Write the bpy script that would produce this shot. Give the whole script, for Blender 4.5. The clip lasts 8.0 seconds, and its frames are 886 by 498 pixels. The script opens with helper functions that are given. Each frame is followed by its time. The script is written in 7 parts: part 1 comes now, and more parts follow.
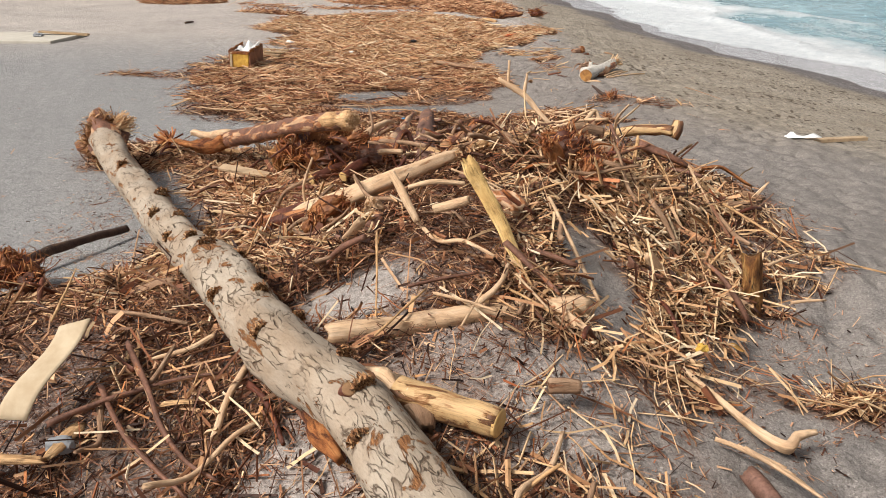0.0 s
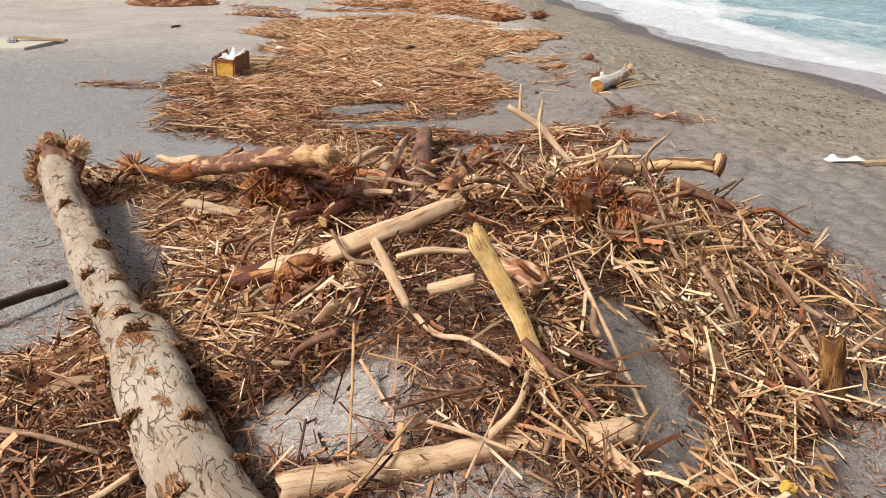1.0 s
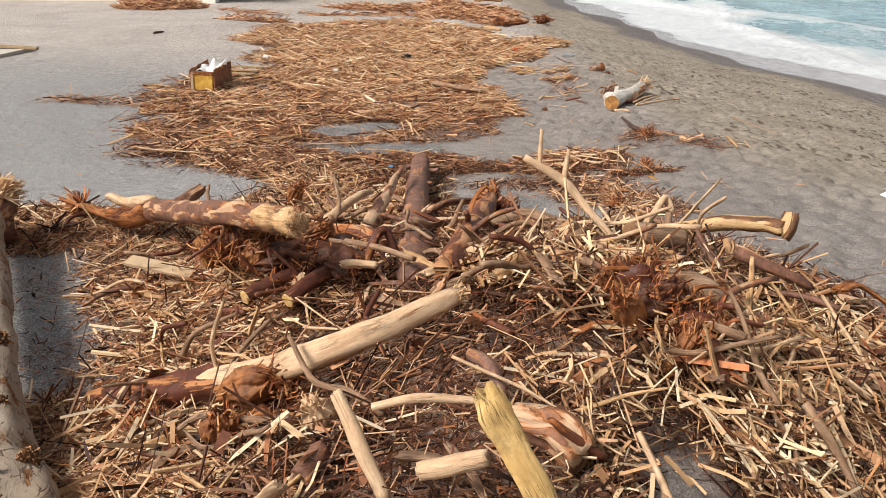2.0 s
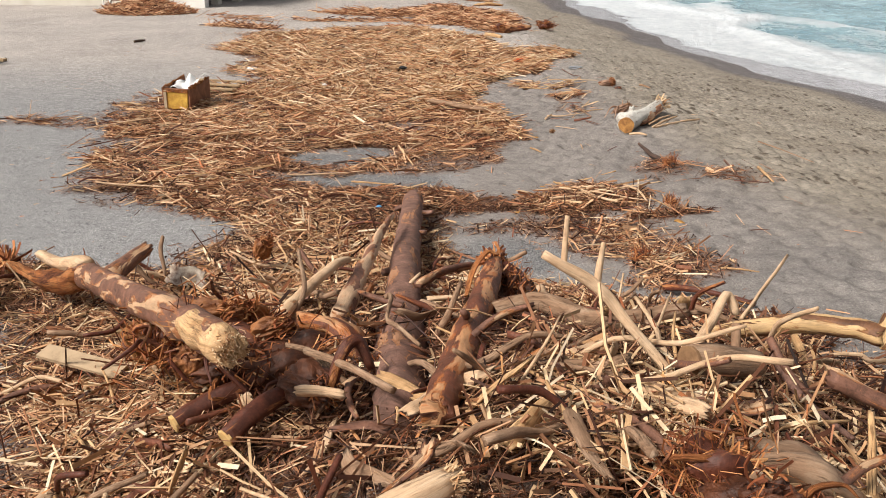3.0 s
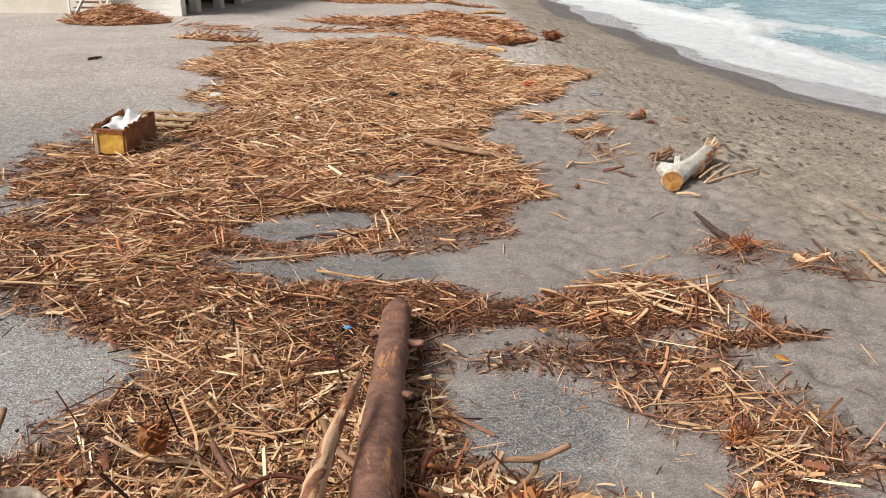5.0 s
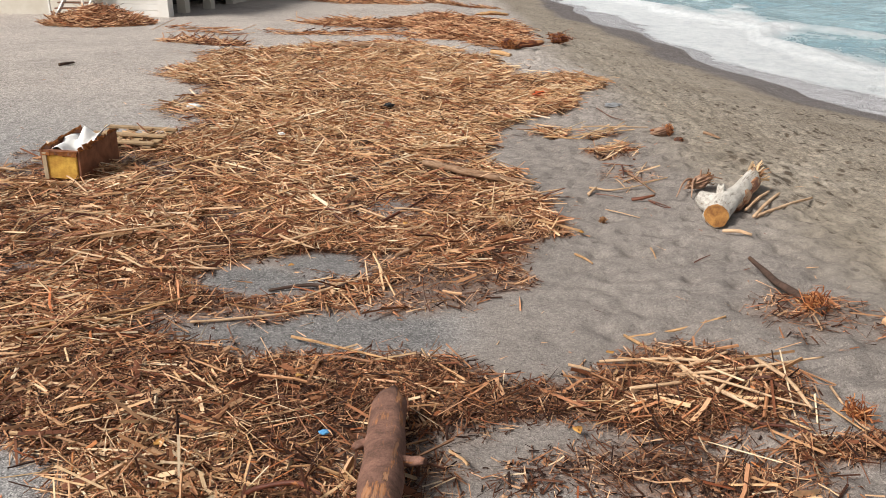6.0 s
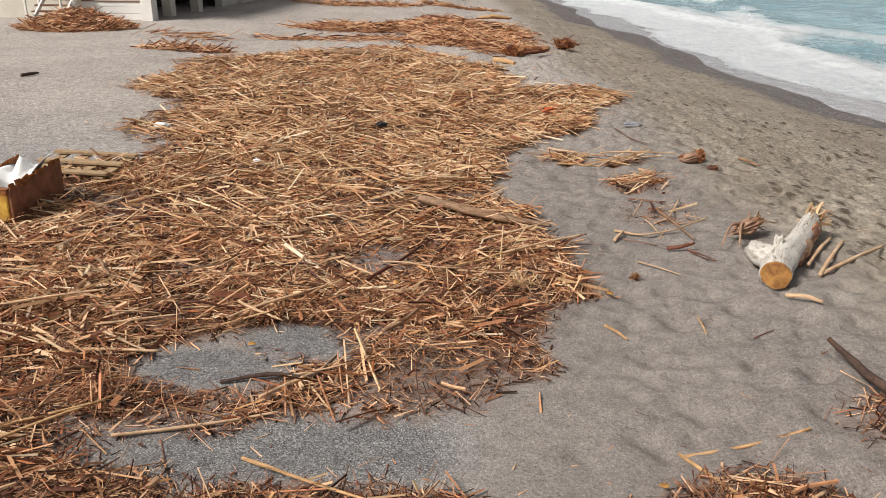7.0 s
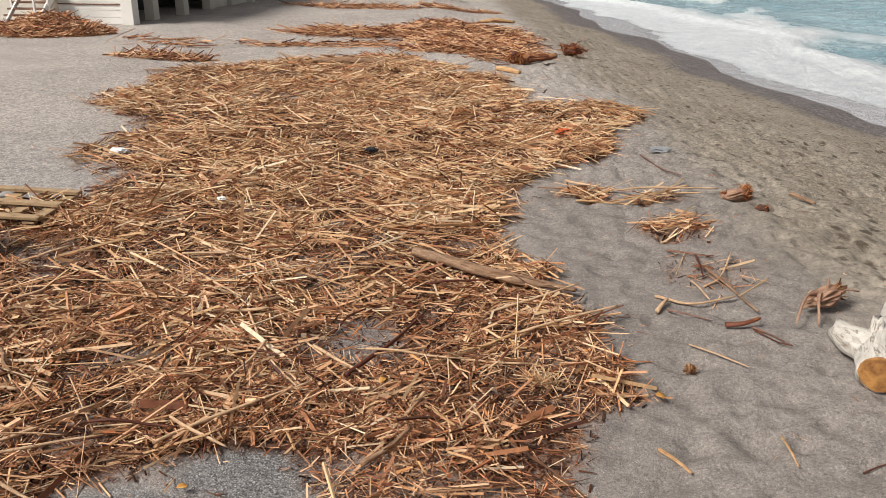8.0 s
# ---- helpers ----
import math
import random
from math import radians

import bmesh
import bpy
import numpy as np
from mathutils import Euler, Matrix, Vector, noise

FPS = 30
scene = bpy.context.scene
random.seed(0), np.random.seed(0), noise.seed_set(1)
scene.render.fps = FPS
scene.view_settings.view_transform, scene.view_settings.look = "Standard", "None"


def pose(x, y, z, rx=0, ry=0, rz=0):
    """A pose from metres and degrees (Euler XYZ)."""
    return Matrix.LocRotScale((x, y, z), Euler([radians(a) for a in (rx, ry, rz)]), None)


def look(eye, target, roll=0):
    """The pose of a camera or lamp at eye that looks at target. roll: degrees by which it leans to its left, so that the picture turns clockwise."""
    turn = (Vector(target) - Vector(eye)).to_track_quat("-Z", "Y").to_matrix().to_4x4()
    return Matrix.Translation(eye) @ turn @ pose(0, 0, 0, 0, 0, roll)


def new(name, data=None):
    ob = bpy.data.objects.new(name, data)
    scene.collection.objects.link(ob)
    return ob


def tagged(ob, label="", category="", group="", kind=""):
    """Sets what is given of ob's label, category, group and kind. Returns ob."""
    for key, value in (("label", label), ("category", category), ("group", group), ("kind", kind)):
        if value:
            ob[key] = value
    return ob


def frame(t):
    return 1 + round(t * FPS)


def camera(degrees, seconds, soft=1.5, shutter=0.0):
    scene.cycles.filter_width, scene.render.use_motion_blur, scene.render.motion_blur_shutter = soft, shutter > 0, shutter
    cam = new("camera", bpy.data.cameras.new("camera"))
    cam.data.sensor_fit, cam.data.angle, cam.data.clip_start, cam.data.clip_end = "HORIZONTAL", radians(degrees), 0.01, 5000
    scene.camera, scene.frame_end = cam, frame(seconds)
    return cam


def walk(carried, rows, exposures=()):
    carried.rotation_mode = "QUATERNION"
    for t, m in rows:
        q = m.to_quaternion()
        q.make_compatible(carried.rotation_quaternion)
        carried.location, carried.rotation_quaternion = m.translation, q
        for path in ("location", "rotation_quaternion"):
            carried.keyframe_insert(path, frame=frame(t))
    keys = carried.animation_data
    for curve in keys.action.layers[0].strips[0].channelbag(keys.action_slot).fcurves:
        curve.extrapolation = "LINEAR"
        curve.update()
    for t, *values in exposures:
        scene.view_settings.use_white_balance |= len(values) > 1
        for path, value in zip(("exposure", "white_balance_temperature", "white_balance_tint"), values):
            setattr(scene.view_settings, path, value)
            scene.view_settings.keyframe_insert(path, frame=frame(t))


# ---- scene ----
cam = camera(58.0, 8.0, soft=0.8)
ROWS = [
    (0.0, 0.0, 0.0, 2.7, 0.051, -20.994, -0.16),
    (0.5, 0.015, 0.637, 2.704, 0.043, -21.008, -0.18),
    (1.0, 0.008, 1.299, 2.705, 0.039, -21.018, -0.14),
    (1.5, 0.001, 2.026, 2.706, 0.027, -20.999, -0.17),
    (3.0, 0.061, 4.141, 2.794, -0.016, -20.971, -0.2),
    (3.5, 0.059, 4.786, 2.832, -0.043, -20.929, -0.2),
    (4.0, 0.074, 5.492, 2.858, -0.07, -20.915, -0.21),
    (4.5, 0.089, 6.188, 2.874, -0.113, -20.9, -0.22),
    (6.0, 0.044, 8.408, 2.78, -0.191, -20.905, -0.29),
    (6.5, 0.038, 9.173, 2.768, -0.214, -20.877, -0.33),
    (7.0, 0.051, 9.967, 2.765, -0.249, -20.877, -0.35),
    (7.5, 0.062, 10.764, 2.761, -0.288, -20.877, -0.31),
    (8.0, 0.053, 11.627, 2.746, -0.327, -20.877, -0.34),
]
walk(cam, [(t, pose(x, y, z, 90 + pitch, roll, yaw)) for t, x, y, z, yaw, pitch, roll in ROWS],
     exposures=[(0.0, 0.47), (1.5, 0.52), (4.5, 0.47), (6.0, 0.39), (7.0, 0.28), (8.0, 0.27)])

# ---------------------------------------------------------------- light
world = bpy.data.worlds.new("overcast_sky")
world.use_nodes = True
scene.world = world
wn = world.node_tree.nodes
sky = wn.new("ShaderNodeTexSky")
sky.sky_type = "NISHITA"
sky.sun_disc = False
sky.sun_elevation = radians(47)
sky.sun_rotation = radians(240)
sky.air_density, sky.dust_density, sky.ozone_density = 1.0, 4.0, 1.0
veil = wn.new("ShaderNodeHueSaturation")
veil.inputs["Saturation"].default_value = 0.22
world.node_tree.links.new(sky.outputs[0], veil.inputs["Color"])
world.node_tree.links.new(veil.outputs[0], wn["Background"].inputs["Color"])
wn["Background"].inputs["Strength"].default_value = 0.078

sun = new("sun", bpy.data.lights.new("sun", "SUN"))
sun.data.energy, sun.data.angle, sun.data.color = 3.2, radians(18), (1.0, 0.95, 0.88)
sun.matrix_world = look((-12, -7, 15), (0, 0, 0))


# ---------------------------------------------------------------- materials
def ramp(nt, fac, stops, mode="LINEAR"):
    n = nt.nodes.new("ShaderNodeValToRGB")
    n.color_ramp.interpolation = mode
    e = n.color_ramp.elements
    while len(e) < len(stops):
        e.new(0.5)
    for el, (p, c) in zip(e, stops):
        el.position, el.color = p, (*c, 1) if len(c) == 3 else c
    nt.links.new(fac, n.inputs[0])
    return n.outputs[0]


def grey(v):
    return (v, v, v)


class Mat:
    """A node material with short calls for the nodes that are used most."""

    def __init__(self, name, rough=0.8, metal=0.0, spec=0.3):
        self.m = bpy.data.materials.new(name)
        self.m.use_nodes = True
        self.nt = self.m.node_tree
        self.b = self.nt.nodes["Principled BSDF"]
        self.b.inputs["Roughness"].default_value = rough
        self.b.inputs["Metallic"].default_value = metal
        self.b.inputs["Specular IOR Level"].default_value = spec
        self.tc = self.nt.nodes.new("ShaderNodeTexCoord")

    def coord(self, kind="Object", scale=(1, 1, 1)):
        mp = self.nt.nodes.new("ShaderNodeMapping")
        mp.inputs["Scale"].default_value = scale
        self.nt.links.new(self.tc.outputs[kind], mp.inputs[0])
        return mp.outputs[0]

    def noise(self, scale, detail=4, rough=0.55, kind="Object", stretch=(1, 1, 1), distort=0.0):
        n = self.nt.nodes.new("ShaderNodeTexNoise")
        n.inputs["Scale"].default_value, n.inputs["Detail"].default_value = scale, detail
        n.inputs["Roughness"].default_value, n.inputs["Distortion"].default_value = rough, distort
        self.nt.links.new(self.coord(kind, stretch), n.inputs["Vector"])
        return n.outputs["Fac"]

    def voronoi(self, scale, kind="Object", stretch=(1, 1, 1), feature="F1", out="Distance"):
        n = self.nt.nodes.new("ShaderNodeTexVoronoi")
        n.feature = feature
        n.inputs["Scale"].default_value = scale
        self.nt.links.new(self.coord(kind, stretch), n.inputs["Vector"])
        return n.outputs[out]

    def attr(self, name):
        n = self.nt.nodes.new("ShaderNodeAttribute")
        n.attribute_name = name
        return n.outputs["Fac"]

    def island(self):
        return self.nt.nodes.new("ShaderNodeNewGeometry").outputs["Random Per Island"]

    def each(self):
        return self.nt.nodes.new("ShaderNodeObjectInfo").outputs["Random"]

    def ramp(self, fac, stops, mode="LINEAR"):
        return ramp(self.nt, fac, stops, mode)

    def mix(self, fac, a, b, blend="MIX"):
        n = self.nt.nodes.new("ShaderNodeMix")
        n.data_type, n.blend_type = "RGBA", blend
        for v, k in ((fac, 0), (a, 6), (b, 7)):
            if isinstance(v, (int, float)):
                n.inputs[k].default_value = v
            elif isinstance(v, tuple):
                n.inputs[k].default_value = (*v, 1)
            else:
                self.nt.links.new(v, n.inputs[k])
        return n.outputs[2]

    def math(self, op, a, b=0.0, clamp=False):
        n = self.nt.nodes.new("ShaderNodeMath")
        n.operation, n.use_clamp = op, clamp
        for v, k in ((a, 0), (b, 1)):
            if isinstance(v, (int, float)):
                n.inputs[k].default_value = v
            else:
                self.nt.links.new(v, n.inputs[k])
        return n.outputs[0]

    def colour(self, out):
        self.nt.links.new(out, self.b.inputs["Base Color"])
        return self

    def roughness(self, out):
        self.nt.links.new(out, self.b.inputs["Roughness"])
        return self

    def bump(self, height, strength=0.5, distance=0.01):
        n = self.nt.nodes.new("ShaderNodeBump")
        n.inputs["Strength"].default_value, n.inputs["Distance"].default_value = strength, distance
        self.nt.links.new(height, n.inputs["Height"])
        self.nt.links.new(n.outputs[0], self.b.inputs["Normal"])
        return self


def sand_material():
    m = Mat("grey_beach_sand", 0.9, spec=0.25)
    fine = m.noise(150, 3, 0.8)
    grit = m.voronoi(140, out="Color")
    gritv = m.nt.nodes.new("ShaderNodeSeparateColor")
    m.nt.links.new(grit, gritv.inputs[0])
    broad = m.noise(0.55, 6, 0.6)
    base = m.ramp(broad, [(0.3, (0.385, 0.341, 0.308)), (0.5, (0.45, 0.400, 0.362)), (0.72, (0.505, 0.449, 0.405))])
    gravel = m.ramp(gritv.outputs[0], [(0.0, (0.11, 0.107, 0.107)), (0.3, (0.225, 0.218, 0.215)), (0.7, (0.325, 0.314, 0.306)), (0.97, (0.56, 0.54, 0.525))])
    col = m.mix(m.attr("gravel"), base, gravel)
    speck = m.ramp(fine, [(0.3, grey(0.40)), (0.5, grey(1.0)), (0.7, grey(1.42))])
    col = m.mix(0.8, col, speck, "MULTIPLY")
    grain = m.nt.nodes.new("ShaderNodeSeparateColor")
    m.nt.links.new(m.voronoi(120, out="Color"), grain.inputs[0])
    col = m.mix(0.5, col, m.ramp(grain.outputs[2], [(0.0, grey(0.42)), (0.25, grey(0.85)), (0.75, grey(1.1)), (0.94, grey(1.25)), (1.0, grey(1.9))]), "MULTIPLY")
    crumb = m.ramp(m.voronoi(31), [(0.10, grey(1)), (0.16, grey(0))])
    crumb = m.math("MULTIPLY", crumb, m.ramp(m.noise(3.1, 5, 0.7), [(0.5, grey(0)), (0.66, grey(0.6))]))
    col = m.mix(m.math("MULTIPLY", crumb, m.math("SUBTRACT", 1.0, m.attr("wet"))), col, (0.15, 0.085, 0.05))
    col = m.mix(0.7, col, m.ramp(m.noise(38, 6, 0.75), [(0.32, grey(0.52)), (0.5, grey(1.0)), (0.68, grey(1.30))]), "MULTIPLY")
    col = m.mix(0.45, col, m.ramp(m.noise(8.5, 5, 0.62), [(0.34, (0.62, 0.61, 0.62)), (0.5, grey(1.0)), (0.66, (1.15, 1.14, 1.11))]), "MULTIPLY")
    col = m.mix(m.attr("moist"), col, m.mix(1.0, col, (0.57, 0.565, 0.565), "MULTIPLY"))
    cells = m.nt.nodes.new("ShaderNodeSeparateColor")
    m.nt.links.new(m.voronoi(42, stretch=(1, 0.75, 1), out="Color"), cells.inputs[0])
    coarse = m.ramp(cells.outputs[0], [(0.0, grey(0.66)), (0.5, grey(1.0)), (1.0, grey(1.32))])
    damp_col = m.ramp(m.noise(0.7, 6, 0.65), [(0.3, (0.235, 0.195, 0.152)), (0.55, (0.31, 0.265, 0.212)), (0.75, (0.38, 0.33, 0.272))])
    damp_col = m.mix(0.85, damp_col, m.ramp(m.noise(16, 6, 0.75), [(0.34, grey(0.5)), (0.5, grey(1.0)), (0.66, grey(1.3))]), "MULTIPLY")
    # dark blots painted over the damp colour as the shade in footprints
    spot = m.voronoi(4.2, stretch=(1.35, 0.8, 1))
    spot = m.math("ADD", spot, m.math("MULTIPLY", m.math("SUBTRACT", m.noise(17, 4, 0.7), 0.5), 0.7))
    spot = m.math("ADD", spot, m.math("MULTIPLY", m.noise(0.8, 4, 0.6), 0.9))
    damp_col = m.mix(m.ramp(spot, [(0.55, grey(0.95)), (0.66, grey(0.6)), (0.74, grey(0))]), damp_col, (0.088, 0.066, 0.047))
    col = m.mix(m.attr("damp"), col, damp_col)
    col = m.mix(m.attr("coarse"), col, m.mix(1.0, col, coarse, "MULTIPLY"))
    shingle = m.nt.nodes.new("ShaderNodeSeparateColor")
    m.nt.links.new(m.voronoi(24, stretch=(1, 0.7, 1), out="Color"), shingle.inputs[0])
    wet_col = m.ramp(shingle.outputs[0], [(0.0, (0.055, 0.044, 0.040)), (0.45, (0.125, 0.100, 0.092)), (0.85, (0.20, 0.168, 0.155)), (1.0, (0.44, 0.40, 0.38))])
    wet_col = m.mix(0.7, wet_col, m.ramp(m.noise(1.3, 6, 0.65), [(0.3, grey(0.7)), (0.7, grey(1.2))]), "MULTIPLY")
    col = m.mix(m.attr("wet"), col, wet_col)
    # litter floor; browns lowered to paint in the shade of gaps between pieces
    chips = m.ramp(m.voronoi(95, stretch=(1, 2.2, 1), out="Color"),
                   [(0.1, (0.03, 0.012, 0.007)), (0.4, (0.11, 0.043, 0.020)), (0.7, (0.21, 0.090, 0.042)), (0.95, (0.34, 0.18, 0.095))])
    cover = m.math("MULTIPLY", m.attr("litter"), m.ramp(m.noise(14, 4, 0.7), [(0.3, grey(0.35)), (0.55, grey(1))]))
    col = m.mix(cover, col, chips)
    m.colour(col)
    m.roughness(m.ramp(m.attr("wet"), [(0.0, grey(0.92)), (1.0, grey(0.42))]))
    h = m.math("ADD", m.math("MULTIPLY", m.noise(34, 5, 0.65), 0.7), m.math("MULTIPLY", gritv.outputs[1], 0.35))
    h = m.math("ADD", h, m.math("MULTIPLY", m.math("MULTIPLY", m.noise(13, 4, 0.6), 1.2), m.attr("trodden")))
    return m.bump(h, 0.9, 0.02).m


def reed_material(name, stops, dirt=0.5, rough=0.62):
    m = Mat(name, rough, spec=0.28)
    col = m.ramp(m.island(), stops)
    blotch = m.ramp(m.noise(21, 5, 0.65), [(0.3, grey(0.48)), (0.55, grey(1.0)), (0.75, grey(1.15))])
    col = m.mix(dirt, col, blotch, "MULTIPLY")
    m.colour(col)
    return m.bump(m.noise(160, 3, 0.6), 0.35, 0.004).m


def bark_material(name, stops, crack=0.0, crack_col=(0.05, 0.028, 0.018), patch=0.0, patch_col=(0.16, 0.075, 0.03), rough=0.82, plates=8.0, grain=0.55, depth=0.012, worn=1.0):
    """Wood or bark whose grain runs along the piece (UV v runs along it, in metres)."""
    m = Mat(name, rough, spec=0.25)
    tone = m.noise(5, 6, 0.65, "UV", (3, 1, 1), 0.6)
    col = m.ramp(tone, stops)
    fibre = m.noise(42, 5, 0.65, "UV", (4.5, 0.22, 1), 0.25)
    col = m.mix(grain, col, m.ramp(fibre, [(0.3, grey(0.55)), (0.5, grey(1)), (0.7, grey(1.2))]), "MULTIPLY")
    streak = m.noise(9, 6, 0.7, "UV", (6, 0.3, 1), 0.5)
    col = m.mix(grain * worn, col, m.ramp(streak, [(0.36, (0.30, 0.24, 0.20)), (0.45, grey(0.85)), (0.62, grey(1.0)), (0.72, grey(1.22))]), "MULTIPLY")
    col = m.mix(0.7 * worn, col, m.ramp(m.noise(9, 7, 0.72), [(0.32, (0.42, 0.37, 0.34)), (0.48, grey(0.95)), (0.66, grey(1.14))]), "MULTIPLY")
    split = m.ramp(m.math("ABSOLUTE", m.math("SUBTRACT", m.noise(13, 4, 0.6, "UV", (5, 0.2, 1), 0.3), 0.5)), [(0.0, grey(1)), (0.008, grey(0.6)), (0.02, grey(0))])
    split = m.math("MULTIPLY", split, m.ramp(m.noise(6, 3, 0.5), [(0.48, grey(0)), (0.58, grey(1))]))
    col = m.mix(m.math("MULTIPLY", split, 0.75 * worn), col, (0.05, 0.026, 0.016))
    h = m.math("ADD", m.math("MULTIPLY", fibre, 0.6), m.math("MULTIPLY", streak, 0.7))
    h = m.math("SUBTRACT", h, m.math("MULTIPLY", split, worn))
    if patch:
        pt = m.ramp(m.noise(3.4, 10, 0.74, "UV", (1.8, 0.5, 1), 0.5), [(0.62 - patch * 0.2, grey(0)), (0.66 - patch * 0.2, grey(1))])
        pcol = m.ramp(m.noise(24, 5, 0.7), [(0.3, tuple(c * 0.4 for c in patch_col)), (0.55, patch_col), (0.75, tuple(min(1, c * 1.9) for c in patch_col))])
        col = m.mix(pt, col, pcol)
        h = m.math("SUBTRACT", h, m.math("MULTIPLY", pt, 0.5))
    if crack:
        wob = m.noise(plates, 5, 0.6, "UV", (3.6, 0.42, 1) if plates > 6 else (2.6, 0.75, 1), 0.6 if plates > 6 else 1.1)
        gap = m.math("ABSOLUTE", m.math("SUBTRACT", wob, 0.5))
        line = m.ramp(gap, [(0.0, grey(1)), (0.012 * crack, grey(0.9)), (0.035 * crack, grey(0))])
        brk = m.ramp(m.noise(4.5, 4, 0.6, "UV", (1.5, 1, 1)), [(0.36, grey(0.15)), (0.55, grey(1))])
        line = m.math("MULTIPLY", line, brk)
        col = m.mix(line, col, crack_col)
        h = m.math("SUBTRACT", h, m.math("MULTIPLY", line, 0.9))
    m.colour(col)
    return m.bump(h, 0.8, depth).m


def peeled_bark(name, bark, bare, amount, rim=(0.40, 0.15, 0.05), rough=0.6):
    """Smooth bark that has come off in sharp-edged pieces; bare wood shows in the gaps."""
    m = Mat(name, rough, spec=0.3)
    outer = m.ramp(m.noise(8, 8, 0.7), [(0.3, tuple(c * 0.45 for c in bark)), (0.47, bark), (0.6, tuple(c * 1.35 for c in bark)), (0.72, tuple(c * 2.1 for c in bark))])
    outer = m.mix(0.55, outer, m.ramp(m.noise(55, 5, 0.7, "UV", (1.2, 1.0, 1)), [(0.34, grey(0.5)), (0.5, grey(1)), (0.66, grey(1.3))]), "MULTIPLY")
    ringed = m.ramp(m.noise(16, 5, 0.7, "UV", (0.5, 3.2, 1), 0.6), [(0.40, grey(0.5)), (0.47, grey(1))])
    outer = m.mix(0.4, outer, ringed, "MULTIPLY")
    grain = m.noise(40, 5, 0.65, "UV", (4.5, 0.2, 1), 0.25)
    inner = m.mix(0.6, m.ramp(m.noise(6, 6, 0.65, "UV", (2, 0.7, 1)), [(0.3, tuple(c * 0.62 for c in bare)), (0.5, bare), (0.72, tuple(min(0.8, c * 1.25) for c in bare))]),
                  m.ramp(grain, [(0.32, grey(0.55)), (0.5, grey(1)), (0.7, grey(1.15))]), "MULTIPLY")
    edge = m.noise(4.2, 9, 0.62, "UV", (2.4, 0.5, 1), 0.4)
    lim = 0.66 - 0.3 * amount
    gone = m.ramp(edge, [(lim, grey(0)), (lim + 0.012, grey(1))])
    near = m.ramp(edge, [(lim - 0.035, grey(0)), (lim - 0.01, grey(0.85)), (lim + 0.02, grey(0.85)), (lim + 0.05, grey(0))])
    col = m.mix(gone, outer, inner)
    col = m.mix(m.math("MULTIPLY", near, m.ramp(m.noise(11, 4, 0.6), [(0.42, grey(0)), (0.56, grey(1))])), col, rim)
    m.colour(col)
    h = m.math("ADD", m.math("MULTIPLY", m.noise(45, 5, 0.7, "UV"), 0.4), m.math("MULTIPLY", grain, 0.2))
    return m.bump(m.math("SUBTRACT", h, m.math("MULTIPLY", gone, 0.7)), 0.9, 0.012).m


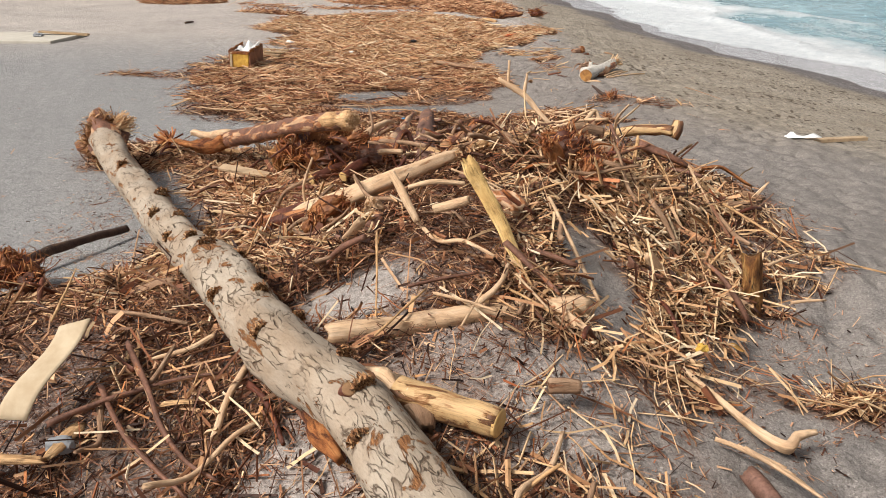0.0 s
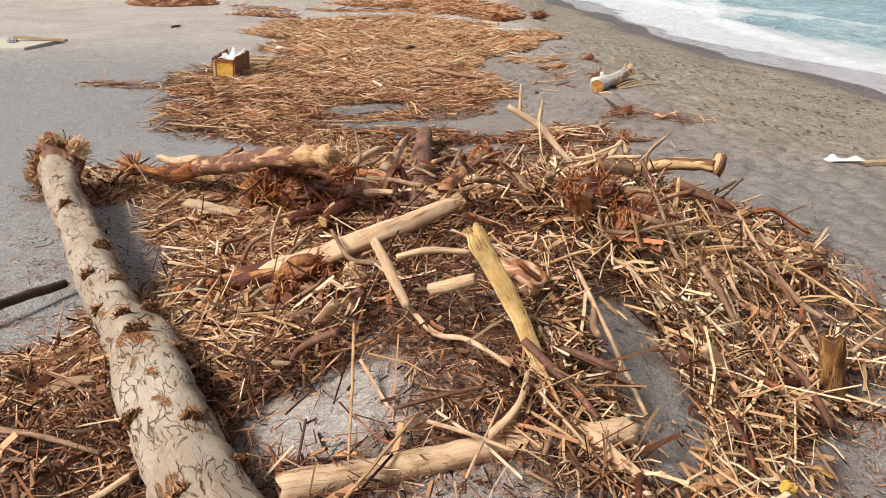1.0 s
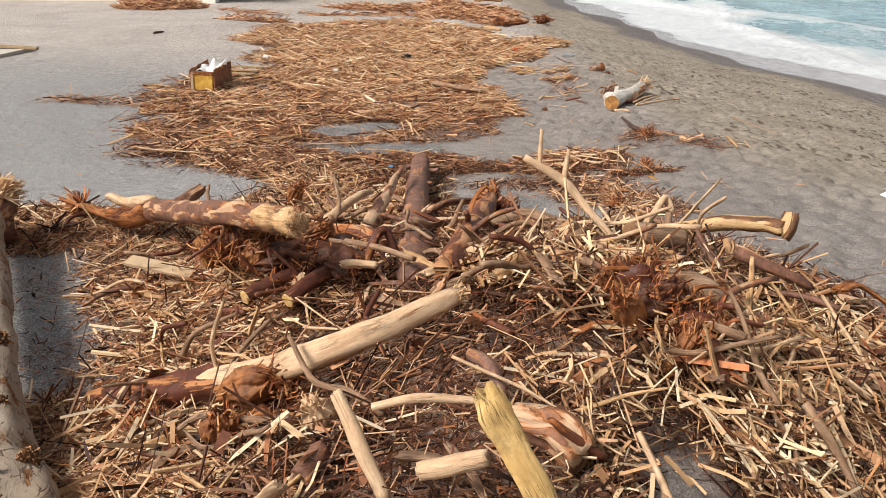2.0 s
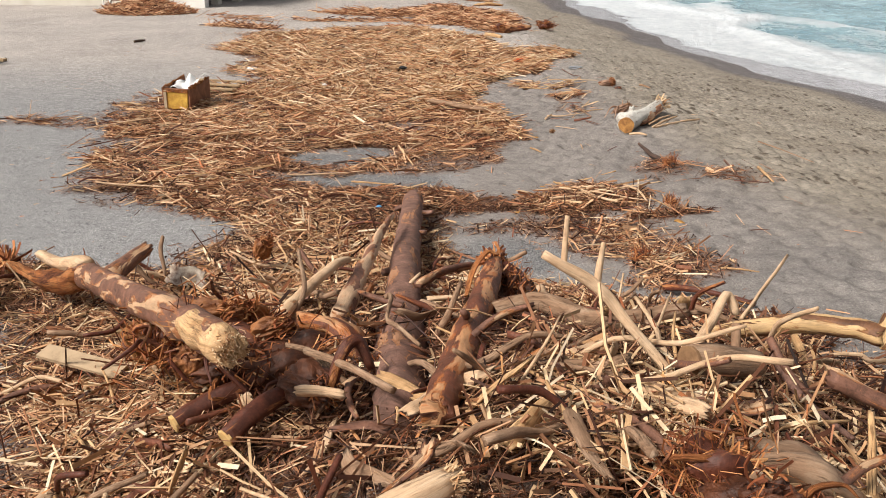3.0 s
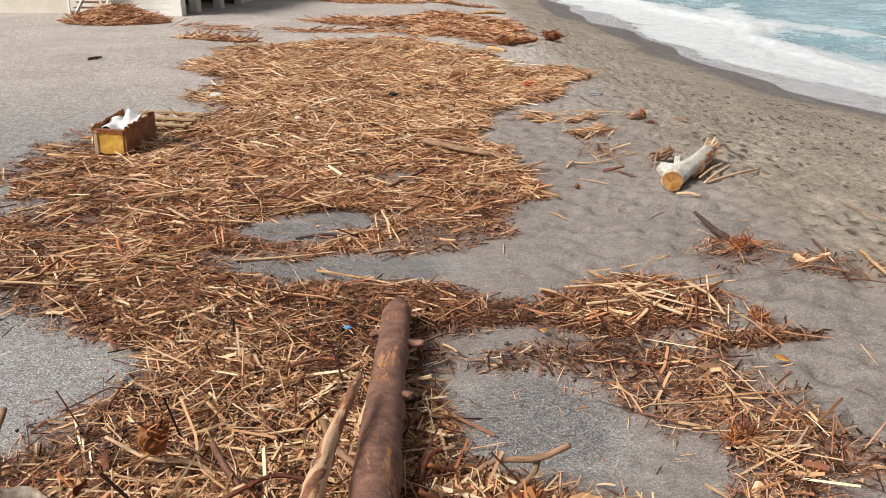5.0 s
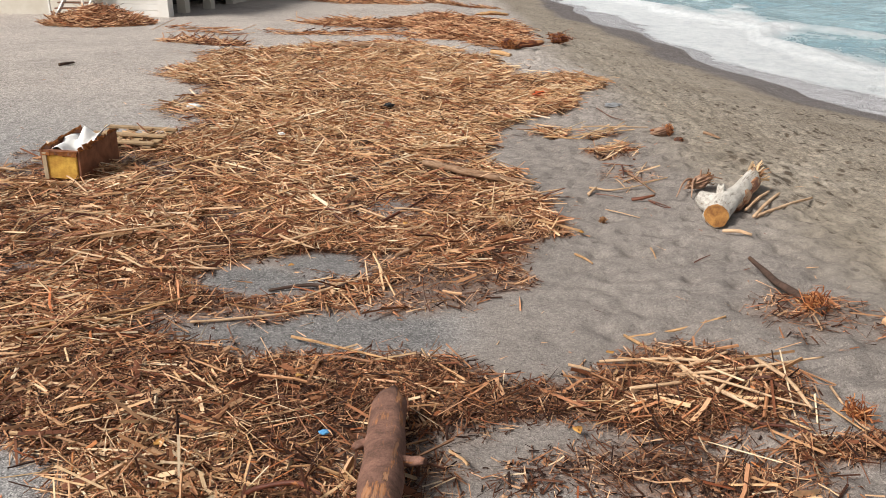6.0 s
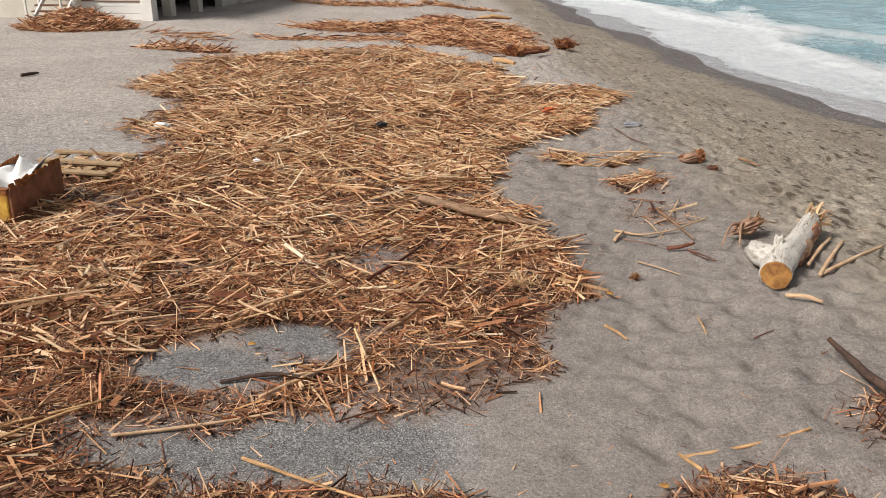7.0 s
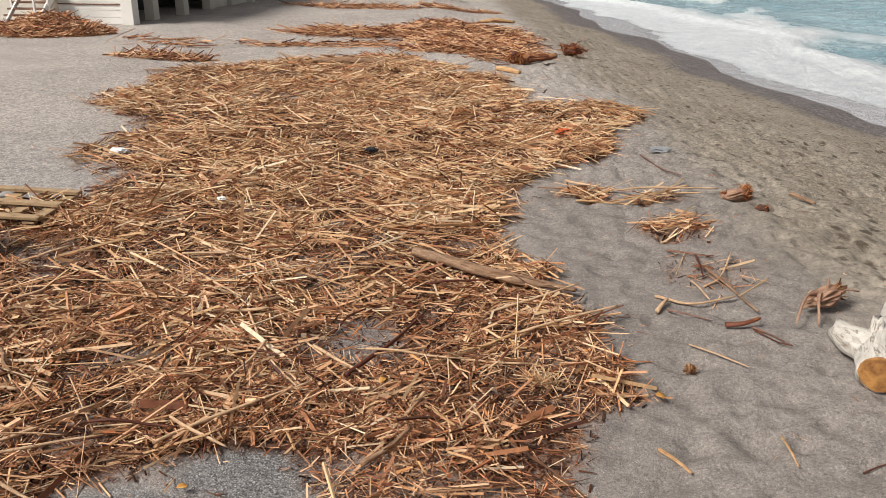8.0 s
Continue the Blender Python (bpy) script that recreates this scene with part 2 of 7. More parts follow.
def flaking_bark(name):
    """Pale bark split into small plates by fine dark cracks, with torn brown patches."""
    m = Mat(name, 0.85, spec=0.2)
    warp = m.nt.nodes.new("ShaderNodeTexNoise")
    warp.inputs["Scale"].default_value, warp.inputs["Detail"].default_value = 9, 5
    m.nt.links.new(m.coord("UV", (1, 0.6, 1)), warp.inputs["Vector"])
    centred = m.nt.nodes.new("ShaderNodeVectorMath")
    centred.operation = "MULTIPLY_ADD"
    centred.inputs[1].default_value, centred.inputs[2].default_value = (0.13, 0.05, 0), (-0.065, -0.025, 0)
    m.nt.links.new(warp.outputs["Color"], centred.inputs[0])
    moved = m.nt.nodes.new("ShaderNodeVectorMath")
    m.nt.links.new(m.coord("UV", (1, 0.24, 1)), moved.inputs[0])
    m.nt.links.new(centred.outputs[0], moved.inputs[1])

    def plates(scale, out="Distance", feature="DISTANCE_TO_EDGE"):
        v = m.nt.nodes.new("ShaderNodeTexVoronoi")
        v.feature = feature
        v.inputs["Scale"].default_value = scale
        m.nt.links.new(moved.outputs[0], v.inputs["Vector"])
        return v.outputs[out]

    tone = m.noise(2.6, 7, 0.65, "UV", (1.4, 0.8, 1), 0.5)
    col = m.ramp(tone, [(0.3, (0.27, 0.192, 0.128)), (0.45, (0.345, 0.268, 0.198)), (0.62, (0.395, 0.328, 0.258)), (0.75, (0.325, 0.247, 0.176))])
    shade = m.nt.nodes.new("ShaderNodeSeparateColor")
    m.nt.links.new(plates(30, "Color", "F1"), shade.inputs[0])
    col = m.mix(0.5, col, m.ramp(shade.outputs[0], [(0, grey(0.88)), (1, grey(1.08))]), "MULTIPLY")
    col = m.mix(0.6, col, m.ramp(m.noise(60, 5, 0.7, "UV", (2.5, 0.6, 1)), [(0.34, grey(0.7)), (0.5, grey(1)), (0.66, grey(1.12))]), "MULTIPLY")
    gate = m.ramp(m.noise(7, 5, 0.65, "UV", (1.2, 0.8, 1)), [(0.47, grey(0)), (0.56, grey(1))])
    fine = m.math("MULTIPLY", m.ramp(plates(30), [(0.0, grey(1)), (0.02, grey(0.8)), (0.055, grey(0))]), gate)
    wide = m.math("MULTIPLY", m.ramp(plates(13), [(0.0, grey(1)), (0.016, grey(0.8)), (0.036, grey(0))]), m.ramp(m.noise(5, 4, 0.6, "UV"), [(0.54, grey(0)), (0.62, grey(1))]))
    line = m.math("MAXIMUM", fine, wide)
    col = m.mix(m.math("MULTIPLY", line, 0.78), col, (0.075, 0.04, 0.022))
    torn = m.ramp(m.noise(3.6, 8, 0.66, "UV", (1.5, 0.75, 1), 0.7), [(0.575, grey(0)), (0.60, grey(1))])
    fibre = m.ramp(m.noise(30, 5, 0.7, "UV", (4, 0.5, 1), 0.6), [(0.3, (0.05, 0.02, 0.01)), (0.48, (0.20, 0.085, 0.034)), (0.62, (0.36, 0.17, 0.07)), (0.75, (0.50, 0.29, 0.14))])
    col = m.mix(torn, col, fibre)
    m.colour(col)
    h = m.math("SUBTRACT", m.math("MULTIPLY", m.noise(40, 5, 0.7, "UV", (2, 0.7, 1)), 0.35), line)
    h = m.math("SUBTRACT", h, m.math("MULTIPLY", torn, m.noise(26, 5, 0.7, "UV", (3, 0.6, 1))))
    return m.bump(h, 0.9, 0.014).m


def plain_material(name, a, b, scale=8, rough=0.7, metal=0.0, bump=0.3, c=None):
    m = Mat(name, rough, metal)
    st = [(0.32, a), (0.68, b)] + ([(0.78, c)] if c else [])
    m.colour(m.ramp(m.noise(scale, 6, 0.65), st))
    return m.bump(m.noise(scale * 7, 4, 0.6), bump, 0.006).m


SAND = sand_material()
REED = reed_material("weathered_reed", [(0.0, (0.060, 0.019, 0.011)), (0.18, (0.190, 0.066, 0.030)), (0.4, (0.400, 0.176, 0.083)), (0.62, (0.600, 0.328, 0.171)), (0.85, (0.760, 0.509, 0.310)), (0.93, (0.660, 0.391, 0.222)), (1.0, (0.500, 0.158, 0.058))])
REED_BRIGHT = reed_material("pale_reed", [(0.0, (0.386, 0.190, 0.089)), (0.35, (0.570, 0.345, 0.174)), (0.75, (0.699, 0.498, 0.297)), (1.0, (0.754, 0.608, 0.425))], 0.45)
# brown reed, its colour darkened further for the shaded cavities of the heap
REED_BROWN_SHADED = reed_material("brown_shaded_reed", [(0.0, (0.019, 0.007, 0.004)), (0.3, (0.065, 0.021, 0.009)), (0.58, (0.163, 0.063, 0.030)), (0.76, (0.327, 0.157, 0.079)), (0.93, (0.533, 0.330, 0.190)), (1.0, (0.344, 0.100, 0.039))])
# chip and twig browns, dark ends lowered to deepen the shade in gaps
CHIP = reed_material("bark_chip", [(0.0, (0.015, 0.006, 0.004)), (0.35, (0.045, 0.016, 0.008)), (0.65, (0.125, 0.044, 0.019)), (0.87, (0.31, 0.14, 0.068)), (1.0, (0.58, 0.38, 0.23))], 0.4, 0.8)
CRUMB = reed_material("wood_crumb", [(0.0, (0.050, 0.019, 0.012)), (0.3, (0.170, 0.072, 0.040)), (0.6, (0.380, 0.201, 0.115)), (0.85, (0.600, 0.382, 0.245)), (1.0, (0.400, 0.134, 0.055))], 0.4, 0.75)
TWIG = reed_material("dark_twig", [(0.0, (0.03, 0.013, 0.009)), (0.35, (0.11, 0.048, 0.027)), (0.6, (0.22, 0.12, 0.068)), (0.85, (0.30, 0.10, 0.04)), (1.0, (0.44, 0.28, 0.16))], 0.5, 0.75)
TORN_BROWN = reed_material("torn_brown_bark", [(0.0, (0.08, 0.034, 0.016)), (0.4, (0.26, 0.115, 0.048)), (0.8, (0.44, 0.23, 0.10)), (1.0, (0.60, 0.40, 0.22))], 0.4, 0.8)
FIBRE = reed_material("red_root_fibre", [(0.0, (0.07, 0.022, 0.011)), (0.35, (0.24, 0.068, 0.025)), (0.75, (0.47, 0.18, 0.063)), (1.0, (0.60, 0.33, 0.14))], 0.4, 0.75)

BARK_WHITE = flaking_bark("pale_flaking_bark")
BARK_CHALK = bark_material("chalky_white_bark", [(0.3, (0.50, 0.45, 0.39)), (0.6, (0.66, 0.62, 0.56))], 0.4, (0.20, 0.13, 0.08), 0.1, (0.45, 0.22, 0.08), plates=5.0, grain=0.3, worn=0.2)
BARK_BROWN = peeled_bark("brown_wet_bark", (0.155, 0.072, 0.046), (0.50, 0.31, 0.18), 0.42)
BARK_RED = peeled_bark("red_brown_root_bark", (0.088, 0.026, 0.014), (0.40, 0.17, 0.065), 0.32, rough=0.5)
BARK_GREY = peeled_bark("red_grey_pine_bark", (0.165, 0.086, 0.062), (0.37, 0.19, 0.105), 0.24, (0.40, 0.17, 0.07), 0.72)
WOOD_PALE = bark_material("stripped_pale_wood", [(0.25, (0.46, 0.275, 0.15)), (0.5, (0.62, 0.415, 0.255)), (0.75, (0.72, 0.54, 0.37))], patch=0.2, patch_col=(0.33, 0.16, 0.075), depth=0.006, grain=0.45, worn=0.55)
WOOD_GREY = bark_material("weathered_brown_wood", [(0.25, (0.176, 0.091, 0.050)), (0.5, (0.319, 0.192, 0.116)), (0.75, (0.445, 0.307, 0.206))], patch=0.3, patch_col=(0.17, 0.07, 0.034), depth=0.008, grain=0.55, worn=0.65)
WOOD_YELLOW = bark_material("split_yellow_wood", [(0.25, (0.42, 0.215, 0.09)), (0.5, (0.60, 0.365, 0.18)), (0.8, (0.70, 0.49, 0.285))], patch=0.25, patch_col=(0.27, 0.115, 0.045), depth=0.005, grain=0.6)
WOOD_ORANGE = bark_material("wet_orange_wood", [(0.25, (0.15, 0.042, 0.016)), (0.5, (0.38, 0.135, 0.042)), (0.78, (0.60, 0.30, 0.115))], patch=0.45, patch_col=(0.12, 0.038, 0.017), depth=0.016, grain=0.8)
WOOD_STUMP = bark_material("soaked_yellow_stump", [(0.3, (0.08, 0.03, 0.013)), (0.5, (0.30, 0.13, 0.04)), (0.72, (0.62, 0.38, 0.14))], 0.5, patch=0.3, patch_col=(0.06, 0.024, 0.011))
BARK_PATCHY = peeled_bark("peeling_pink_bark", (0.19, 0.088, 0.055), (0.55, 0.36, 0.225), 0.62)
BARK_TORN = peeled_bark("torn_wet_orange_bark", (0.125, 0.042, 0.022), (0.47, 0.24, 0.115), 0.45, (0.46, 0.15, 0.04), 0.5)
BARK_STAINED = peeled_bark("stained_tan_wood", (0.13, 0.058, 0.028), (0.56, 0.36, 0.175), 0.66, (0.30, 0.13, 0.045), 0.5)
BARK_DARK = peeled_bark("dark_brown_bark", (0.062, 0.036, 0.026), (0.20, 0.115, 0.07), 0.15, (0.14, 0.07, 0.035), 0.75)
CUT = plain_material("fresh_cut_wood", (0.52, 0.30, 0.10), (0.66, 0.44, 0.19), 16, 0.75)
CUT_DARK = plain_material("dark_cut_wood", (0.13, 0.065, 0.03), (0.30, 0.17, 0.085), 14, 0.8)
ROOT_DARK = plain_material("dark_wet_root_wood", (0.022, 0.009, 0.006), (0.13, 0.044, 0.019), 12, 0.5, bump=1.0, c=(0.38, 0.16, 0.06))
ROOT_ORANGE = plain_material("torn_orange_root_wood", (0.09, 0.028, 0.012), (0.40, 0.165, 0.058), 9, 0.6, bump=0.9, c=(0.58, 0.33, 0.14))
ROOT_PINK = plain_material("pinkish_bare_root", (0.17, 0.085, 0.055), (0.40, 0.25, 0.165), 9, 0.75, bump=0.7, c=(0.55, 0.37, 0.26))
WOOD_GOLD = bark_material("split_golden_wood", [(0.25, (0.44, 0.235, 0.075)), (0.5, (0.63, 0.41, 0.16)), (0.8, (0.70, 0.51, 0.26))], 0.0, patch=0.12, patch_col=(0.27, 0.10, 0.03), depth=0.004, grain=0.4)
CUT_ORANGE = plain_material("stained_sawn_face", (0.17, 0.065, 0.022), (0.50, 0.25, 0.075), 14, 0.75, bump=0.7)


# ---------------------------------------------------------------- lie of the land
RNG = np.random.default_rng(11)


def lattice(ix, iy, seed):
    h = np.sin(ix * 127.1 + iy * 311.7 + seed * 74.7) * 43758.5453
    return h - np.floor(h)


def vnoise(x, y, seed=0):
    """Smooth noise from 0 to 1, one bump a metre."""
    x, y = np.asarray(x, float), np.asarray(y, float)
    ix, iy = np.floor(x), np.floor(y)
    fx, fy = x - ix, y - iy
    fx, fy = fx * fx * (3 - 2 * fx), fy * fy * (3 - 2 * fy)
    a, b = lattice(ix, iy, seed), lattice(ix + 1, iy, seed)
    c, d = lattice(ix, iy + 1, seed), lattice(ix + 1, iy + 1, seed)
    return (a * (1 - fx) + b * fx) * (1 - fy) + (c * (1 - fx) + d * fx) * fy


def fbm(x, y, seed=0, octaves=4):
    s, amp, tot = 0.0, 1.0, 0.0
    for k in range(octaves):
        s = s + amp * vnoise(x * 2 ** k, y * 2 ** k, seed + 7 * k)
        tot += amp
        amp *= 0.5
    return s / tot


def sm(v, a, b):
    k = np.clip((np.asarray(v, float) - a) / (b - a), 0, 1)
    return k * k * (3 - 2 * k)


def hill(x, y, cx, cy, sx, sy, amp):
    return amp * np.exp(-0.5 * (((x - cx) / sx) ** 2 + ((y - cy) / sy) ** 2))


SEA = -1.0


def shore(y):
    """x of the water's edge."""
    y = np.asarray(y, float)
    near = np.maximum(22 - y, 0)
    return 8.4 + 4.0 * np.exp(-(np.maximum(y, 22) - 22) / 18) + 0.22 * near + 0.35 * np.sin(y * 0.31 + 0.6) + 0.2 * np.sin(y * 0.83)


def pits(x, y, cell, seed):
    """Soft round dents trodden into the sand, one in each cell of a grid."""
    ix, iy = np.floor(x / cell), np.floor(y / cell)
    out = np.zeros(np.shape(x))
    for dx in (-1, 0, 1):
        for dy in (-1, 0, 1):
            jx, jy = ix + dx, iy + dy
            cx, cy = (jx + lattice(jx, jy, seed)) * cell, (jy + lattice(jx, jy, seed + 1)) * cell
            size = cell * (0.26 + 0.22 * lattice(jx, jy, seed + 2))
            lean = 0.6 * (lattice(jx, jy, seed + 4) - 0.5)
            d2 = ((x - cx + lean * (y - cy)) / size) ** 2 + ((y - cy) / size) ** 2
            out = out - (0.25 + 0.75 * lattice(jx, jy, seed + 3)) * np.exp(-d2 * 1.1) * (1 - 0.35 * d2)
    return out


def swell(x, y):
    """How far the wood heap stands above the plain sand mound."""
    return (hill(x, y, 0.75, 6.1, 0.62, 0.75, 0.30) + hill(x, y, -0.2, 5.0, 0.45, 0.5, 0.17) + hill(x, y, 1.45, 7.6, 0.5, 0.8, 0.22)
            + hill(x, y, -0.9, 8.8, 0.65, 0.5, 0.28) + hill(x, y, 0.4, 8.3, 0.5, 0.5, 0.15) + hill(x, y, -0.6, 3.8, 0.4, 0.4, 0.10))


def ground(x, y):
    x, y = np.asarray(x, float), np.asarray(y, float)
    z = hill(x, y, 0.3, 3.9, 0.95, 1.4, 0.50) + hill(x, y, 0.8, 7.0, 1.6, 1.6, 0.66) + hill(x, y, -2.0, 4.5, 1.3, 1.1, 0.36)
    z = z + 0.5 * swell(x, y)
    z = z + 0.15 * sm(y, 14, 22) + 0.16 * sm(-x, 3.5, 8)
    z = z + 0.15 * sm(x, 1.4, 3.4) - 0.06 * sm(y, 9.5, 11) * (1 - sm(np.abs(x), 1.0, 2.2)) * (1 - sm(y, 14, 16))
    crest = shore(y) - 9.8
    down = np.maximum(x - crest, 0) / 9.8
    z = z - 1.42 * np.minimum(down, 1.6) - 1.7 * np.maximum(down - 1.6, 0)
    z = z + 0.10 * (fbm(x * 0.45, y * 0.45, 3) - 0.5) * sm(np.abs(x) + np.abs(y - 10), 2, 8)
    tread = sm(x, 0.5, 1.8) * (1 - sm(down, 0.55, 0.8)) * (1 - sm(y, 34, 60))
    z = z - hill(x, y, 2.4, 4.9, 0.55, 0.55, 0.17)
    z = z + tread * (0.075 * pits(x, y, 0.30, 21) + 0.050 * pits(x, y, 0.19, 35) + 0.03 * (fbm(x * 1.8, y * 1.8, 29, 2) - 0.5))
    z = z + 0.018 * (fbm(x * 5, y * 5, 5, 3) - 0.5)
    return z


def gz(x, y):
    return float(ground(x, y))


# edges of the drifts of reed, as x over y
FAR_Y = [13.2, 14.4, 14.9, 15.5, 15.8, 15.95, 16.15, 16.5, 16.83, 17.15, 17.7, 18.1, 18.4, 18.9, 19.4, 20.06, 20.7, 21.1, 21.45, 21.8, 22.66, 23.4, 24.2, 24.7, 25.2, 26.0, 26.6, 27.0, 28.2, 29.2, 30.2, 31.2]
FAR_R = [-2.0, 0.2, 0.85, 0.95, 0.96, 1.2, 1.37, 1.39, 1.34, 1.36, 1.19, 0.93, 0.68, 0.66, 0.82, 1.06, 0.99, 1.27, 1.85, 2.3, 2.5, 2.95, 3.35, 2.6, 1.6, 1.5, 1.9, 1.5, 1.45, 1.4, 0.2, -0.6]
FAR_L = [-4.6, -4.7, -4.75, -4.9, -5.0, -5.1, -5.1, -5.3, -5.5, -5.6, -5.6, -5.5, -5.5, -5.3, -5.0, -3.8, -3.9, -4.1, -4.3, -4.5, -4.35, -4.3, -5.0, -5.3, -5.9, -5.7, -5.4, -5.5, -6.0, -5.6, -4.9, -2.6]
PILE_Y = [1.0, 3.0, 4.4, 5.2, 6.0, 7.0, 8.0, 9.0, 9.6, 10.2, 11.0, 12.0, 12.9]
PILE_L = [-5.0, -5.0, -4.6, -3.9, -2.6, -2.35, -2.6, -2.9, -3.2, -3.6, -2.4, -2.3, -2.7]
PILE_R = [1.7, 1.9, 2.3, 2.7, 2.9, 3.25, 3.3, 3.1, 2.7, 1.5, 0.3, 0.1, -0.1]
# patches: x, y, half width, half depth, weight
PATCHES = [(-1.6, 13.0, 1.9, 0.62, 1), (0.0, 13.1, 0.6, 0.35, 1), (1.7, 13.05, 0.74, 0.52, 1), (2.5, 12.25, 0.5, 0.16, 0.9), (0.6, 13.0, 0.8, 0.26, 0.9),
           (1.3, 12.05, 0.78, 0.45, 0.75), (1.75, 11.45, 0.62, 0.36, 0.65), (2.25, 10.85, 0.36, 0.34, 0.85), (1.95, 10.45, 0.3, 0.2, 0.5), (-3.9, 10.4, 0.8, 0.7, 1), (-5.8, 16.6, 1.1, 0.35, 0.4),
           (2.9, 14.05, 0.4, 0.3, 0.4), (3.7, 13.6, 0.5, 0.25, 0.35), (2.4, 19.0, 0.32, 0.26, 0.6), (2.42, 18.0, 0.4, 0.35, 0.14), (1.69, 20.2, 0.35, 0.15, 0.55), (2.5, 19.95, 0.3, 0.12, 0.5), (2.6, 4.15, 1.0, 0.2, 0.95)]
FAR_PATCHES = [(0.9, 37.5, 1.9, 3.4, 0.9), (-2.0, 37.5, 2.6, 1.2, 0.7), (0.9, 33.4, 1.6, 1.3, 0.85), (-3.0, 34.0, 2.2, 0.5, 0.3),
               (-7.3, 33.4, 1.0, 0.5, 0.1), (-6.6, 32.6, 0.9, 0.3, 0.12), (-3.5, 48, 2.6, 1.2, 0.3), (1.0, 50, 1.6, 0.9, 0.4)]
BARE = [(1.35, 24.45, 0.9, 0.24, 0.95), (0.9, 29.3, 1.1, 0.45, 0.9), (-3.2, 26.0, 0.6, 0.3, 0.5), (-1.55, 14.92, 0.6, 0.3, 1), (-0.95, 15.3, 0.5, 0.3, 1), (-1.76, 17.82, 0.3, 0.2, 0.8), (-1.3, 18.15, 0.3, 0.2, 0.8), (-0.6, 16.8, 0.35, 0.4, 0.7), (-3.35, 11.9, 0.95, 1.0, 1), (-0.6, 14.0, 1.7, 0.36, 1), (0.7, 14.1, 0.9, 0.4, 1),
        (-2.3, 19.7, 1.0, 0.22, 0.5), (-0.45, 4.45, 0.42, 0.35, 0.9), (0.8, 3.45, 0.7, 0.6, 0.85), (1.05, 4.85, 0.3, 0.8, 1.0), (2.3, 4.75, 0.35, 0.4, 0.8), (1.75, 3.4, 0.5, 0.35, 0.95),
        (-0.75, 3.0, 0.35, 0.5, 0.7), (0.75, 11.4, 0.6, 0.7, 0.9), (0.1, 3.3, 0.5, 0.6, 0.5),
        (1.2, 2.8, 1.2, 1.0, 0.6), (1.9, 4.3, 0.5, 0.4, 0.6), (0.3, 3.7, 0.5, 0.25, 0.6), (3.1, 5.1, 0.7, 0.5, 0.7)]


def spots(x, y, rows, soft=0.4):
    v = np.zeros(np.shape(x))
    for cx, cy, rx, ry, w in rows:
        d = np.sqrt(((x - cx) / rx) ** 2 + ((y - cy) / ry) ** 2)
        v = np.maximum(v, w * (1 - sm(d, 1 - soft, 1 + soft)))
    return v


def cover(x, y):
    """How thickly reed and wood litter lie, 0 to 1."""
    x, y = np.asarray(x, float), np.asarray(y, float)
    wob = 0.8 * (fbm(x * 1.3, y * 1.7, 41, 5) - 0.5) * 2
    wob2 = 0.7 * (fbm(x * 1.1 + 9, y * 1.5, 43, 5) - 0.5) * 2
    fringe = 0.55 * (fbm(x * 2.9, y * 3.1, 45, 4) - 0.5)
    far = sm(np.interp(y, FAR_Y, FAR_R) - x + fringe, -0.12, 0.22) * sm(x - np.interp(y, FAR_Y, FAR_L) + 2.2 * fringe, -0.3, 0.7)
    far = far * sm(y, 13.1, 13.5) * (1 - sm(y + wob, 31.0, 31.6))
    pile = sm(np.interp(y, PILE_Y, PILE_R) - x + wob, -0.2, 0.9) * sm(x - np.interp(y, PILE_Y, PILE_L) + wob2, -0.2, 0.6)
    pile = pile * sm(y, 0.9, 1.5) * (1 - sm(y, 12.8, 13.1)) * (1 - hill(x, y, -1.7, 3.7, 1.0, 1.0, 0.42))
    d = np.maximum(far, pile)
    d = np.maximum(d, spots(x + 0.3 * wob, y + 0.3 * wob2, PATCHES))
    d = np.maximum(d, spots(x + 0.8 * wob, y + 1.2 * wob2, FAR_PATCHES))
    holes = sm(fbm(x * 1.1 + 31, y * 1.5, 83, 4), 0.54, 0.66) * sm(y, 12.6, 14) * (1 - 0.5 * sm(y, 18, 22))
    d = d * (1 - 0.4 * holes)
    return np.clip(d * (1 - spots(x + 0.35 * wob2 + 0.6 * fringe, y + 0.25 * wob + 0.6 * fringe, BARE)), 0, 1)


def heap(x, y):
    """Thickness of the heaped litter, in metres."""
    x, y = np.asarray(x, float), np.asarray(y, float)
    t = 0.045 + hill(x, y, 0.9, 6.9, 1.3, 1.5, 0.17) + hill(x, y, -0.8, 8.6, 1.0, 1.3, 0.10) + hill(x, y, -1.6, 4.2, 1.2, 1.0, 0.05)
    t = t + 0.10 * sm(fbm(x * 0.9, y * 0.9, 51, 3), 0.42, 0.7) * sm(y, 12, 15)
    t = t + 0.07 * sm(fbm(x * 1.9 + 5, y * 2.3, 59, 3), 0.5, 0.72) * sm(y, 12.5, 14.5) * (1 - sm(y, 40, 50))
    t = t * (0.45 + 1.1 * fbm(x * 1.7, y * 1.7, 57, 3) * (1 - 0.4 * sm(y, 12, 14)))
    return (t + 0.45 * swell(x, y)) * (0.35 + 0.65 * cover(x, y))


# ---------------------------------------------------------------- mesh helpers
def mesh_from(name, verts, faces, mat=None, smooth=False):
    me = bpy.data.meshes.new(name)
    me.from_pydata([tuple(v) for v in verts], [], [tuple(f) for f in faces])
    if mat:
        me.materials.append(mat)
    if smooth:
        me.polygons.foreach_set("use_smooth", [True] * len(me.polygons))
    me.update()
    return me


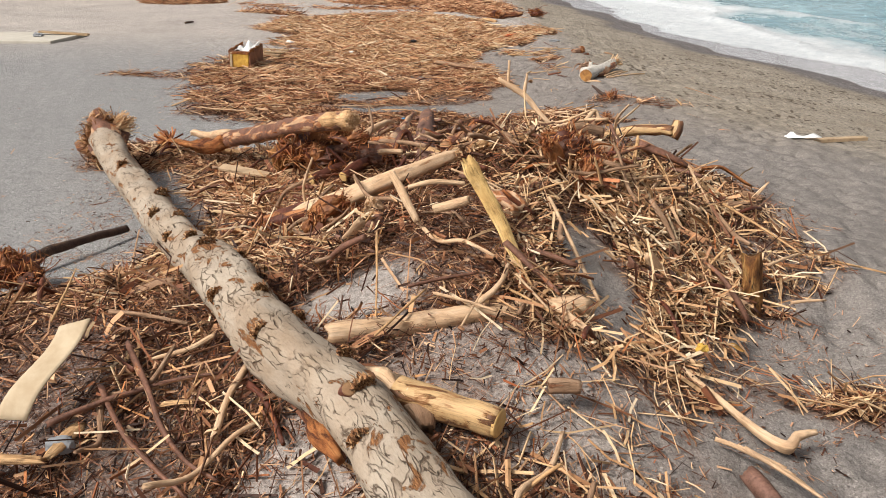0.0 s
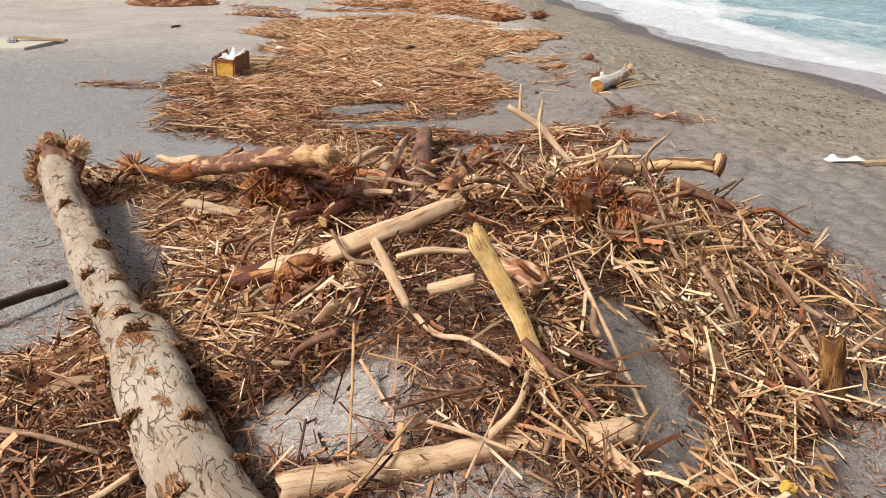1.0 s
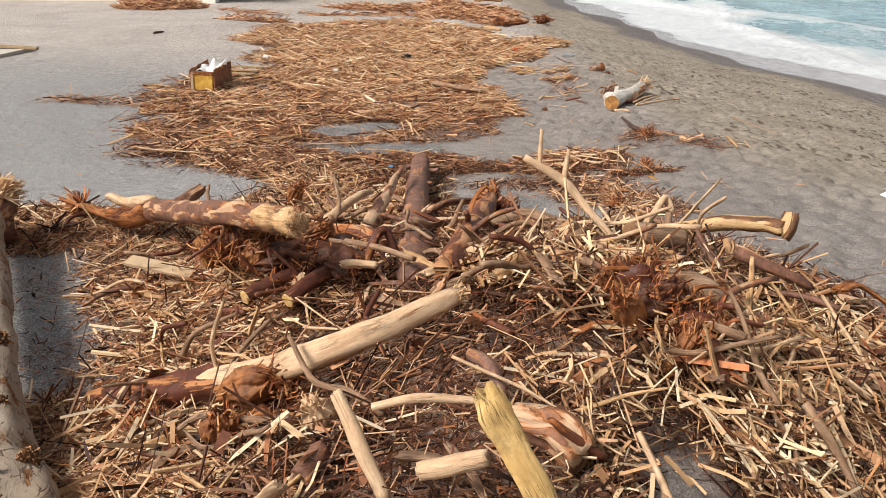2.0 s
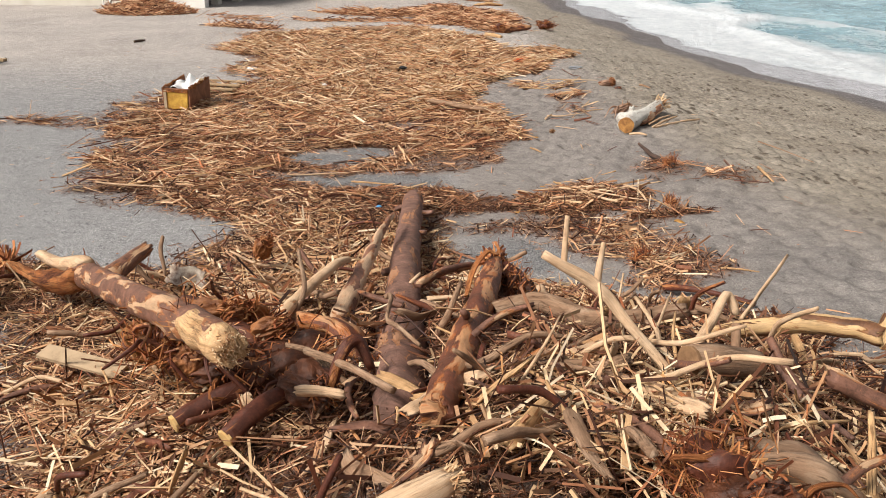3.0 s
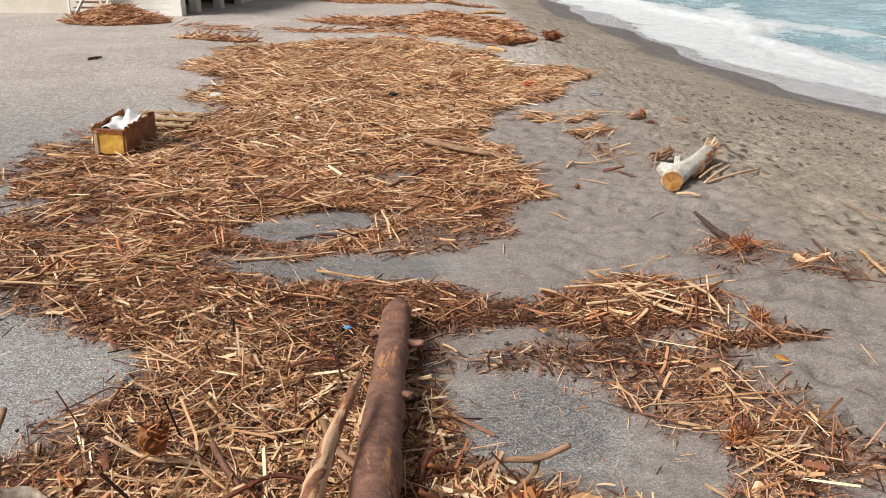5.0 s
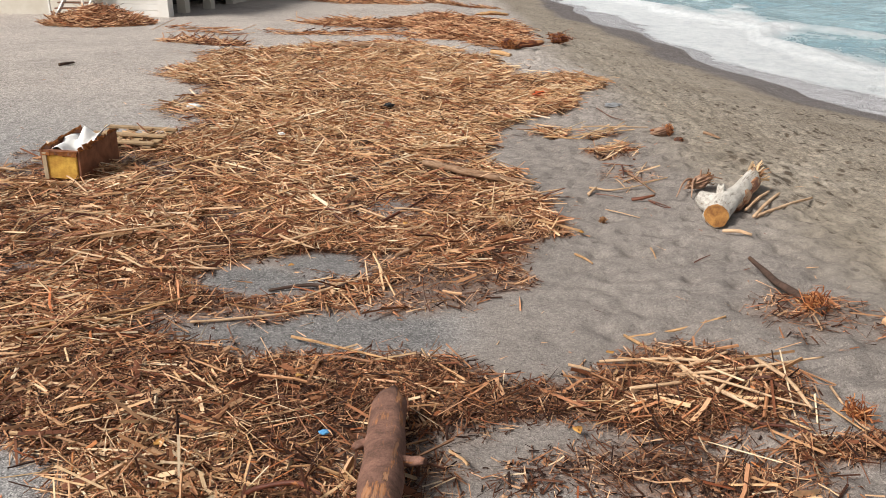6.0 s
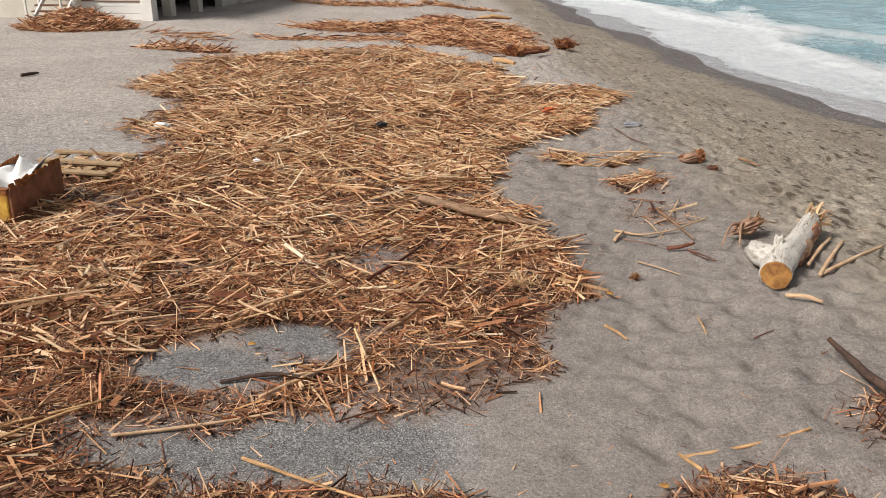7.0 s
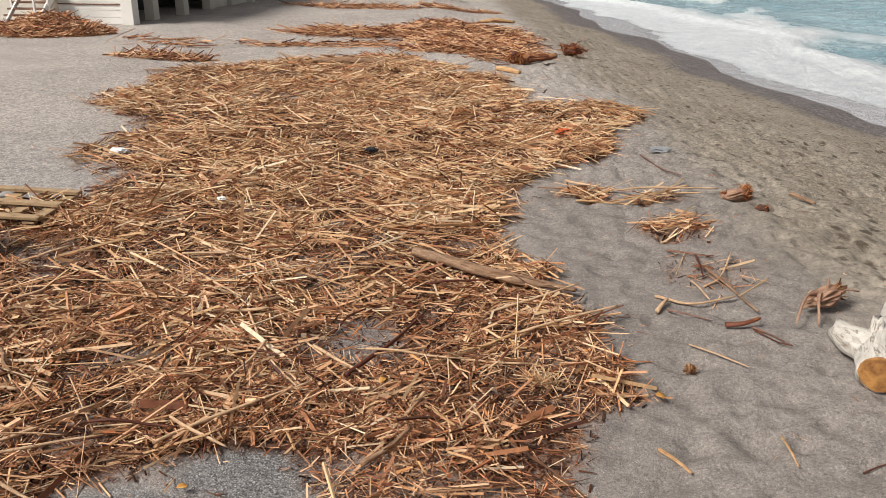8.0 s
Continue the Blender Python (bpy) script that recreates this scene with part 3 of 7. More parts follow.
def quads_mesh(name, V, Q, mat, smooth=False):
    """A mesh from arrays of vertices and quads."""
    me = bpy.data.meshes.new(name)
    V, Q = np.asarray(V, np.float32), np.asarray(Q, np.int32)
    me.vertices.add(len(V))
    me.vertices.foreach_set("co", V.ravel())
    me.loops.add(Q.size)
    me.loops.foreach_set("vertex_index", Q.ravel())
    me.polygons.add(len(Q))
    me.polygons.foreach_set("loop_start", np.arange(0, Q.size, 4, dtype=np.int32))
    me.polygons.foreach_set("use_smooth", np.full(len(Q), smooth))
    me.materials.append(mat)
    me.update(calc_edges=True)
    me.validate()
    return me


def float_attr(me, name, values):
    a = me.attributes.new(name, "FLOAT", "POINT")
    a.data.foreach_set("value", np.asarray(values, np.float32))


def grid_mesh(name, xs, ys, z, mat, smooth=True):
    X, Y = np.meshgrid(xs, ys)
    V = np.stack([X.ravel(), Y.ravel(), z(X, Y).ravel()], 1)
    nx, ny = len(xs), len(ys)
    i = (np.arange(ny - 1)[:, None] * nx + np.arange(nx - 1)[None]).ravel()
    return quads_mesh(name, V, np.stack([i, i + 1, i + nx + 1, i + nx], 1), mat, smooth), X.ravel(), Y.ravel()


def part(name, me, parent, label="", m=None):
    """Links a mesh as a part under a thing or a part."""
    ob = new(name, me)
    ob.parent = parent
    if m is not None:
        ob.matrix_local = m
    return tagged(ob, label)


def growing(start, step, factor, end):
    out = [start]
    while out[-1] < end:
        out.append(out[-1] + step)
        step *= factor
    return out


# ---------------------------------------------------------------- ground and sea
gx = np.array(sorted([-v for v in growing(6.0, 0.07, 1.09, 700)]) + list(np.arange(-5.94, 0.8, 0.06)) + list(np.arange(0.8, 6.0, 0.04)) + growing(6.0, 0.05, 1.06, 260))
gy = np.array(sorted([-v for v in growing(-1.0, 0.1, 1.15, 300)]) + list(np.arange(1.06, 6.0, 0.06)) + list(np.arange(6.0, 20.0, 0.042)) + growing(20.0, 0.05, 1.025, 900))
me, X, Y = grid_mesh("ground", gx, gy, ground, SAND)
cov = cover(X, Y)
crest = shore(Y) - 9.8
down = (X - crest) / 9.8
float_attr(me, "litter", np.clip(cov * 1.1, 0, 1))
float_attr(me, "wet", sm(down + 0.09 * (fbm(X * 0.9, Y * 0.6, 61) - 0.5), 0.69, 0.79))
bluish = np.maximum(sm(-X + 1.2 * (fbm(X * 0.5, Y * 0.5, 67) - 0.5), 1.2, 2.6) * (1 - sm(Y, 17, 24)), spots(X, Y, BARE, 0.5) * sm(Y, 8.5, 9.5) * (1 - sm(X, -0.1, 0.6) * sm(Y, 13, 13.5)))
moist = sm(X + 0.8 * (fbm(X * 0.4, Y * 0.4, 63) - 0.5) + 1.5 * (1 - sm(Y, 14.5, 17)) * sm(Y, 9.5, 11), 0.0, 1.7) * (1 - sm(Y, 18, 28)) * (1 - 0.6 * cov) * (1 - np.clip(bluish, 0, 1))
float_attr(me, "moist", np.maximum(moist, 0.75 * spots(X, Y, BARE, 0.5) * (1 - sm(X, -0.1, 0.6) * sm(Y, 13, 13.5)) * sm(Y, 9.5, 10.5) * (1 - sm(Y, 19, 22)) * sm(X + 0.8 * (Y - 12), -2.4, -1.6)))
float_attr(me, "coarse", sm(Y + 0.8 * np.abs(X), 17, 27))
float_attr(me, "trodden", sm(X, 0.8, 2.6) * (1 - sm(down, 0.62, 0.8)))
edge = 1.1 * (fbm(X * 0.35, Y * 0.3, 65) - 0.5) + 0.5 * (fbm(X * 1.7, Y * 1.7, 66, 3) - 0.5)
float_attr(me, "damp", sm(X + edge, 2.7, 4.3) * sm(Y + 0.9 * X, 13.5, 18) * (1 - 0.6 * sm(Y, 60, 110)))
float_attr(me, "gravel", np.clip(bluish + 0.22 * (1 - sm(np.abs(Y - 7), 3, 6)), 0, 1))
tagged(new("ground", me), "grey sand beach with gravel, footprints and a dark wet edge", "beach", kind="structure")


def water_material():
    m = Mat("sea_water", 0.12, spec=0.5)
    deep = m.ramp(m.noise(0.12, 5, 0.6), [(0.35, (0.20, 0.335, 0.385)), (0.65, (0.31, 0.445, 0.485))])
    deep = m.mix(0.85, deep, m.ramp(m.noise(0.75, 8, 0.7, stretch=(0.7, 1.3, 1), distort=0.5), [(0.34, (0.45, 0.62, 0.70)), (0.46, grey(0.95)), (0.6, (1.25, 1.18, 1.15)), (0.72, (1.7, 1.5, 1.45))]), "MULTIPLY")
    shallow = m.ramp(m.noise(2.2, 5, 0.6, stretch=(1.6, 0.6, 1)), [(0.3, (0.33, 0.315, 0.325)), (0.7, (0.45, 0.44, 0.455))])
    deep = m.mix(m.attr("swash"), deep, shallow)
    patches = m.math("SUBTRACT", m.noise(0.55, 10, 0.74, stretch=(1, 0.45, 1), distort=0.8), 0.5)
    fine = m.math("SUBTRACT", m.noise(4.5, 8, 0.75, stretch=(1.2, 0.6, 1), distort=1.0), 0.5)
    total = m.math("ADD", m.math("ADD", m.attr("foam"), m.math("MULTIPLY", patches, 1.7)), m.math("MULTIPLY", fine, 0.9))
    total = m.math("ADD", total, 0.07)
    lace = m.ramp(total, [(0.30, grey(0)), (0.52, grey(0.45)), (0.95, grey(1))])
    white = m.ramp(m.noise(2.5, 8, 0.75, stretch=(1, 0.6, 1)), [(0.3, (0.52, 0.555, 0.58)), (0.5, (0.66, 0.685, 0.70)), (0.68, (0.76, 0.775, 0.785))])
    m.colour(m.mix(lace, deep, white))
    m.roughness(m.ramp(lace, [(0, grey(0.14)), (1, grey(0.75))]))
    h = m.math("ADD", m.noise(2.6, 7, 0.65, stretch=(1.4, 0.7, 1)), m.math("MULTIPLY", m.math("MULTIPLY", lace, m.noise(5, 7, 0.75)), 1.1))
    return m.bump(h, 0.9, 0.16).m


WATER = water_material()


def sea_height(S, Y):
    """S: metres out from the water's edge."""
    swell = 0.10 * np.sin(S * 0.75 + 0.25 * np.sin(Y * 0.21) + 0.05 * Y) * sm(S, 2, 8) + 0.30 * (fbm(S * 0.8, Y * 0.45, 71, 5) - 0.5) * sm(S, 1.5, 7)
    roll_at = 4.2 + 1.5 * np.sin(Y * 0.13 + 1.0) + 0.6 * np.sin(Y * 0.41)
    roll = 0.26 * np.exp(-((S - roll_at) / 0.55) ** 2) * (0.45 + 0.75 * vnoise(Y * 0.22, Y * 0 + 3, 5))
    far_roll = 0.30 * np.exp(-((S - 10.5 - 1.6 * np.sin(Y * 0.1)) / 1.1) ** 2) * vnoise(Y * 0.12, Y * 0 + 8, 9)
    thin = -0.02 + 0.04 * sm(S, 0, 2)
    return SEA + thin + swell + roll + far_roll


sS = np.array(list(np.arange(-2.6, 16, 0.14)) + growing(16.0, 0.16, 1.06, 1500))
sY = np.array(sorted([-v for v in growing(-14.0, 0.5, 1.2, 400)]) + list(np.arange(14.2, 75, 0.2)) + growing(75.0, 0.25, 1.06, 1500))
S, Y = np.meshgrid(sS, sY)
Xw = shore(Y) + S
V = np.stack([Xw.ravel(), Y.ravel(), sea_height(S, Y).ravel()], 1)
nx, ny = len(sS), len(sY)
i = (np.arange(ny - 1)[:, None] * nx + np.arange(nx - 1)[None]).ravel()
me = quads_mesh("water", V, np.stack([i, i + 1, i + nx + 1, i + nx], 1), WATER, True)
S, Y = S.ravel(), Y.ravel()
roll_at = 4.2 + 1.5 * np.sin(Y * 0.13 + 1.0) + 0.6 * np.sin(Y * 0.41)
ragged = 1.7 * (fbm(S * 0.35, Y * 0.3, 91, 4) - 0.5) + 0.8 * np.sin(Y * 0.24 + 1.3)
lip = 0.15 + ragged
body = sm(S, lip - 0.25, lip + 0.9) * (1 - sm(S - roll_at - 0.9 * ragged, -0.4, 2.6))
foam = 1.1 * body * (0.55 + 0.85 * fbm(S * 0.7, Y * 0.45, 95, 5))
foam = foam + 0.85 * np.exp(-((S - roll_at + 0.1) / 0.7) ** 2) * sm(vnoise(Y * 0.3, Y * 0 + 4, 13), 0.15, 0.6)
foam = foam + 0.60 * np.exp(-((S - 9.6 - 1.6 * np.sin(Y * 0.1) + ragged) / 0.8) ** 2) * sm(vnoise(Y * 0.12, Y * 0 + 8, 9), 0.35, 0.7)
foam = foam + 0.22 * sm(S, 1, 3) * (1 - sm(S, 7, 16)) + 0.06 * sm(S, 10, 20) - 0.10 * (1 - sm(S, lip - 0.5, lip))
float_attr(me, "swash", 1 - sm(S, lip, lip + 1.4))
float_attr(me, "foam", foam)
tagged(new("water", me), "blue-green sea with white foam running up the beach", "sea", kind="structure")


# ---------------------------------------------------------------- drifts of reed
def strands(name, C, D, L, R, flat, sag, mat, rings=2):
    """Many thin three-sided hollow pieces: centres, directions, lengths, radii."""
    n = len(C)
    up = np.tile([0.0, 0.0, 1.0], (n, 1))
    A = np.cross(D, up)
    A /= np.linalg.norm(A, axis=1, keepdims=True) + 1e-9
    B = np.cross(A, D)
    tw = RNG.uniform(0, np.pi, n)[:, None]
    A, B = A * np.cos(tw) + B * np.sin(tw), -A * np.sin(tw) + B * np.cos(tw)
    V = []
    for s in np.linspace(-0.5, 0.5, rings):
        mid = C + D * (L * s)[:, None] + sag * (0.25 - s * s)
        for ca, cb in ((1.25, -0.7), (0.0, 1.3), (-1.25, -0.7)):
            V.append(mid + A * (ca * R)[:, None] + B * (cb * R * flat)[:, None])
    V = np.stack(V, 1).reshape(-1, 3)
    q = [(k * 3 + c, k * 3 + (c + 1) % 3, k * 3 + 3 + (c + 1) % 3, k * 3 + 3 + c) for k in range(rings - 1) for c in range(3)]
    Q = (np.arange(n)[:, None, None] * rings * 3 + np.array(q)[None]).reshape(-1, 4)
    return quads_mesh(name, V, Q, mat)


def slivers(name, C, D, L, R, flat, mat):
    """Many four-faced straws, splinters and crumbs, each with a slight twist."""
    n = len(C)
    A = np.cross(D, np.tile([0.0, 0.0, 1.0], (n, 1)))
    A /= np.linalg.norm(A, axis=1, keepdims=True) + 1e-9
    B = np.cross(A, D)
    tw = RNG.uniform(-0.7, 0.7, n)[:, None]
    A, B = A * np.cos(tw) + B * np.sin(tw), -A * np.sin(tw) + B * np.cos(tw)
    h, r, q = D * (L * 0.5)[:, None], A * R[:, None], B * (R * flat)[:, None]
    V = np.stack([C - h + r, C - h - r * 0.9, C + h + r * 0.6 + q, C + h - r * 0.7 - q], 1).reshape(-1, 3).astype(np.float32)
    T = (np.arange(n)[:, None, None] * 4 + np.array([(0, 2, 1), (0, 1, 3), (1, 2, 3), (2, 0, 3)])[None]).astype(np.int32)
    me = bpy.data.meshes.new(name)
    me.vertices.add(len(V))
    me.vertices.foreach_set("co", V.ravel())
    me.loops.add(T.size)
    me.loops.foreach_set("vertex_index", T.ravel())
    me.polygons.add(n * 4)
    me.polygons.foreach_set("loop_start", np.arange(0, T.size, 3, dtype=np.int32))
    me.polygons.foreach_set("use_smooth", np.zeros(n * 4, bool))
    me.materials.append(mat)
    me.update(calc_edges=True)
    return me


def scatter(n, x0, x1, y0, y1, density):
    xs, ys = [], []
    have = 0
    while have < n:
        x, y = RNG.uniform(x0, x1, n * 2), RNG.uniform(y0, y1, n * 2)
        k = RNG.random(n * 2) < density(x, y)
        xs.append(x[k])
        ys.append(y[k])
        have += k.sum()
    return np.concatenate(xs)[:n], np.concatenate(ys)[:n]


LOG_AXES = []


def clear_of_logs(P):
    """False for points on top of or inside a log, so that the logs lie open."""
    ok = np.ones(len(P), bool)
    for a, b, r in LOG_AXES:
        near = (np.abs(P[:, 0] - (a[0] + b[0]) / 2) < 0.8) & (np.abs(P[:, 1] - (a[1] + b[1]) / 2) < 0.8)
        if near.any():
            Q, d = P[near], b - a
            t = np.clip(((Q - a)[:, :2] @ d[:2]) / max(d[:2] @ d[:2], 1e-6), 0, 1)
            C = a + t[:, None] * d
            flat = np.hypot(*(Q - C)[:, :2].T)
            k = np.flatnonzero(near)
            ok[k[(flat < r * 1.1) & (Q[:, 2] > C[:, 2] - r * 0.6)]] = False
    return ok


def litter(name, label, n, box, density, mat, length, radius, tilt, flat=(0.4, 1.0), lie=None, bend=0.06, rings=2, lift=1.0, sink=0.0, power=1.0, spread=0.42):
    x, y = scatter(n, *box, density)
    L = np.clip(np.exp(RNG.normal(np.log(length), 0.65, n)), length * 0.2, length * 3.2)
    R = radius * np.clip(np.exp(RNG.normal(0, spread, n)), 0.4, 2.6)
    R = np.where(L < length * 0.6, R * 0.8, R)
    a = RNG.uniform(-np.pi, np.pi, n)
    if lie is not None:
        own = RNG.random(n) < 0.42
        swirl = radians(lie) + 5.0 * (fbm(x * 0.9, y * 0.9, 77, 3) - 0.5)
        a = np.where(own, RNG.normal(swirl, 0.45, n), a)
    el = RNG.normal(0, tilt, n)
    D = np.stack([np.cos(a) * np.cos(el), np.sin(a) * np.cos(el), np.sin(el)], 1)
    ex, ey = np.cos(a) * L * 0.4, np.sin(a) * L * 0.4
    za, zb = ground(x - ex, y - ey), ground(x + ex, y + ey)
    D[:, 2] += (zb - za) / (0.8 * L) * 0.9
    D /= np.linalg.norm(D, axis=1, keepdims=True)
    z = np.maximum(ground(x, y), (za + zb) / 2) + heap(x, y) * lift * RNG.random(n) ** power + R + np.abs(D[:, 2] - (zb - za) / (0.8 * L)) * L * 0.18 - sink
    sag = RNG.normal(0, 1, (n, 3)) * (L * bend * 4)[:, None]
    P = np.stack([x, y, z], 1)
    keep = np.ones(n, bool)
    for s in (-0.4, -0.15, 0.15, 0.4):
        keep &= clear_of_logs(P + D * (L * s)[:, None])
    keep |= RNG.random(n) < 0.13
    x, y, z, D, L, R, sag, n = x[keep], y[keep], z[keep], D[keep], L[keep], R[keep], sag[keep], int(keep.sum())
    C, F = np.stack([x, y, z], 1), RNG.uniform(*flat, n)
    me = slivers(name, C, D, L, R, F, mat) if rings == 1 else strands(name, C, D, L, R, F, sag, mat, rings)
    return tagged(new(name, me), label, "litter", kind="stuff")


def clumps(x, y):
    return 0.16 + 0.84 * sm(fbm(x * 1.3, y * 1.3, 47, 4), 0.40, 0.60)


def pile_zone(x, y):
    return (1 - 0.55 * sm(y, 10, 10.8) * sm(x, 0.4, 0.9)) * cover(x, y) ** 1.5 * (1 - sm(y, 12.0, 13.0)) * clumps(x, y)


def slope_zone(x, y):
    return pile_zone(x, y) * sm(x, 0.1, 0.9) * (1 - sm(y, 6.7, 7.7))


def carpet_zone(x, y):
    return cover(x, y) ** 1.5 * sm(y, 12.0, 13.0) * (1 - sm(y, 24, 30) * 0.35) * clumps(x, y)


# stretches of fine mulch with few canes
MULCH = [(-2.1, 14.5, 0.9, 0.5, 0.8), (0.0, 15.5, 0.9, 0.5, 0.6), (-1.0, 16.1, 0.9, 0.4, 0.65), (-0.6, 13.2, 0.8, 0.3, 0.5), (1.4, 11.9, 1.0, 0.5, 0.85)]


def long_zone(x, y):
    return (1 - spots(x, y, MULCH)) * carpet_zone(x, y) * (0.3 + 0.7 * sm(y - 0.8 * x, 14.5, 17))


def bright_zone(x, y):
    return long_zone(x, y) * sm(y, 16, 20)


def chip_zone(x, y):
    return np.maximum(cover(x, y), 0.06 * sm(x, -4.5, -3.5) * (1 - sm(x, 2.2, 3.4)) * (1 - sm(y, 9, 10.5)))


def crumb_zone(x, y):
    lumps = sm(fbm(x * 2.6, y * 2.6, 87, 4), 0.36, 0.62)
    return np.clip(0.5 * cover(x, y) + lumps * sm(x, -4.5, -3.5) * (1 - sm(x, 2.2, 3.2)) * (1 - sm(y, 9, 10.5)), 0, 1)


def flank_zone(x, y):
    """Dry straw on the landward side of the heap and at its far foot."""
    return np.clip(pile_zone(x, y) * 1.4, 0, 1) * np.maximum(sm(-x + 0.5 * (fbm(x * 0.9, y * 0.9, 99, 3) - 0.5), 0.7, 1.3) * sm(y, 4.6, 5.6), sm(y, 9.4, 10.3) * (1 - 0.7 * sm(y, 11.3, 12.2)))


# heap away from the flank; its reeds carry cavity shade in their colour
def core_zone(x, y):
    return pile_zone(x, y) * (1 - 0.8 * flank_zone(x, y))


def damp_zone(x, y):
    return carpet_zone(x, y) * (1 - sm(y + 1.2 * (fbm(x * 0.8, y * 0.8, 97, 3) - 0.5), 12.8, 14.3))


def dry_zone(x, y):
    return carpet_zone(x, y) * sm(y + 1.2 * (fbm(x * 0.8, y * 0.8, 97, 3) - 0.5), 12.8, 14.3)


def stray_zone(x, y):
    near = cover(x + 0.5, y) + cover(x - 0.5, y) + cover(x, y + 0.5) + cover(x, y - 0.5)
    return np.clip(0.03 + 0.3 * near * sm(fbm(x * 1.6, y * 1.6, 81, 3), 0.4, 0.7), 0, 1) * (1 - 0.9 * sm(x, 4.0, 5.5))


# ---------------------------------------------------------------- logs, branches, roots
def spline(pts, radii, n):
    """Points and radii along a smooth line through pts."""
    P = np.asarray(pts, float)
    Rr = np.asarray(radii, float)
    k = len(P)
    E = np.vstack([2 * P[0] - P[1], P, 2 * P[-1] - P[-2]])
    out, rad = [], []
    for t in np.linspace(0, k - 1 - 1e-6, n):
        i, f = int(t), t - int(t)
        a, b, c, d = E[i], E[i + 1], E[i + 2], E[i + 3]
        out.append(0.5 * (2 * b + (c - a) * f + (2 * a - 5 * b + 4 * c - d) * f * f + (3 * b - a - 3 * c + d) * f ** 3))
        rad.append(Rr[i] * (1 - f) + Rr[min(i + 1, k - 1)] * f)
    return np.array(out), np.array(rad)


def tube(name, pts, radii, mat, sides=10, rings=12, rough=0.06, seed=0, ragged=(0.0, 0.0), origin=None, oval=1.0, across=None):
    """A tapering limb with an uneven skin. ragged: how far its two ends are splintered, in radii. UV in metres."""
    run = sum(math.dist(a, b) for a, b in zip(pts, pts[1:]))
    if max(radii) > 0.025:
        rings, sides = max(rings, min(110, int(run / 0.035))), max(sides, 16)
    else:
        rings = max(rings, min(40, int(run / 0.05)))
    C, Rr = spline(pts, radii, rings)
    along = np.linspace(0, run, rings)
    calm = np.minimum(1, np.minimum(along, run - along) / 0.12)
    for f, amp in ((3.0, 0.5), (8.0, 0.3)):
        C = C + np.array([tuple(noise.noise_vector(Vector((v * f, seed * 3.3, f)))) for v in along]) * (Rr * amp * calm)[:, None] * min(1.0, rough * 10) * np.minimum(1, 0.045 / Rr)[:, None] ** 1.5
    Rr = Rr * (1 + 1.6 * rough * np.array([noise.noise(Vector((v * 5, 2.2, seed * 1.7))) for v in along]))
    o = np.array(pts[0] if origin is None else origin, float)
    T = np.gradient(C, axis=0)
    T /= np.linalg.norm(T, axis=1, keepdims=True)
    rnd = random.Random(seed)
    side = np.cross(T[0], (0.13, 0.21, 1.0)) if across is None else np.array(across, float)
    side /= np.linalg.norm(side)
    dist = np.concatenate([[0], np.cumsum(np.linalg.norm(np.diff(C, axis=0), axis=1))])
    lobes = [(rnd.uniform(0.4, 1), rnd.randint(2, 4), rnd.uniform(0, 6.3), rnd.uniform(-4, 4)) for _ in range(3)]
    V, uv = [], []
    for i in range(rings):
        side = side - T[i] * side.dot(T[i])
        side /= np.linalg.norm(side)
        b = np.cross(T[i], side)
        for s in range(sides):
            a = 2 * math.pi * s / sides
            w = 1 + rough * sum(q * math.sin(f * a + p + d * dist[i]) for q, f, p, d in lobes)
            ring = Vector((math.cos(a) * 1.3, math.sin(a) * 1.3, dist[i] * 5 + seed * 7.7))
            w += rough * (1.6 * noise.noise(ring) + 0.9 * noise.noise(Vector((ring.x * 3, ring.y * 3, ring.z * 1.6))) + 0.5 * noise.noise(Vector((ring.x * 7, ring.y * 7, ring.z * 3.5))))
            v = C[i] + Rr[i] * w * (math.cos(a) * side + oval * math.sin(a) * b)
            for end, k in ((0, ragged[0]), (rings - 1, ragged[1])):
                if i == end and k:
                    v = v + T[i] * (1 if end else -1) * Rr[i] * k * rnd.uniform(-0.6, 1.0) - (v - C[i]) * min(0.45, 0.4 * k) * rnd.random()
            V.append(v - o)
            uv.append((a * max(Rr.mean(), 0.01), dist[i]))
    F = [(i * sides + s, i * sides + (s + 1) % sides, (i + 1) * sides + (s + 1) % sides, (i + 1) * sides + s) for i in range(rings - 1) for s in range(sides)]
    n = len(V)
    for end, k in ((0, ragged[0]), (rings - 1, ragged[1])):
        V.append(C[end] - o + T[end] * (0.35 * k * Rr[end] * (-1 if end else 1)) * (1 if k else 0))
        uv.append((0, dist[end]))
    F += [(n, (s + 1) % sides, s) for s in range(sides)]
    F += [(n + 1, (rings - 1) * sides + s, (rings - 1) * sides + (s + 1) % sides) for s in range(sides)]
    me = mesh_from(name, V, F, mat, True)
    lay = me.uv_layers.new(name="UVMap")
    per = 2 * math.pi * max(Rr.mean(), 0.01)
    for poly in me.polygons:
        us = [uv[me.loops[l].vertex_index][0] for l in poly.loop_indices]
        wrap = max(us) - min(us) > per / 2
        for l, u in zip(poly.loop_indices, us):
            lay.data[l].uv = (u + per if wrap and u < per / 2 else u, uv[me.loops[l].vertex_index][1])
    return me


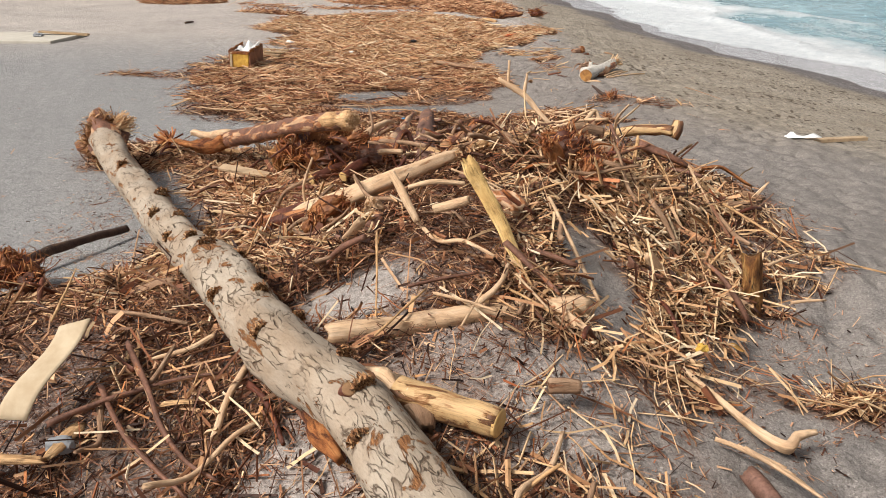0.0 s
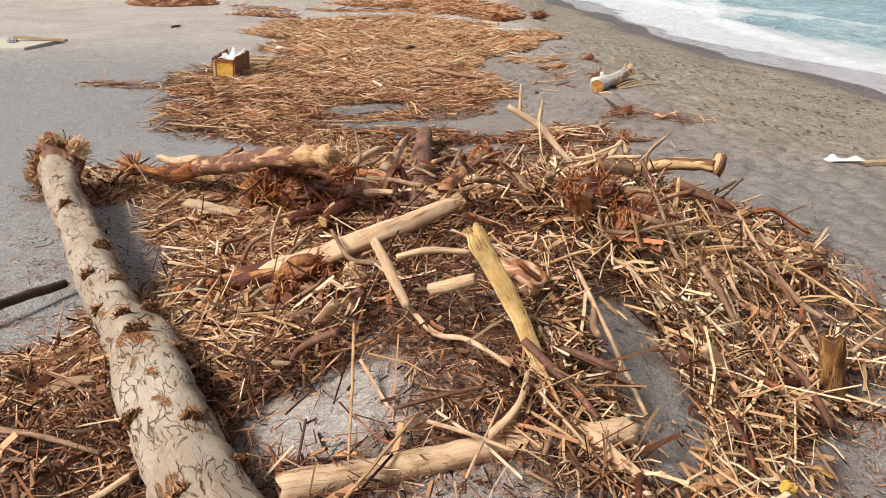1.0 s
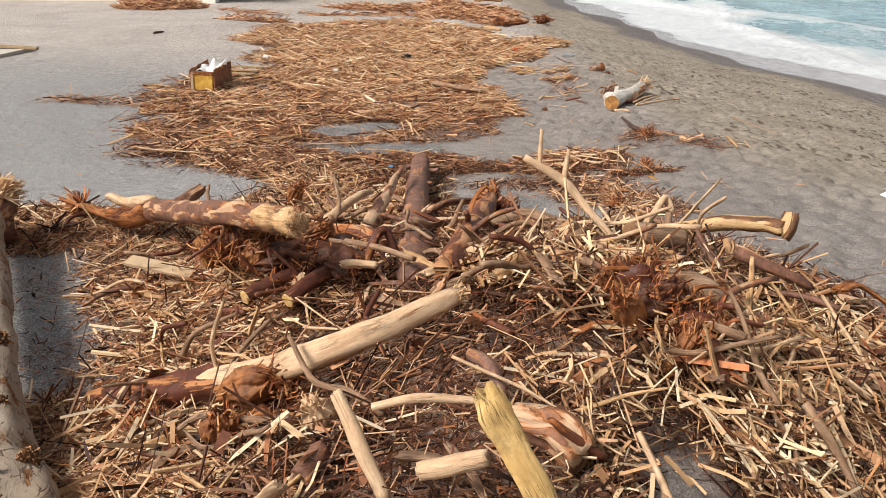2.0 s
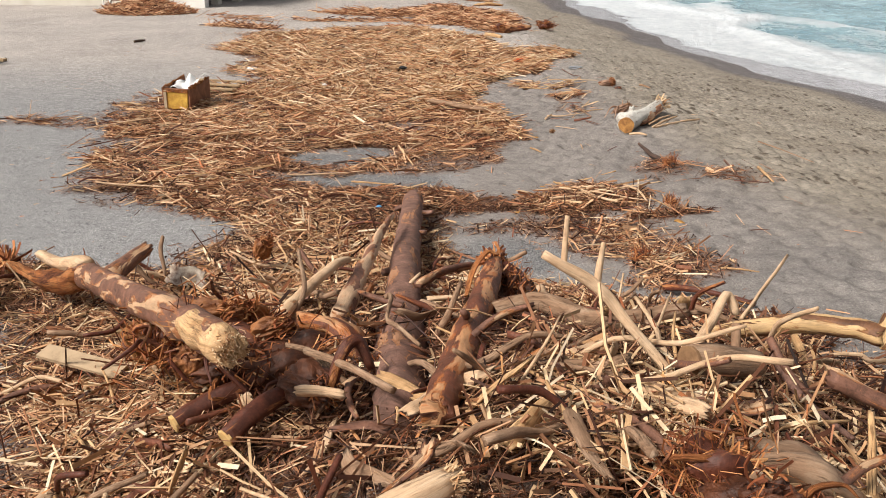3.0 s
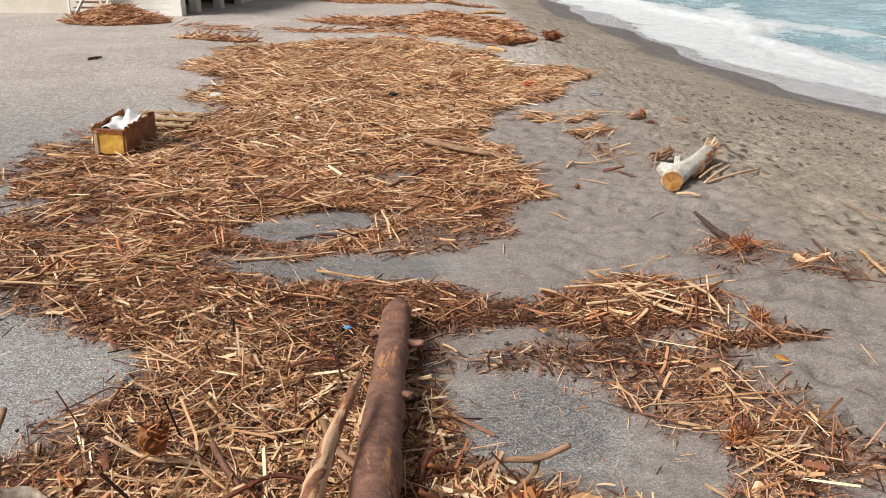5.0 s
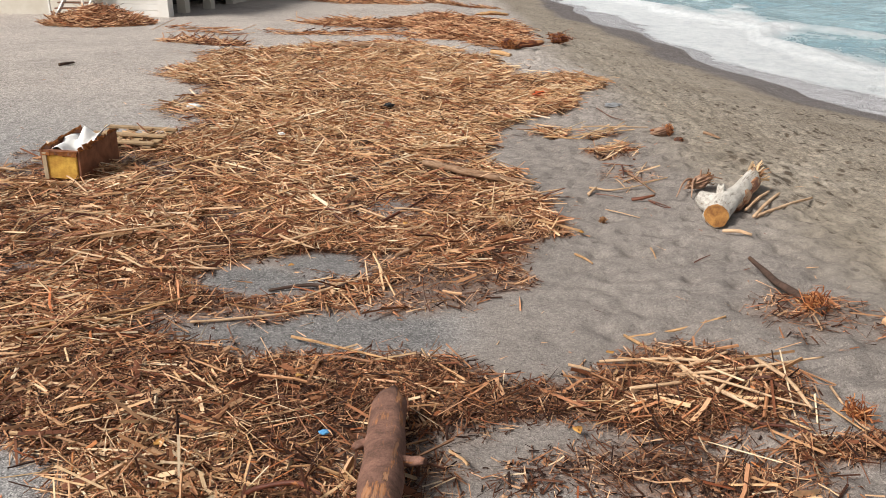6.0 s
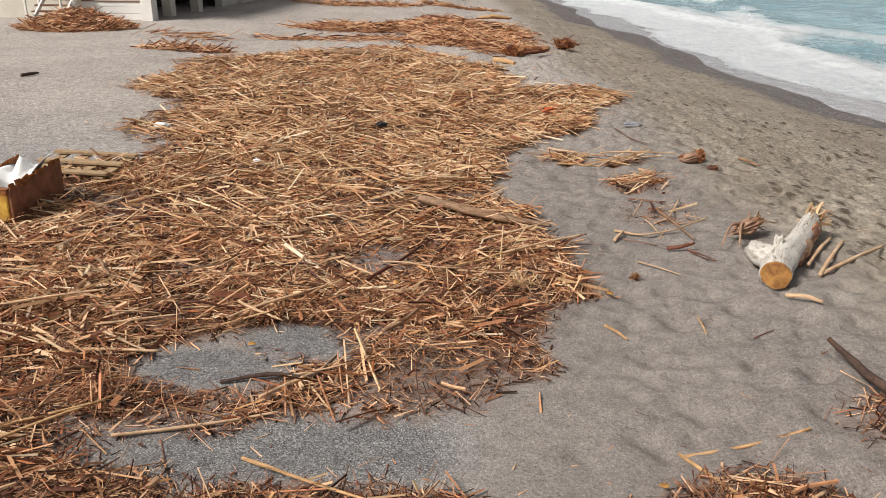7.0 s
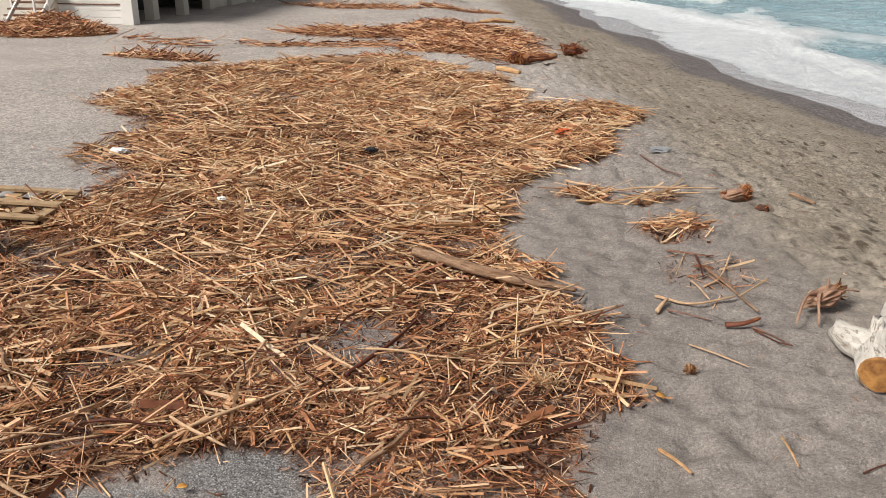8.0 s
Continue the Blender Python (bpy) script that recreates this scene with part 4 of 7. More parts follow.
def disc(name, at, towards, radius, mat, origin, seed=0, thick=0.012):
    """A slightly domed cut face across a limb's end."""
    at, o = Vector(at), Vector(origin)
    d = (at - Vector(towards)).normalized()
    q = d.to_track_quat("Z", "Y").to_matrix()
    rnd = random.Random(seed)
    n = 16
    rim = [radius * rnd.uniform(0.93, 1.03) for _ in range(n)]
    V = []
    for r, z in ((1.0, -thick), (1.0, thick * 0.2), (0.93, thick * 0.5), (0.45, thick * 0.7)):
        V += [at - o + q @ Vector((rim[k] * r * math.cos(6.2832 * k / n), rim[k] * r * math.sin(6.2832 * k / n), z)) for k in range(n)]
    F = [(a * n + k, a * n + (k + 1) % n, (a + 1) * n + (k + 1) % n, (a + 1) * n + k) for a in range(3) for k in range(n)]
    V.append(at - o + d * thick * 0.75)
    F += [(3 * n + k, 3 * n + (k + 1) % n, 4 * n) for k in range(n)]
    return mesh_from(name, V, F, mat)


def spikes(name, at, d, n, length, radius, spread, mat, origin, seed=0, width=0.006, curl=0.3):
    """A brush of torn fibres or roots that starts round a point."""
    r = np.random.default_rng(seed)
    d = np.array(d, float) / np.linalg.norm(d)
    D = d[None] + r.normal(0, spread, (n, 3))
    D /= np.linalg.norm(D, axis=1, keepdims=True)
    L = length * r.uniform(0.35, 1.15, n)
    off = r.normal(0, 1, (n, 3))
    off -= (off @ d)[:, None] * d
    off *= radius / (np.linalg.norm(off, axis=1, keepdims=True) + 1e-6) * np.sqrt(r.random((n, 1)))
    C = np.array(at, float) - np.array(origin, float) + off + D * (L * 0.42)[:, None]
    return strands(name, C, D, L, width * r.uniform(0.4, 1.4, n), r.uniform(0.3, 1, n), r.normal(0, curl, (n, 3)) * L[:, None], mat, 4)


def log(name, pts, radii, mat, label, category="log", sides=14, rings=16, rough=0.06, seed=1, ragged=(0, 0), cuts=(), group="", fray=(), oval=1.0, swept=True, across=None):
    ob = tagged(new(name, tube(name, pts, radii, mat, sides, rings, rough, seed, ragged, None, oval, across)), label, category, group)
    ob.location = pts[0]
    C, Rr = spline(pts, radii, 12)
    LOG_AXES.extend((C[k], C[k + 1], max(Rr[k], Rr[k + 1])) for k in range(11) if swept and Rr[k] > 0.028)
    for which, cm in cuts:
        a, b, r = (pts[0], pts[1], radii[0]) if which == 0 else (pts[-1], pts[-2], radii[-1])
        part("cut_end", disc("cut_end", a, b, r * 1.0, cm, pts[0], seed), ob, "sawn round end face")
    for which, fm, n, length, width in fray:
        a, b, r = (pts[0], pts[1], radii[0]) if which == 0 else (pts[-1], pts[-2], radii[-1])
        part("splinter_brush", spikes("splinter_brush", a, np.array(a) - np.array(b), n, length, r * 0.95, 0.45, fm, pts[0], seed, width), ob, "torn splinters at the broken end")
    return ob


def knot(parent, at, d, radius, length, mat, cut, origin, seed=0):
    at, d = np.array(at), np.array(d, float) / np.linalg.norm(d)
    p0, p1 = at - d * length, at + d * length * 0.5
    k = part("knot", tube("knot", [p0, at, p1], [radius * 1.25, radius, radius * 0.9], mat, 10, 5, 0.1, seed, origin=origin), parent, "dark branch stub")
    part("cut_end", disc("cut_end", p1, p0, radius * 0.85, cut, origin, seed), k)


# the great pale trunk
TR = [(-4.2, 9.75, 0.43), (-3.8, 8.97, 0.42), (-3.33, 8.14, 0.41), (-2.53, 6.7, 0.47), (-2.03, 5.85, 0.49), (-1.75, 5.42, 0.54), (-1.38, 4.68, 0.67), (-1.08, 4.15, 0.69), (-0.84, 3.72, 0.71), (-0.41, 3.22, 0.67), (-0.1, 2.6, 0.65), (0.15, 2.1, 0.62)]
trunk = log("fallen_trunk", TR, [0.185, 0.17, 0.165, 0.157, 0.16, 0.18, 0.185, 0.172, 0.172, 0.172, 0.165, 0.16], BARK_WHITE,
            "fallen pale tree trunk with flaking cracked bark lying across reed litter", "tree trunk", 40, 130, 0.05, 3, (0.5, 0.2))
part("root_collar", tube("root_collar", [(-4.0, 9.4, 0.42), (-4.14, 9.68, 0.41), (-4.24, 9.88, 0.40)], [0.165, 0.235, 0.29], BARK_BROWN, 34, 12, 0.16, 5, (0.5, 0.8), TR[0]), trunk, "dark broken root collar")
part("fibre_brush", spikes("fibre_brush", (-4.2, 9.78, 0.42), (-0.4, 0.3, 0.1), 1500, 0.19, 0.25, 1.4, TORN_BROWN, TR[0], 8, 0.004, 0.9), trunk, "torn brown root fibres")
part("fibre_brush", spikes("fibre_brush", (-4.0, 9.7, 0.58), (0.9, 0.2, 0.45), 200, 0.24, 0.06, 0.35, REED_BRIGHT, TR[0], 9, 0.005, 0.4), trunk, "pale torn fibres")
part("bark_scar", tube("bark_scar", [(-0.66, 3.35, 0.55), (-0.56, 3.18, 0.55), (-0.45, 2.98, 0.55)], [0.03, 0.055, 0.03], WOOD_ORANGE, 12, 10, 0.2, 4, (0.5, 0.5), origin=TR[0]), trunk, "bare orange wood where bark is gone")
TR_C, TR_R = spline(TR, [0.185, 0.17, 0.165, 0.157, 0.16, 0.18, 0.185, 0.172, 0.172, 0.172, 0.165, 0.16], 240)
# along the trunk (0 to 1), round it from the top (degrees, to the right), size
for k, (u, turn, size) in enumerate(((0.20, -20, 0.09), (0.27, 28, 0.10), (0.31, -35, 0.08), (0.335, 15, 0.08), (0.38, -50, 0.07), (0.43, 38, 0.08), (0.455, -18, 0.08), (0.50, -6, 0.10), (0.53, 50, 0.07), (0.60, -62, 0.08), (0.645, 12, 0.075),
                                     (0.70, 62, 0.07), (0.73, -40, 0.08), (0.79, 30, 0.07), (0.835, 0, 0.10), (0.87, -50, 0.08))):
    at, r = TR_C[int(u * 239)], TR_R[int(u * 239)]
    run = TR_C[int(u * 239)] - TR_C[int(u * 239) - 2]
    run /= np.linalg.norm(run)
    side = np.cross(run, (0, 0, 1.0))
    side /= np.linalg.norm(side)
    out = np.cross(side, run) * math.cos(radians(turn)) - side * math.sin(radians(turn))
    spot = at + out * r * 0.985
    part("torn_bark", spikes("torn_bark", spot, run * (1 if k % 2 else -1) + out * 0.12, 260, size * 0.5, size * 0.6, 0.38, TORN_BROWN, TR[0], 400 + k, 0.0032, 0.5), trunk, "torn brown bark fibres")
knot(trunk, (-0.42, 3.12, 0.82), (0.15, -0.55, 0.8), 0.04, 0.035, BARK_RED, CUT_DARK, TR[0], 2)

# logs on the sand mound
log("driftwood_log", [(-0.62, 3.86, 0.725), (-0.18, 3.99, 0.72), (0.29, 4.15, 0.71), (0.85, 4.30, 0.70)], [0.062, 0.06, 0.056, 0.062], WOOD_PALE,
    "pale stripped log half buried in the sand mound", seed=11, ragged=(0.3, 0.6), group="driftwood logs", swept=False)
log("sawn_log", [(-0.22, 3.37, 0.66), (0.05, 3.24, 0.655), (0.26, 3.13, 0.645)], [0.08, 0.078, 0.071], BARK_STAINED,
    "short wet tan and brown log with a fresh round sawn end", seed=12, cuts=[(1, CUT)], group="driftwood logs")
log("root_knuckle", [(-0.42, 3.55, 0.62), (-0.28, 3.43, 0.66), (-0.2, 3.33, 0.66)], [0.05, 0.085, 0.06], WOOD_PALE, "pale fibrous root knuckle beside the trunk", "root", seed=13, rough=0.15, ragged=(0.4, 0.4),
    fray=[(1, REED_BRIGHT, 60, 0.07, 0.004)])
log("root_knuckle", [(-0.2, 3.4, 0.6), (-0.1, 3.26, 0.62), (-0.08, 3.18, 0.58)], [0.055, 0.07, 0.05], WOOD_GREY, "grey-brown root knuckle beside the sawn log", "root", seed=14, rough=0.16, ragged=(0.4, 0.5))
log("log_piece", [(0.52, 3.43, 0.665), (0.6, 3.43, 0.665), (0.68, 3.43, 0.66)], [0.038, 0.042, 0.036], WOOD_GREY, "short rounded driftwood piece on sand", seed=15, rings=9, rough=0.09)
log("wooden_post", [(2.26, 5.25, -0.1), (2.25, 5.3, 0.25), (2.23, 5.36, 0.60)], [0.075, 0.068, 0.066], WOOD_STUMP, "upright water-soaked brown and yellow stump in the litter", "post", seed=16, rough=0.12, ragged=(0, 0.35))
log("split_plank", [(0.165, 4.92, 1.39), (0.28, 4.82, 1.19), (0.41, 4.68, 0.98), (0.46, 4.55, 0.85), (0.49, 4.40, 0.72)], [0.052, 0.05, 0.04, 0.026, 0.015], WOOD_GOLD,
    "split yellow wood slab standing up out of the heap", "plank", seed=17, rough=0.12, ragged=(1.0, 0.5), oval=0.22, sides=16, rings=22, across=(1, 0.35, 0))
log("heartwood_lump", [(0.28, 5.38, 1.02), (0.42, 5.3, 1.01), (0.53, 5.2, 0.97)], [0.045, 0.06, 0.062], BARK_PATCHY, "torn tan lump of root wood", "root", seed=18, rough=0.22, ragged=(0.3, 0.2))
log("barked_log", [(-2.04, 6.88, 0.14), (-1.7, 6.72, 0.29), (-1.4, 6.55, 0.43), (-1.05, 6.38, 0.6)], [0.098, 0.105, 0.104, 0.092], BARK_RED, "dark red-barked lower half of a long leaning log", seed=20, ragged=(0.25, 1.3), group="driftwood logs", rings=20)
log("driftwood_log", [(-1.4, 6.55, 0.43), (-0.85, 6.28, 0.71), (-0.4, 6.22, 0.92), (0.09, 6.42, 1.07)], [0.088, 0.082, 0.07, 0.05], WOOD_PALE,
    "long leaning log stripped to pale wood, torn at the top", seed=19, ragged=(0.2, 0.9), group="driftwood logs", rings=26, fray=[(1, REED_BRIGHT, 160, 0.06, 0.003)])
log("frayed_log", [(-2.85, 9.96, 0.33), (-2.5, 9.6, 0.46), (-1.94, 8.75, 0.72), (-1.36, 7.9, 1.0), (-0.88, 7.2, 1.19)], [0.085, 0.1, 0.095, 0.09, 0.085], BARK_BROWN,
    "brown log with mottled bark and a frayed pale broken end", seed=21, ragged=(0.4, 0.9), group="driftwood logs", rings=26, fray=[(1, REED, 500, 0.05, 0.0016)])
log("torn_log_end", [(-1.14, 7.58, 1.09), (-0.98, 7.34, 1.155), (-0.82, 7.1, 1.21)], [0.07, 0.092, 0.08], WOOD_YELLOW, "pale chewed wood at the broken end of the frayed log", "log", seed=121, rough=0.14, ragged=(1.0, 0.7), fray=[(0, FIBRE, 300, 0.12, 0.0022), (1, REED_BRIGHT, 300, 0.04, 0.0016)])
log("forked_root", [(-3.66, 10.5, 0.22), (-3.3, 10.2, 0.22), (-3.0, 9.98, 0.26), (-2.7, 9.78, 0.38)], [0.035, 0.06, 0.08, 0.09], WOOD_ORANGE, "orange torn root forking from the frayed log", "root", seed=22, rough=0.14, ragged=(1.2, 0), fray=[(0, FIBRE, 80, 0.25, 0.009)])
log("forked_root", [(-3.3, 10.35, 0.36), (-3.0, 10.12, 0.38), (-2.7, 9.88, 0.42)], [0.04, 0.06, 0.08], WOOD_PALE, "pale torn root forking from the frayed log", "root", seed=23, rough=0.12, ragged=(1.2, 0))
log("branch_stub", [(-2.45, 9.75, 0.42), (-2.35, 9.95, 0.48), (-2.28, 10.1, 0.52)], [0.08, 0.06, 0.05], BARK_BROWN, "short broken branch stub on the frayed log", "branch", seed=24, ragged=(0, 0.6))
pine = log("pine_log", [(-0.26, 12.7, 0.12), (-0.25, 10.93, 0.24), (-0.22, 9.28, 0.42), (-0.17, 8.1, 0.60), (-0.12, 7.3, 0.72)], [0.105, 0.12, 0.135, 0.14, 0.14], BARK_GREY,
    "long straight grey-brown pine log running up the heap", seed=25, ragged=(0.5, 0.3), group="driftwood logs", rings=34, sides=18)
for k, (y, z, dx, ln) in enumerate(((12.05, 0.16, 1, 0.12), (12.2, 0.15, -1, 0.07), (11.2, 0.24, 1, 0.06), (10.0, 0.34, -1, 0.05))):
    part("branch_stub", tube("branch_stub", [(-0.25, y, z), (-0.25 + dx * (0.1 + ln * 0.4), y - 0.02, z + 0.02), (-0.25 + dx * (0.1 + ln), y - 0.05, z + 0.03)], [0.034, 0.028, 0.022], BARK_GREY, 9, 7, 0.14, 300 + k, (0, 0.4), (-0.26, 12.7, 0.12)), pine, "broken branch stub")
log("driftwood_log", [(-0.38, 11.0, 0.5), (-0.43, 10.54, 0.53), (-0.50, 9.76, 0.55), (-0.54, 8.93, 0.62), (-0.56, 8.3, 0.62)], [0.02, 0.034, 0.05, 0.058, 0.06], BARK_PATCHY, "thin crooked log with patchy bark", seed=26, ragged=(0.4, 0.2), group="driftwood logs", rough=0.1)
log("bent_root", [(-1.0, 8.55, 0.5), (-0.84, 8.5, 0.64), (-0.6, 8.3, 0.73), (-0.46, 8.18, 0.70), (-0.38, 8.05, 0.5)], [0.055, 0.07, 0.068, 0.07, 0.055], BARK_TORN, "thick bent root with wet red-brown bark", "root", seed=27, rough=0.16, ragged=(0.3, 0.3), rings=22)
log("driftwood_log", [(0.45, 9.6, 0.58), (0.32, 8.68, 0.74), (0.19, 7.9, 0.86), (0.10, 7.3, 0.95), (0.04, 6.95, 1.0)], [0.075, 0.085, 0.08, 0.075, 0.07], BARK_TORN,
    "brown log with orange torn bark leaning on the heap", seed=28, ragged=(0.5, 0.6), group="driftwood logs", rings=26, fray=[(0, FIBRE, 150, 0.2, 0.008)])
log("bark_strip", [(0.47, 9.52, 0.69), (0.38, 9.54, 0.70), (0.28, 9.36, 0.63), (0.23, 9.15, 0.53)], [0.02, 0.035, 0.03, 0.018], WOOD_ORANGE, "curled orange strip of torn bark", "bark", seed=29, oval=0.4)
log("driftwood_log", [(0.45, 9.25, 0.42), (0.38, 8.6, 0.47), (0.33, 8.1, 0.5)], [0.07, 0.075, 0.075], BARK_RED, "dark red log lying under the others", seed=30, ragged=(0.4, 0.4), group="driftwood logs")
log("driftwood_log", [(0.37, 8.42, 0.77), (0.64, 8.46, 0.80), (0.92, 8.27, 0.78), (1.18, 8.24, 0.80), (1.47, 8.32, 0.82)], [0.05, 0.06, 0.066, 0.064, 0.045], WOOD_GREY, "grey-brown bent log lying across the heap", seed=31, ragged=(0.4, 0.5), group="driftwood logs", rings=22)
log("driftwood_log", [(1.45, 7.98, 0.82), (1.88, 7.9, 0.94), (2.12, 7.78, 0.98), (2.24, 7.66, 0.99)], [0.045, 0.052, 0.055, 0.06], BARK_STAINED, "mottled yellow-grey log jutting over the side", seed=32, ragged=(0.3, 0.3), group="driftwood logs")
log("branch_stub", [(2.24, 7.68, 0.93), (2.27, 7.68, 1.0), (2.29, 7.7, 1.07)], [0.06, 0.06, 0.05], BARK_STAINED, "knobbly stub at the end of a log", "branch", seed=33, ragged=(0.2, 0.5), rough=0.12)
log("log_piece", [(1.11, 7.14, 1.13), (1.26, 7.2, 1.11), (1.45, 7.26, 1.06)], [0.075, 0.075, 0.065], WOOD_GREY, "short thick log with a dark sawn end", seed=34, cuts=[(0, CUT_DARK)], group="driftwood logs")
log("forked_branch", [(0.50, 7.36, 1.54), (0.73, 7.33, 1.40), (0.87, 7.25, 1.26), (1.01, 7.13, 1.11), (1.1, 6.98, 0.95)], [0.019, 0.026, 0.023, 0.02, 0.016], WOOD_PALE, "smooth pale forked branch leaning over the heap", "branch", seed=35, sides=10, rings=24)
log("branch_fork", [(0.735, 7.33, 1.38), (0.75, 7.37, 1.47), (0.77, 7.42, 1.57)], [0.019, 0.016, 0.01], WOOD_PALE, "upright fork of the pale branch", "branch", seed=36, sides=8)
log("branch_fork", [(0.59, 7.36, 1.48), (0.595, 7.38, 1.58), (0.6, 7.4, 1.7)], [0.016, 0.014, 0.011], WOOD_PALE, "upright pale branch tip", "branch", seed=37, sides=8)
log("buried_log", [(0.86, 6.36, 1.14), (1.1, 6.42, 1.13), (1.3, 6.45, 1.08), (1.5, 6.42, 0.98)], [0.05, 0.09, 0.09, 0.06], WOOD_GREY, "grey sand-covered log end in the heap", seed=38, ragged=(0.6, 0.4), rough=0.16, group="driftwood logs", swept=False)
log("driftwood_stick", [(-0.42, 9.1, 0.46), (-0.28, 9.2, 0.50), (-0.20, 9.3, 0.51), (-0.095, 9.47, 0.56)], [0.02, 0.025, 0.022, 0.014], WOOD_PALE, "bent pale bleached stick on the logs", "stick", seed=39, sides=8)
log("sawn_log", [(-0.95, 7.32, 0.62), (-0.8, 7.5, 0.69), (-0.62, 7.72, 0.68)], [0.05, 0.055, 0.05], BARK_RED, "small red-barked log with a sawn orange end", seed=40, cuts=[(0, CUT)], group="driftwood logs")
log("sawn_log", [(-1.3, 7.62, 0.5), (-1.15, 7.75, 0.55), (-0.9, 7.9, 0.6)], [0.05, 0.055, 0.05], BARK_RED, "small dark log with a yellow cut end", seed=41, cuts=[(0, CUT)], group="driftwood logs")
log("knobbed_log", [(0.88, 10.2, 0.10), (0.87, 9.9, 0.2), (0.92, 9.4, 0.33), (1.02, 8.9, 0.45)], [0.055, 0.035, 0.04, 0.04], WOOD_PALE, "pale branch ending in a swollen knob", "branch", seed=42)
log("driftwood_stick", [(0.72, 5.19, 1.09), (0.85, 4.87, 0.85), (0.98, 4.56, 0.6)], [0.012, 0.014, 0.013], WOOD_PALE, "straight pale stick leaning on the mound", "stick", seed=43, sides=8)
log("driftwood_stick", [(-0.345, 5.15, 1.27), (-0.26, 5.03, 1.15), (-0.168, 4.93, 1.0)], [0.024, 0.027, 0.023], WOOD_PALE, "thick pale stripped stick", "stick", seed=44, sides=9, ragged=(0.4, 0.4))
log("driftwood_stick", [(-0.24, 5.3, 1.12), (-0.06, 5.3, 1.16), (0.15, 5.3, 1.15)], [0.016, 0.019, 0.015], WOOD_PALE, "crooked pale stick among the heap", "stick", seed=45, sides=8)
log("log_piece", [(-0.06, 5.0, 1.06), (0.05, 4.99, 1.09), (0.17, 4.98, 1.13)], [0.03, 0.032, 0.028], WOOD_PALE, "short pale log piece in the heap", seed=46, ragged=(0.3, 0.3))
log("red_root", [(1.20, 5.27, 0.72), (1.45, 5.33, 0.66), (1.62, 5.31, 0.6), (1.74, 5.18, 0.5), (1.98, 5.17, 0.42)], [0.01, 0.018, 0.02, 0.022, 0.026], BARK_RED, "crooked red-brown root lying on the slope", "root", seed=47, sides=8, rings=18)
log("twisted_branch", [(1.38, 4.04, 0.42), (1.5, 3.84, 0.36), (1.66, 3.62, 0.29), (1.78, 3.5, 0.27), (1.87, 3.57, 0.28), (1.97, 3.58, 0.3)], [0.012, 0.018, 0.024, 0.034, 0.026, 0.016], WOOD_PALE, "pale twisted branch with a curled foot", "branch", seed=48, sides=10, rings=22, rough=0.1)
log("dark_branch", [(-3.75, 5.75, 0.2), (-3.5, 6.15, 0.22), (-3.3, 6.5, 0.22), (-3.0, 7.14, 0.16)], [0.05, 0.045, 0.04, 0.035], BARK_DARK, "dark bare branch lying on gravel by the trunk", "branch", seed=49, rings=18)
log("rotten_log", [(2.95, 5.72, 0.03), (3.2, 5.45, 0.05), (3.55, 5.2, 0.05)], [0.05, 0.075, 0.07], WOOD_STUMP, "dark rotten piece of log on sand", seed=50, ragged=(0.8, 0.4), rough=0.15, oval=0.6)
log("rotten_log", [(2.62, 5.27, 0.04), (2.85, 5.2, 0.06), (3.1, 5.1, 0.04)], [0.06, 0.07, 0.04], WOOD_GREY, "split crumbling log piece on sand", seed=51, ragged=(0.6, 0.8), rough=0.15, oval=0.55)
log("grey_plank", [(-0.14, 18.31, gz(-0.14, 18.31) + 0.10), (0.65, 17.79, gz(0.65, 17.79) + 0.10), (1.19, 17.63, gz(1.19, 17.63) + 0.07)], [0.075, 0.08, 0.03], WOOD_GREY, "grey-brown driftwood beam in the reed drift", "plank", seed=52, ragged=(0.2, 0.8), oval=0.55)

# the short white log on open sand
wz = 0.12
WL = [(2.82, 16.0, wz + 0.12), (3.0, 16.33, wz + 0.135), (3.28, 16.7, wz + 0.16), (3.58, 17.1, wz + 0.23)]
wl = log("white_log", WL, [0.125, 0.135, 0.10, 0.085], BARK_CHALK, "short white-barked log with sawn orange end on sand", "log", 20, 24, 0.06, 53, (0, 0.8), cuts=[(0, CUT_ORANGE)], fray=[(1, REED_BRIGHT, 120, 0.2, 0.008)])
part("limb", tube("limb", [(2.95, 16.24, wz + 0.14), (2.9, 16.45, wz + 0.13), (2.88, 16.65, wz + 0.11)], [0.115, 0.105, 0.085], BARK_CHALK, 14, 8, 0.08, 54, (0, 0.3), WL[0]), wl, "stub of a second limb")
part("limb", tube("limb", [(2.97, 16.33, wz + 0.17), (2.97, 16.37, wz + 0.25), (2.98, 16.4, wz + 0.33)], [0.07, 0.05, 0.04], BARK_CHALK, 12, 7, 0.08, 55, (0, 0.8), WL[0]), wl, "torn upright branch stub")
part("bare_side", tube("bare_side", [(3.12, 16.35, wz + 0.09), (3.33, 16.68, wz + 0.13), (3.57, 17.02, wz + 0.2)], [0.05, 0.085, 0.07], BARK_PATCHY, 12, 10, 0.1, 56, (0.4, 0.4), WL[0]), wl, "bare orange wood side")
for k, (a, b) in enumerate((((3.27, 16.40), (3.77, 17.07)), ((3.26, 16.15), (3.86, 17.00)), ((3.30, 16.20), (4.21, 16.95)), ((2.83, 15.79), (3.04, 15.60)))):
    log("driftwood_stick", [(*a, gz(*a) + 0.035), ((a[0] + b[0]) / 2, (a[1] + b[1]) / 2, (gz(*a) + gz(*b)) / 2 + 0.05), (*b, gz(*b) + 0.035)], [0.016, 0.018, 0.014], WOOD_PALE,
        "pale bare stick lying on sand near the white log", "stick", sides=8, rings=6, seed=60 + k, group="sticks by the white log")


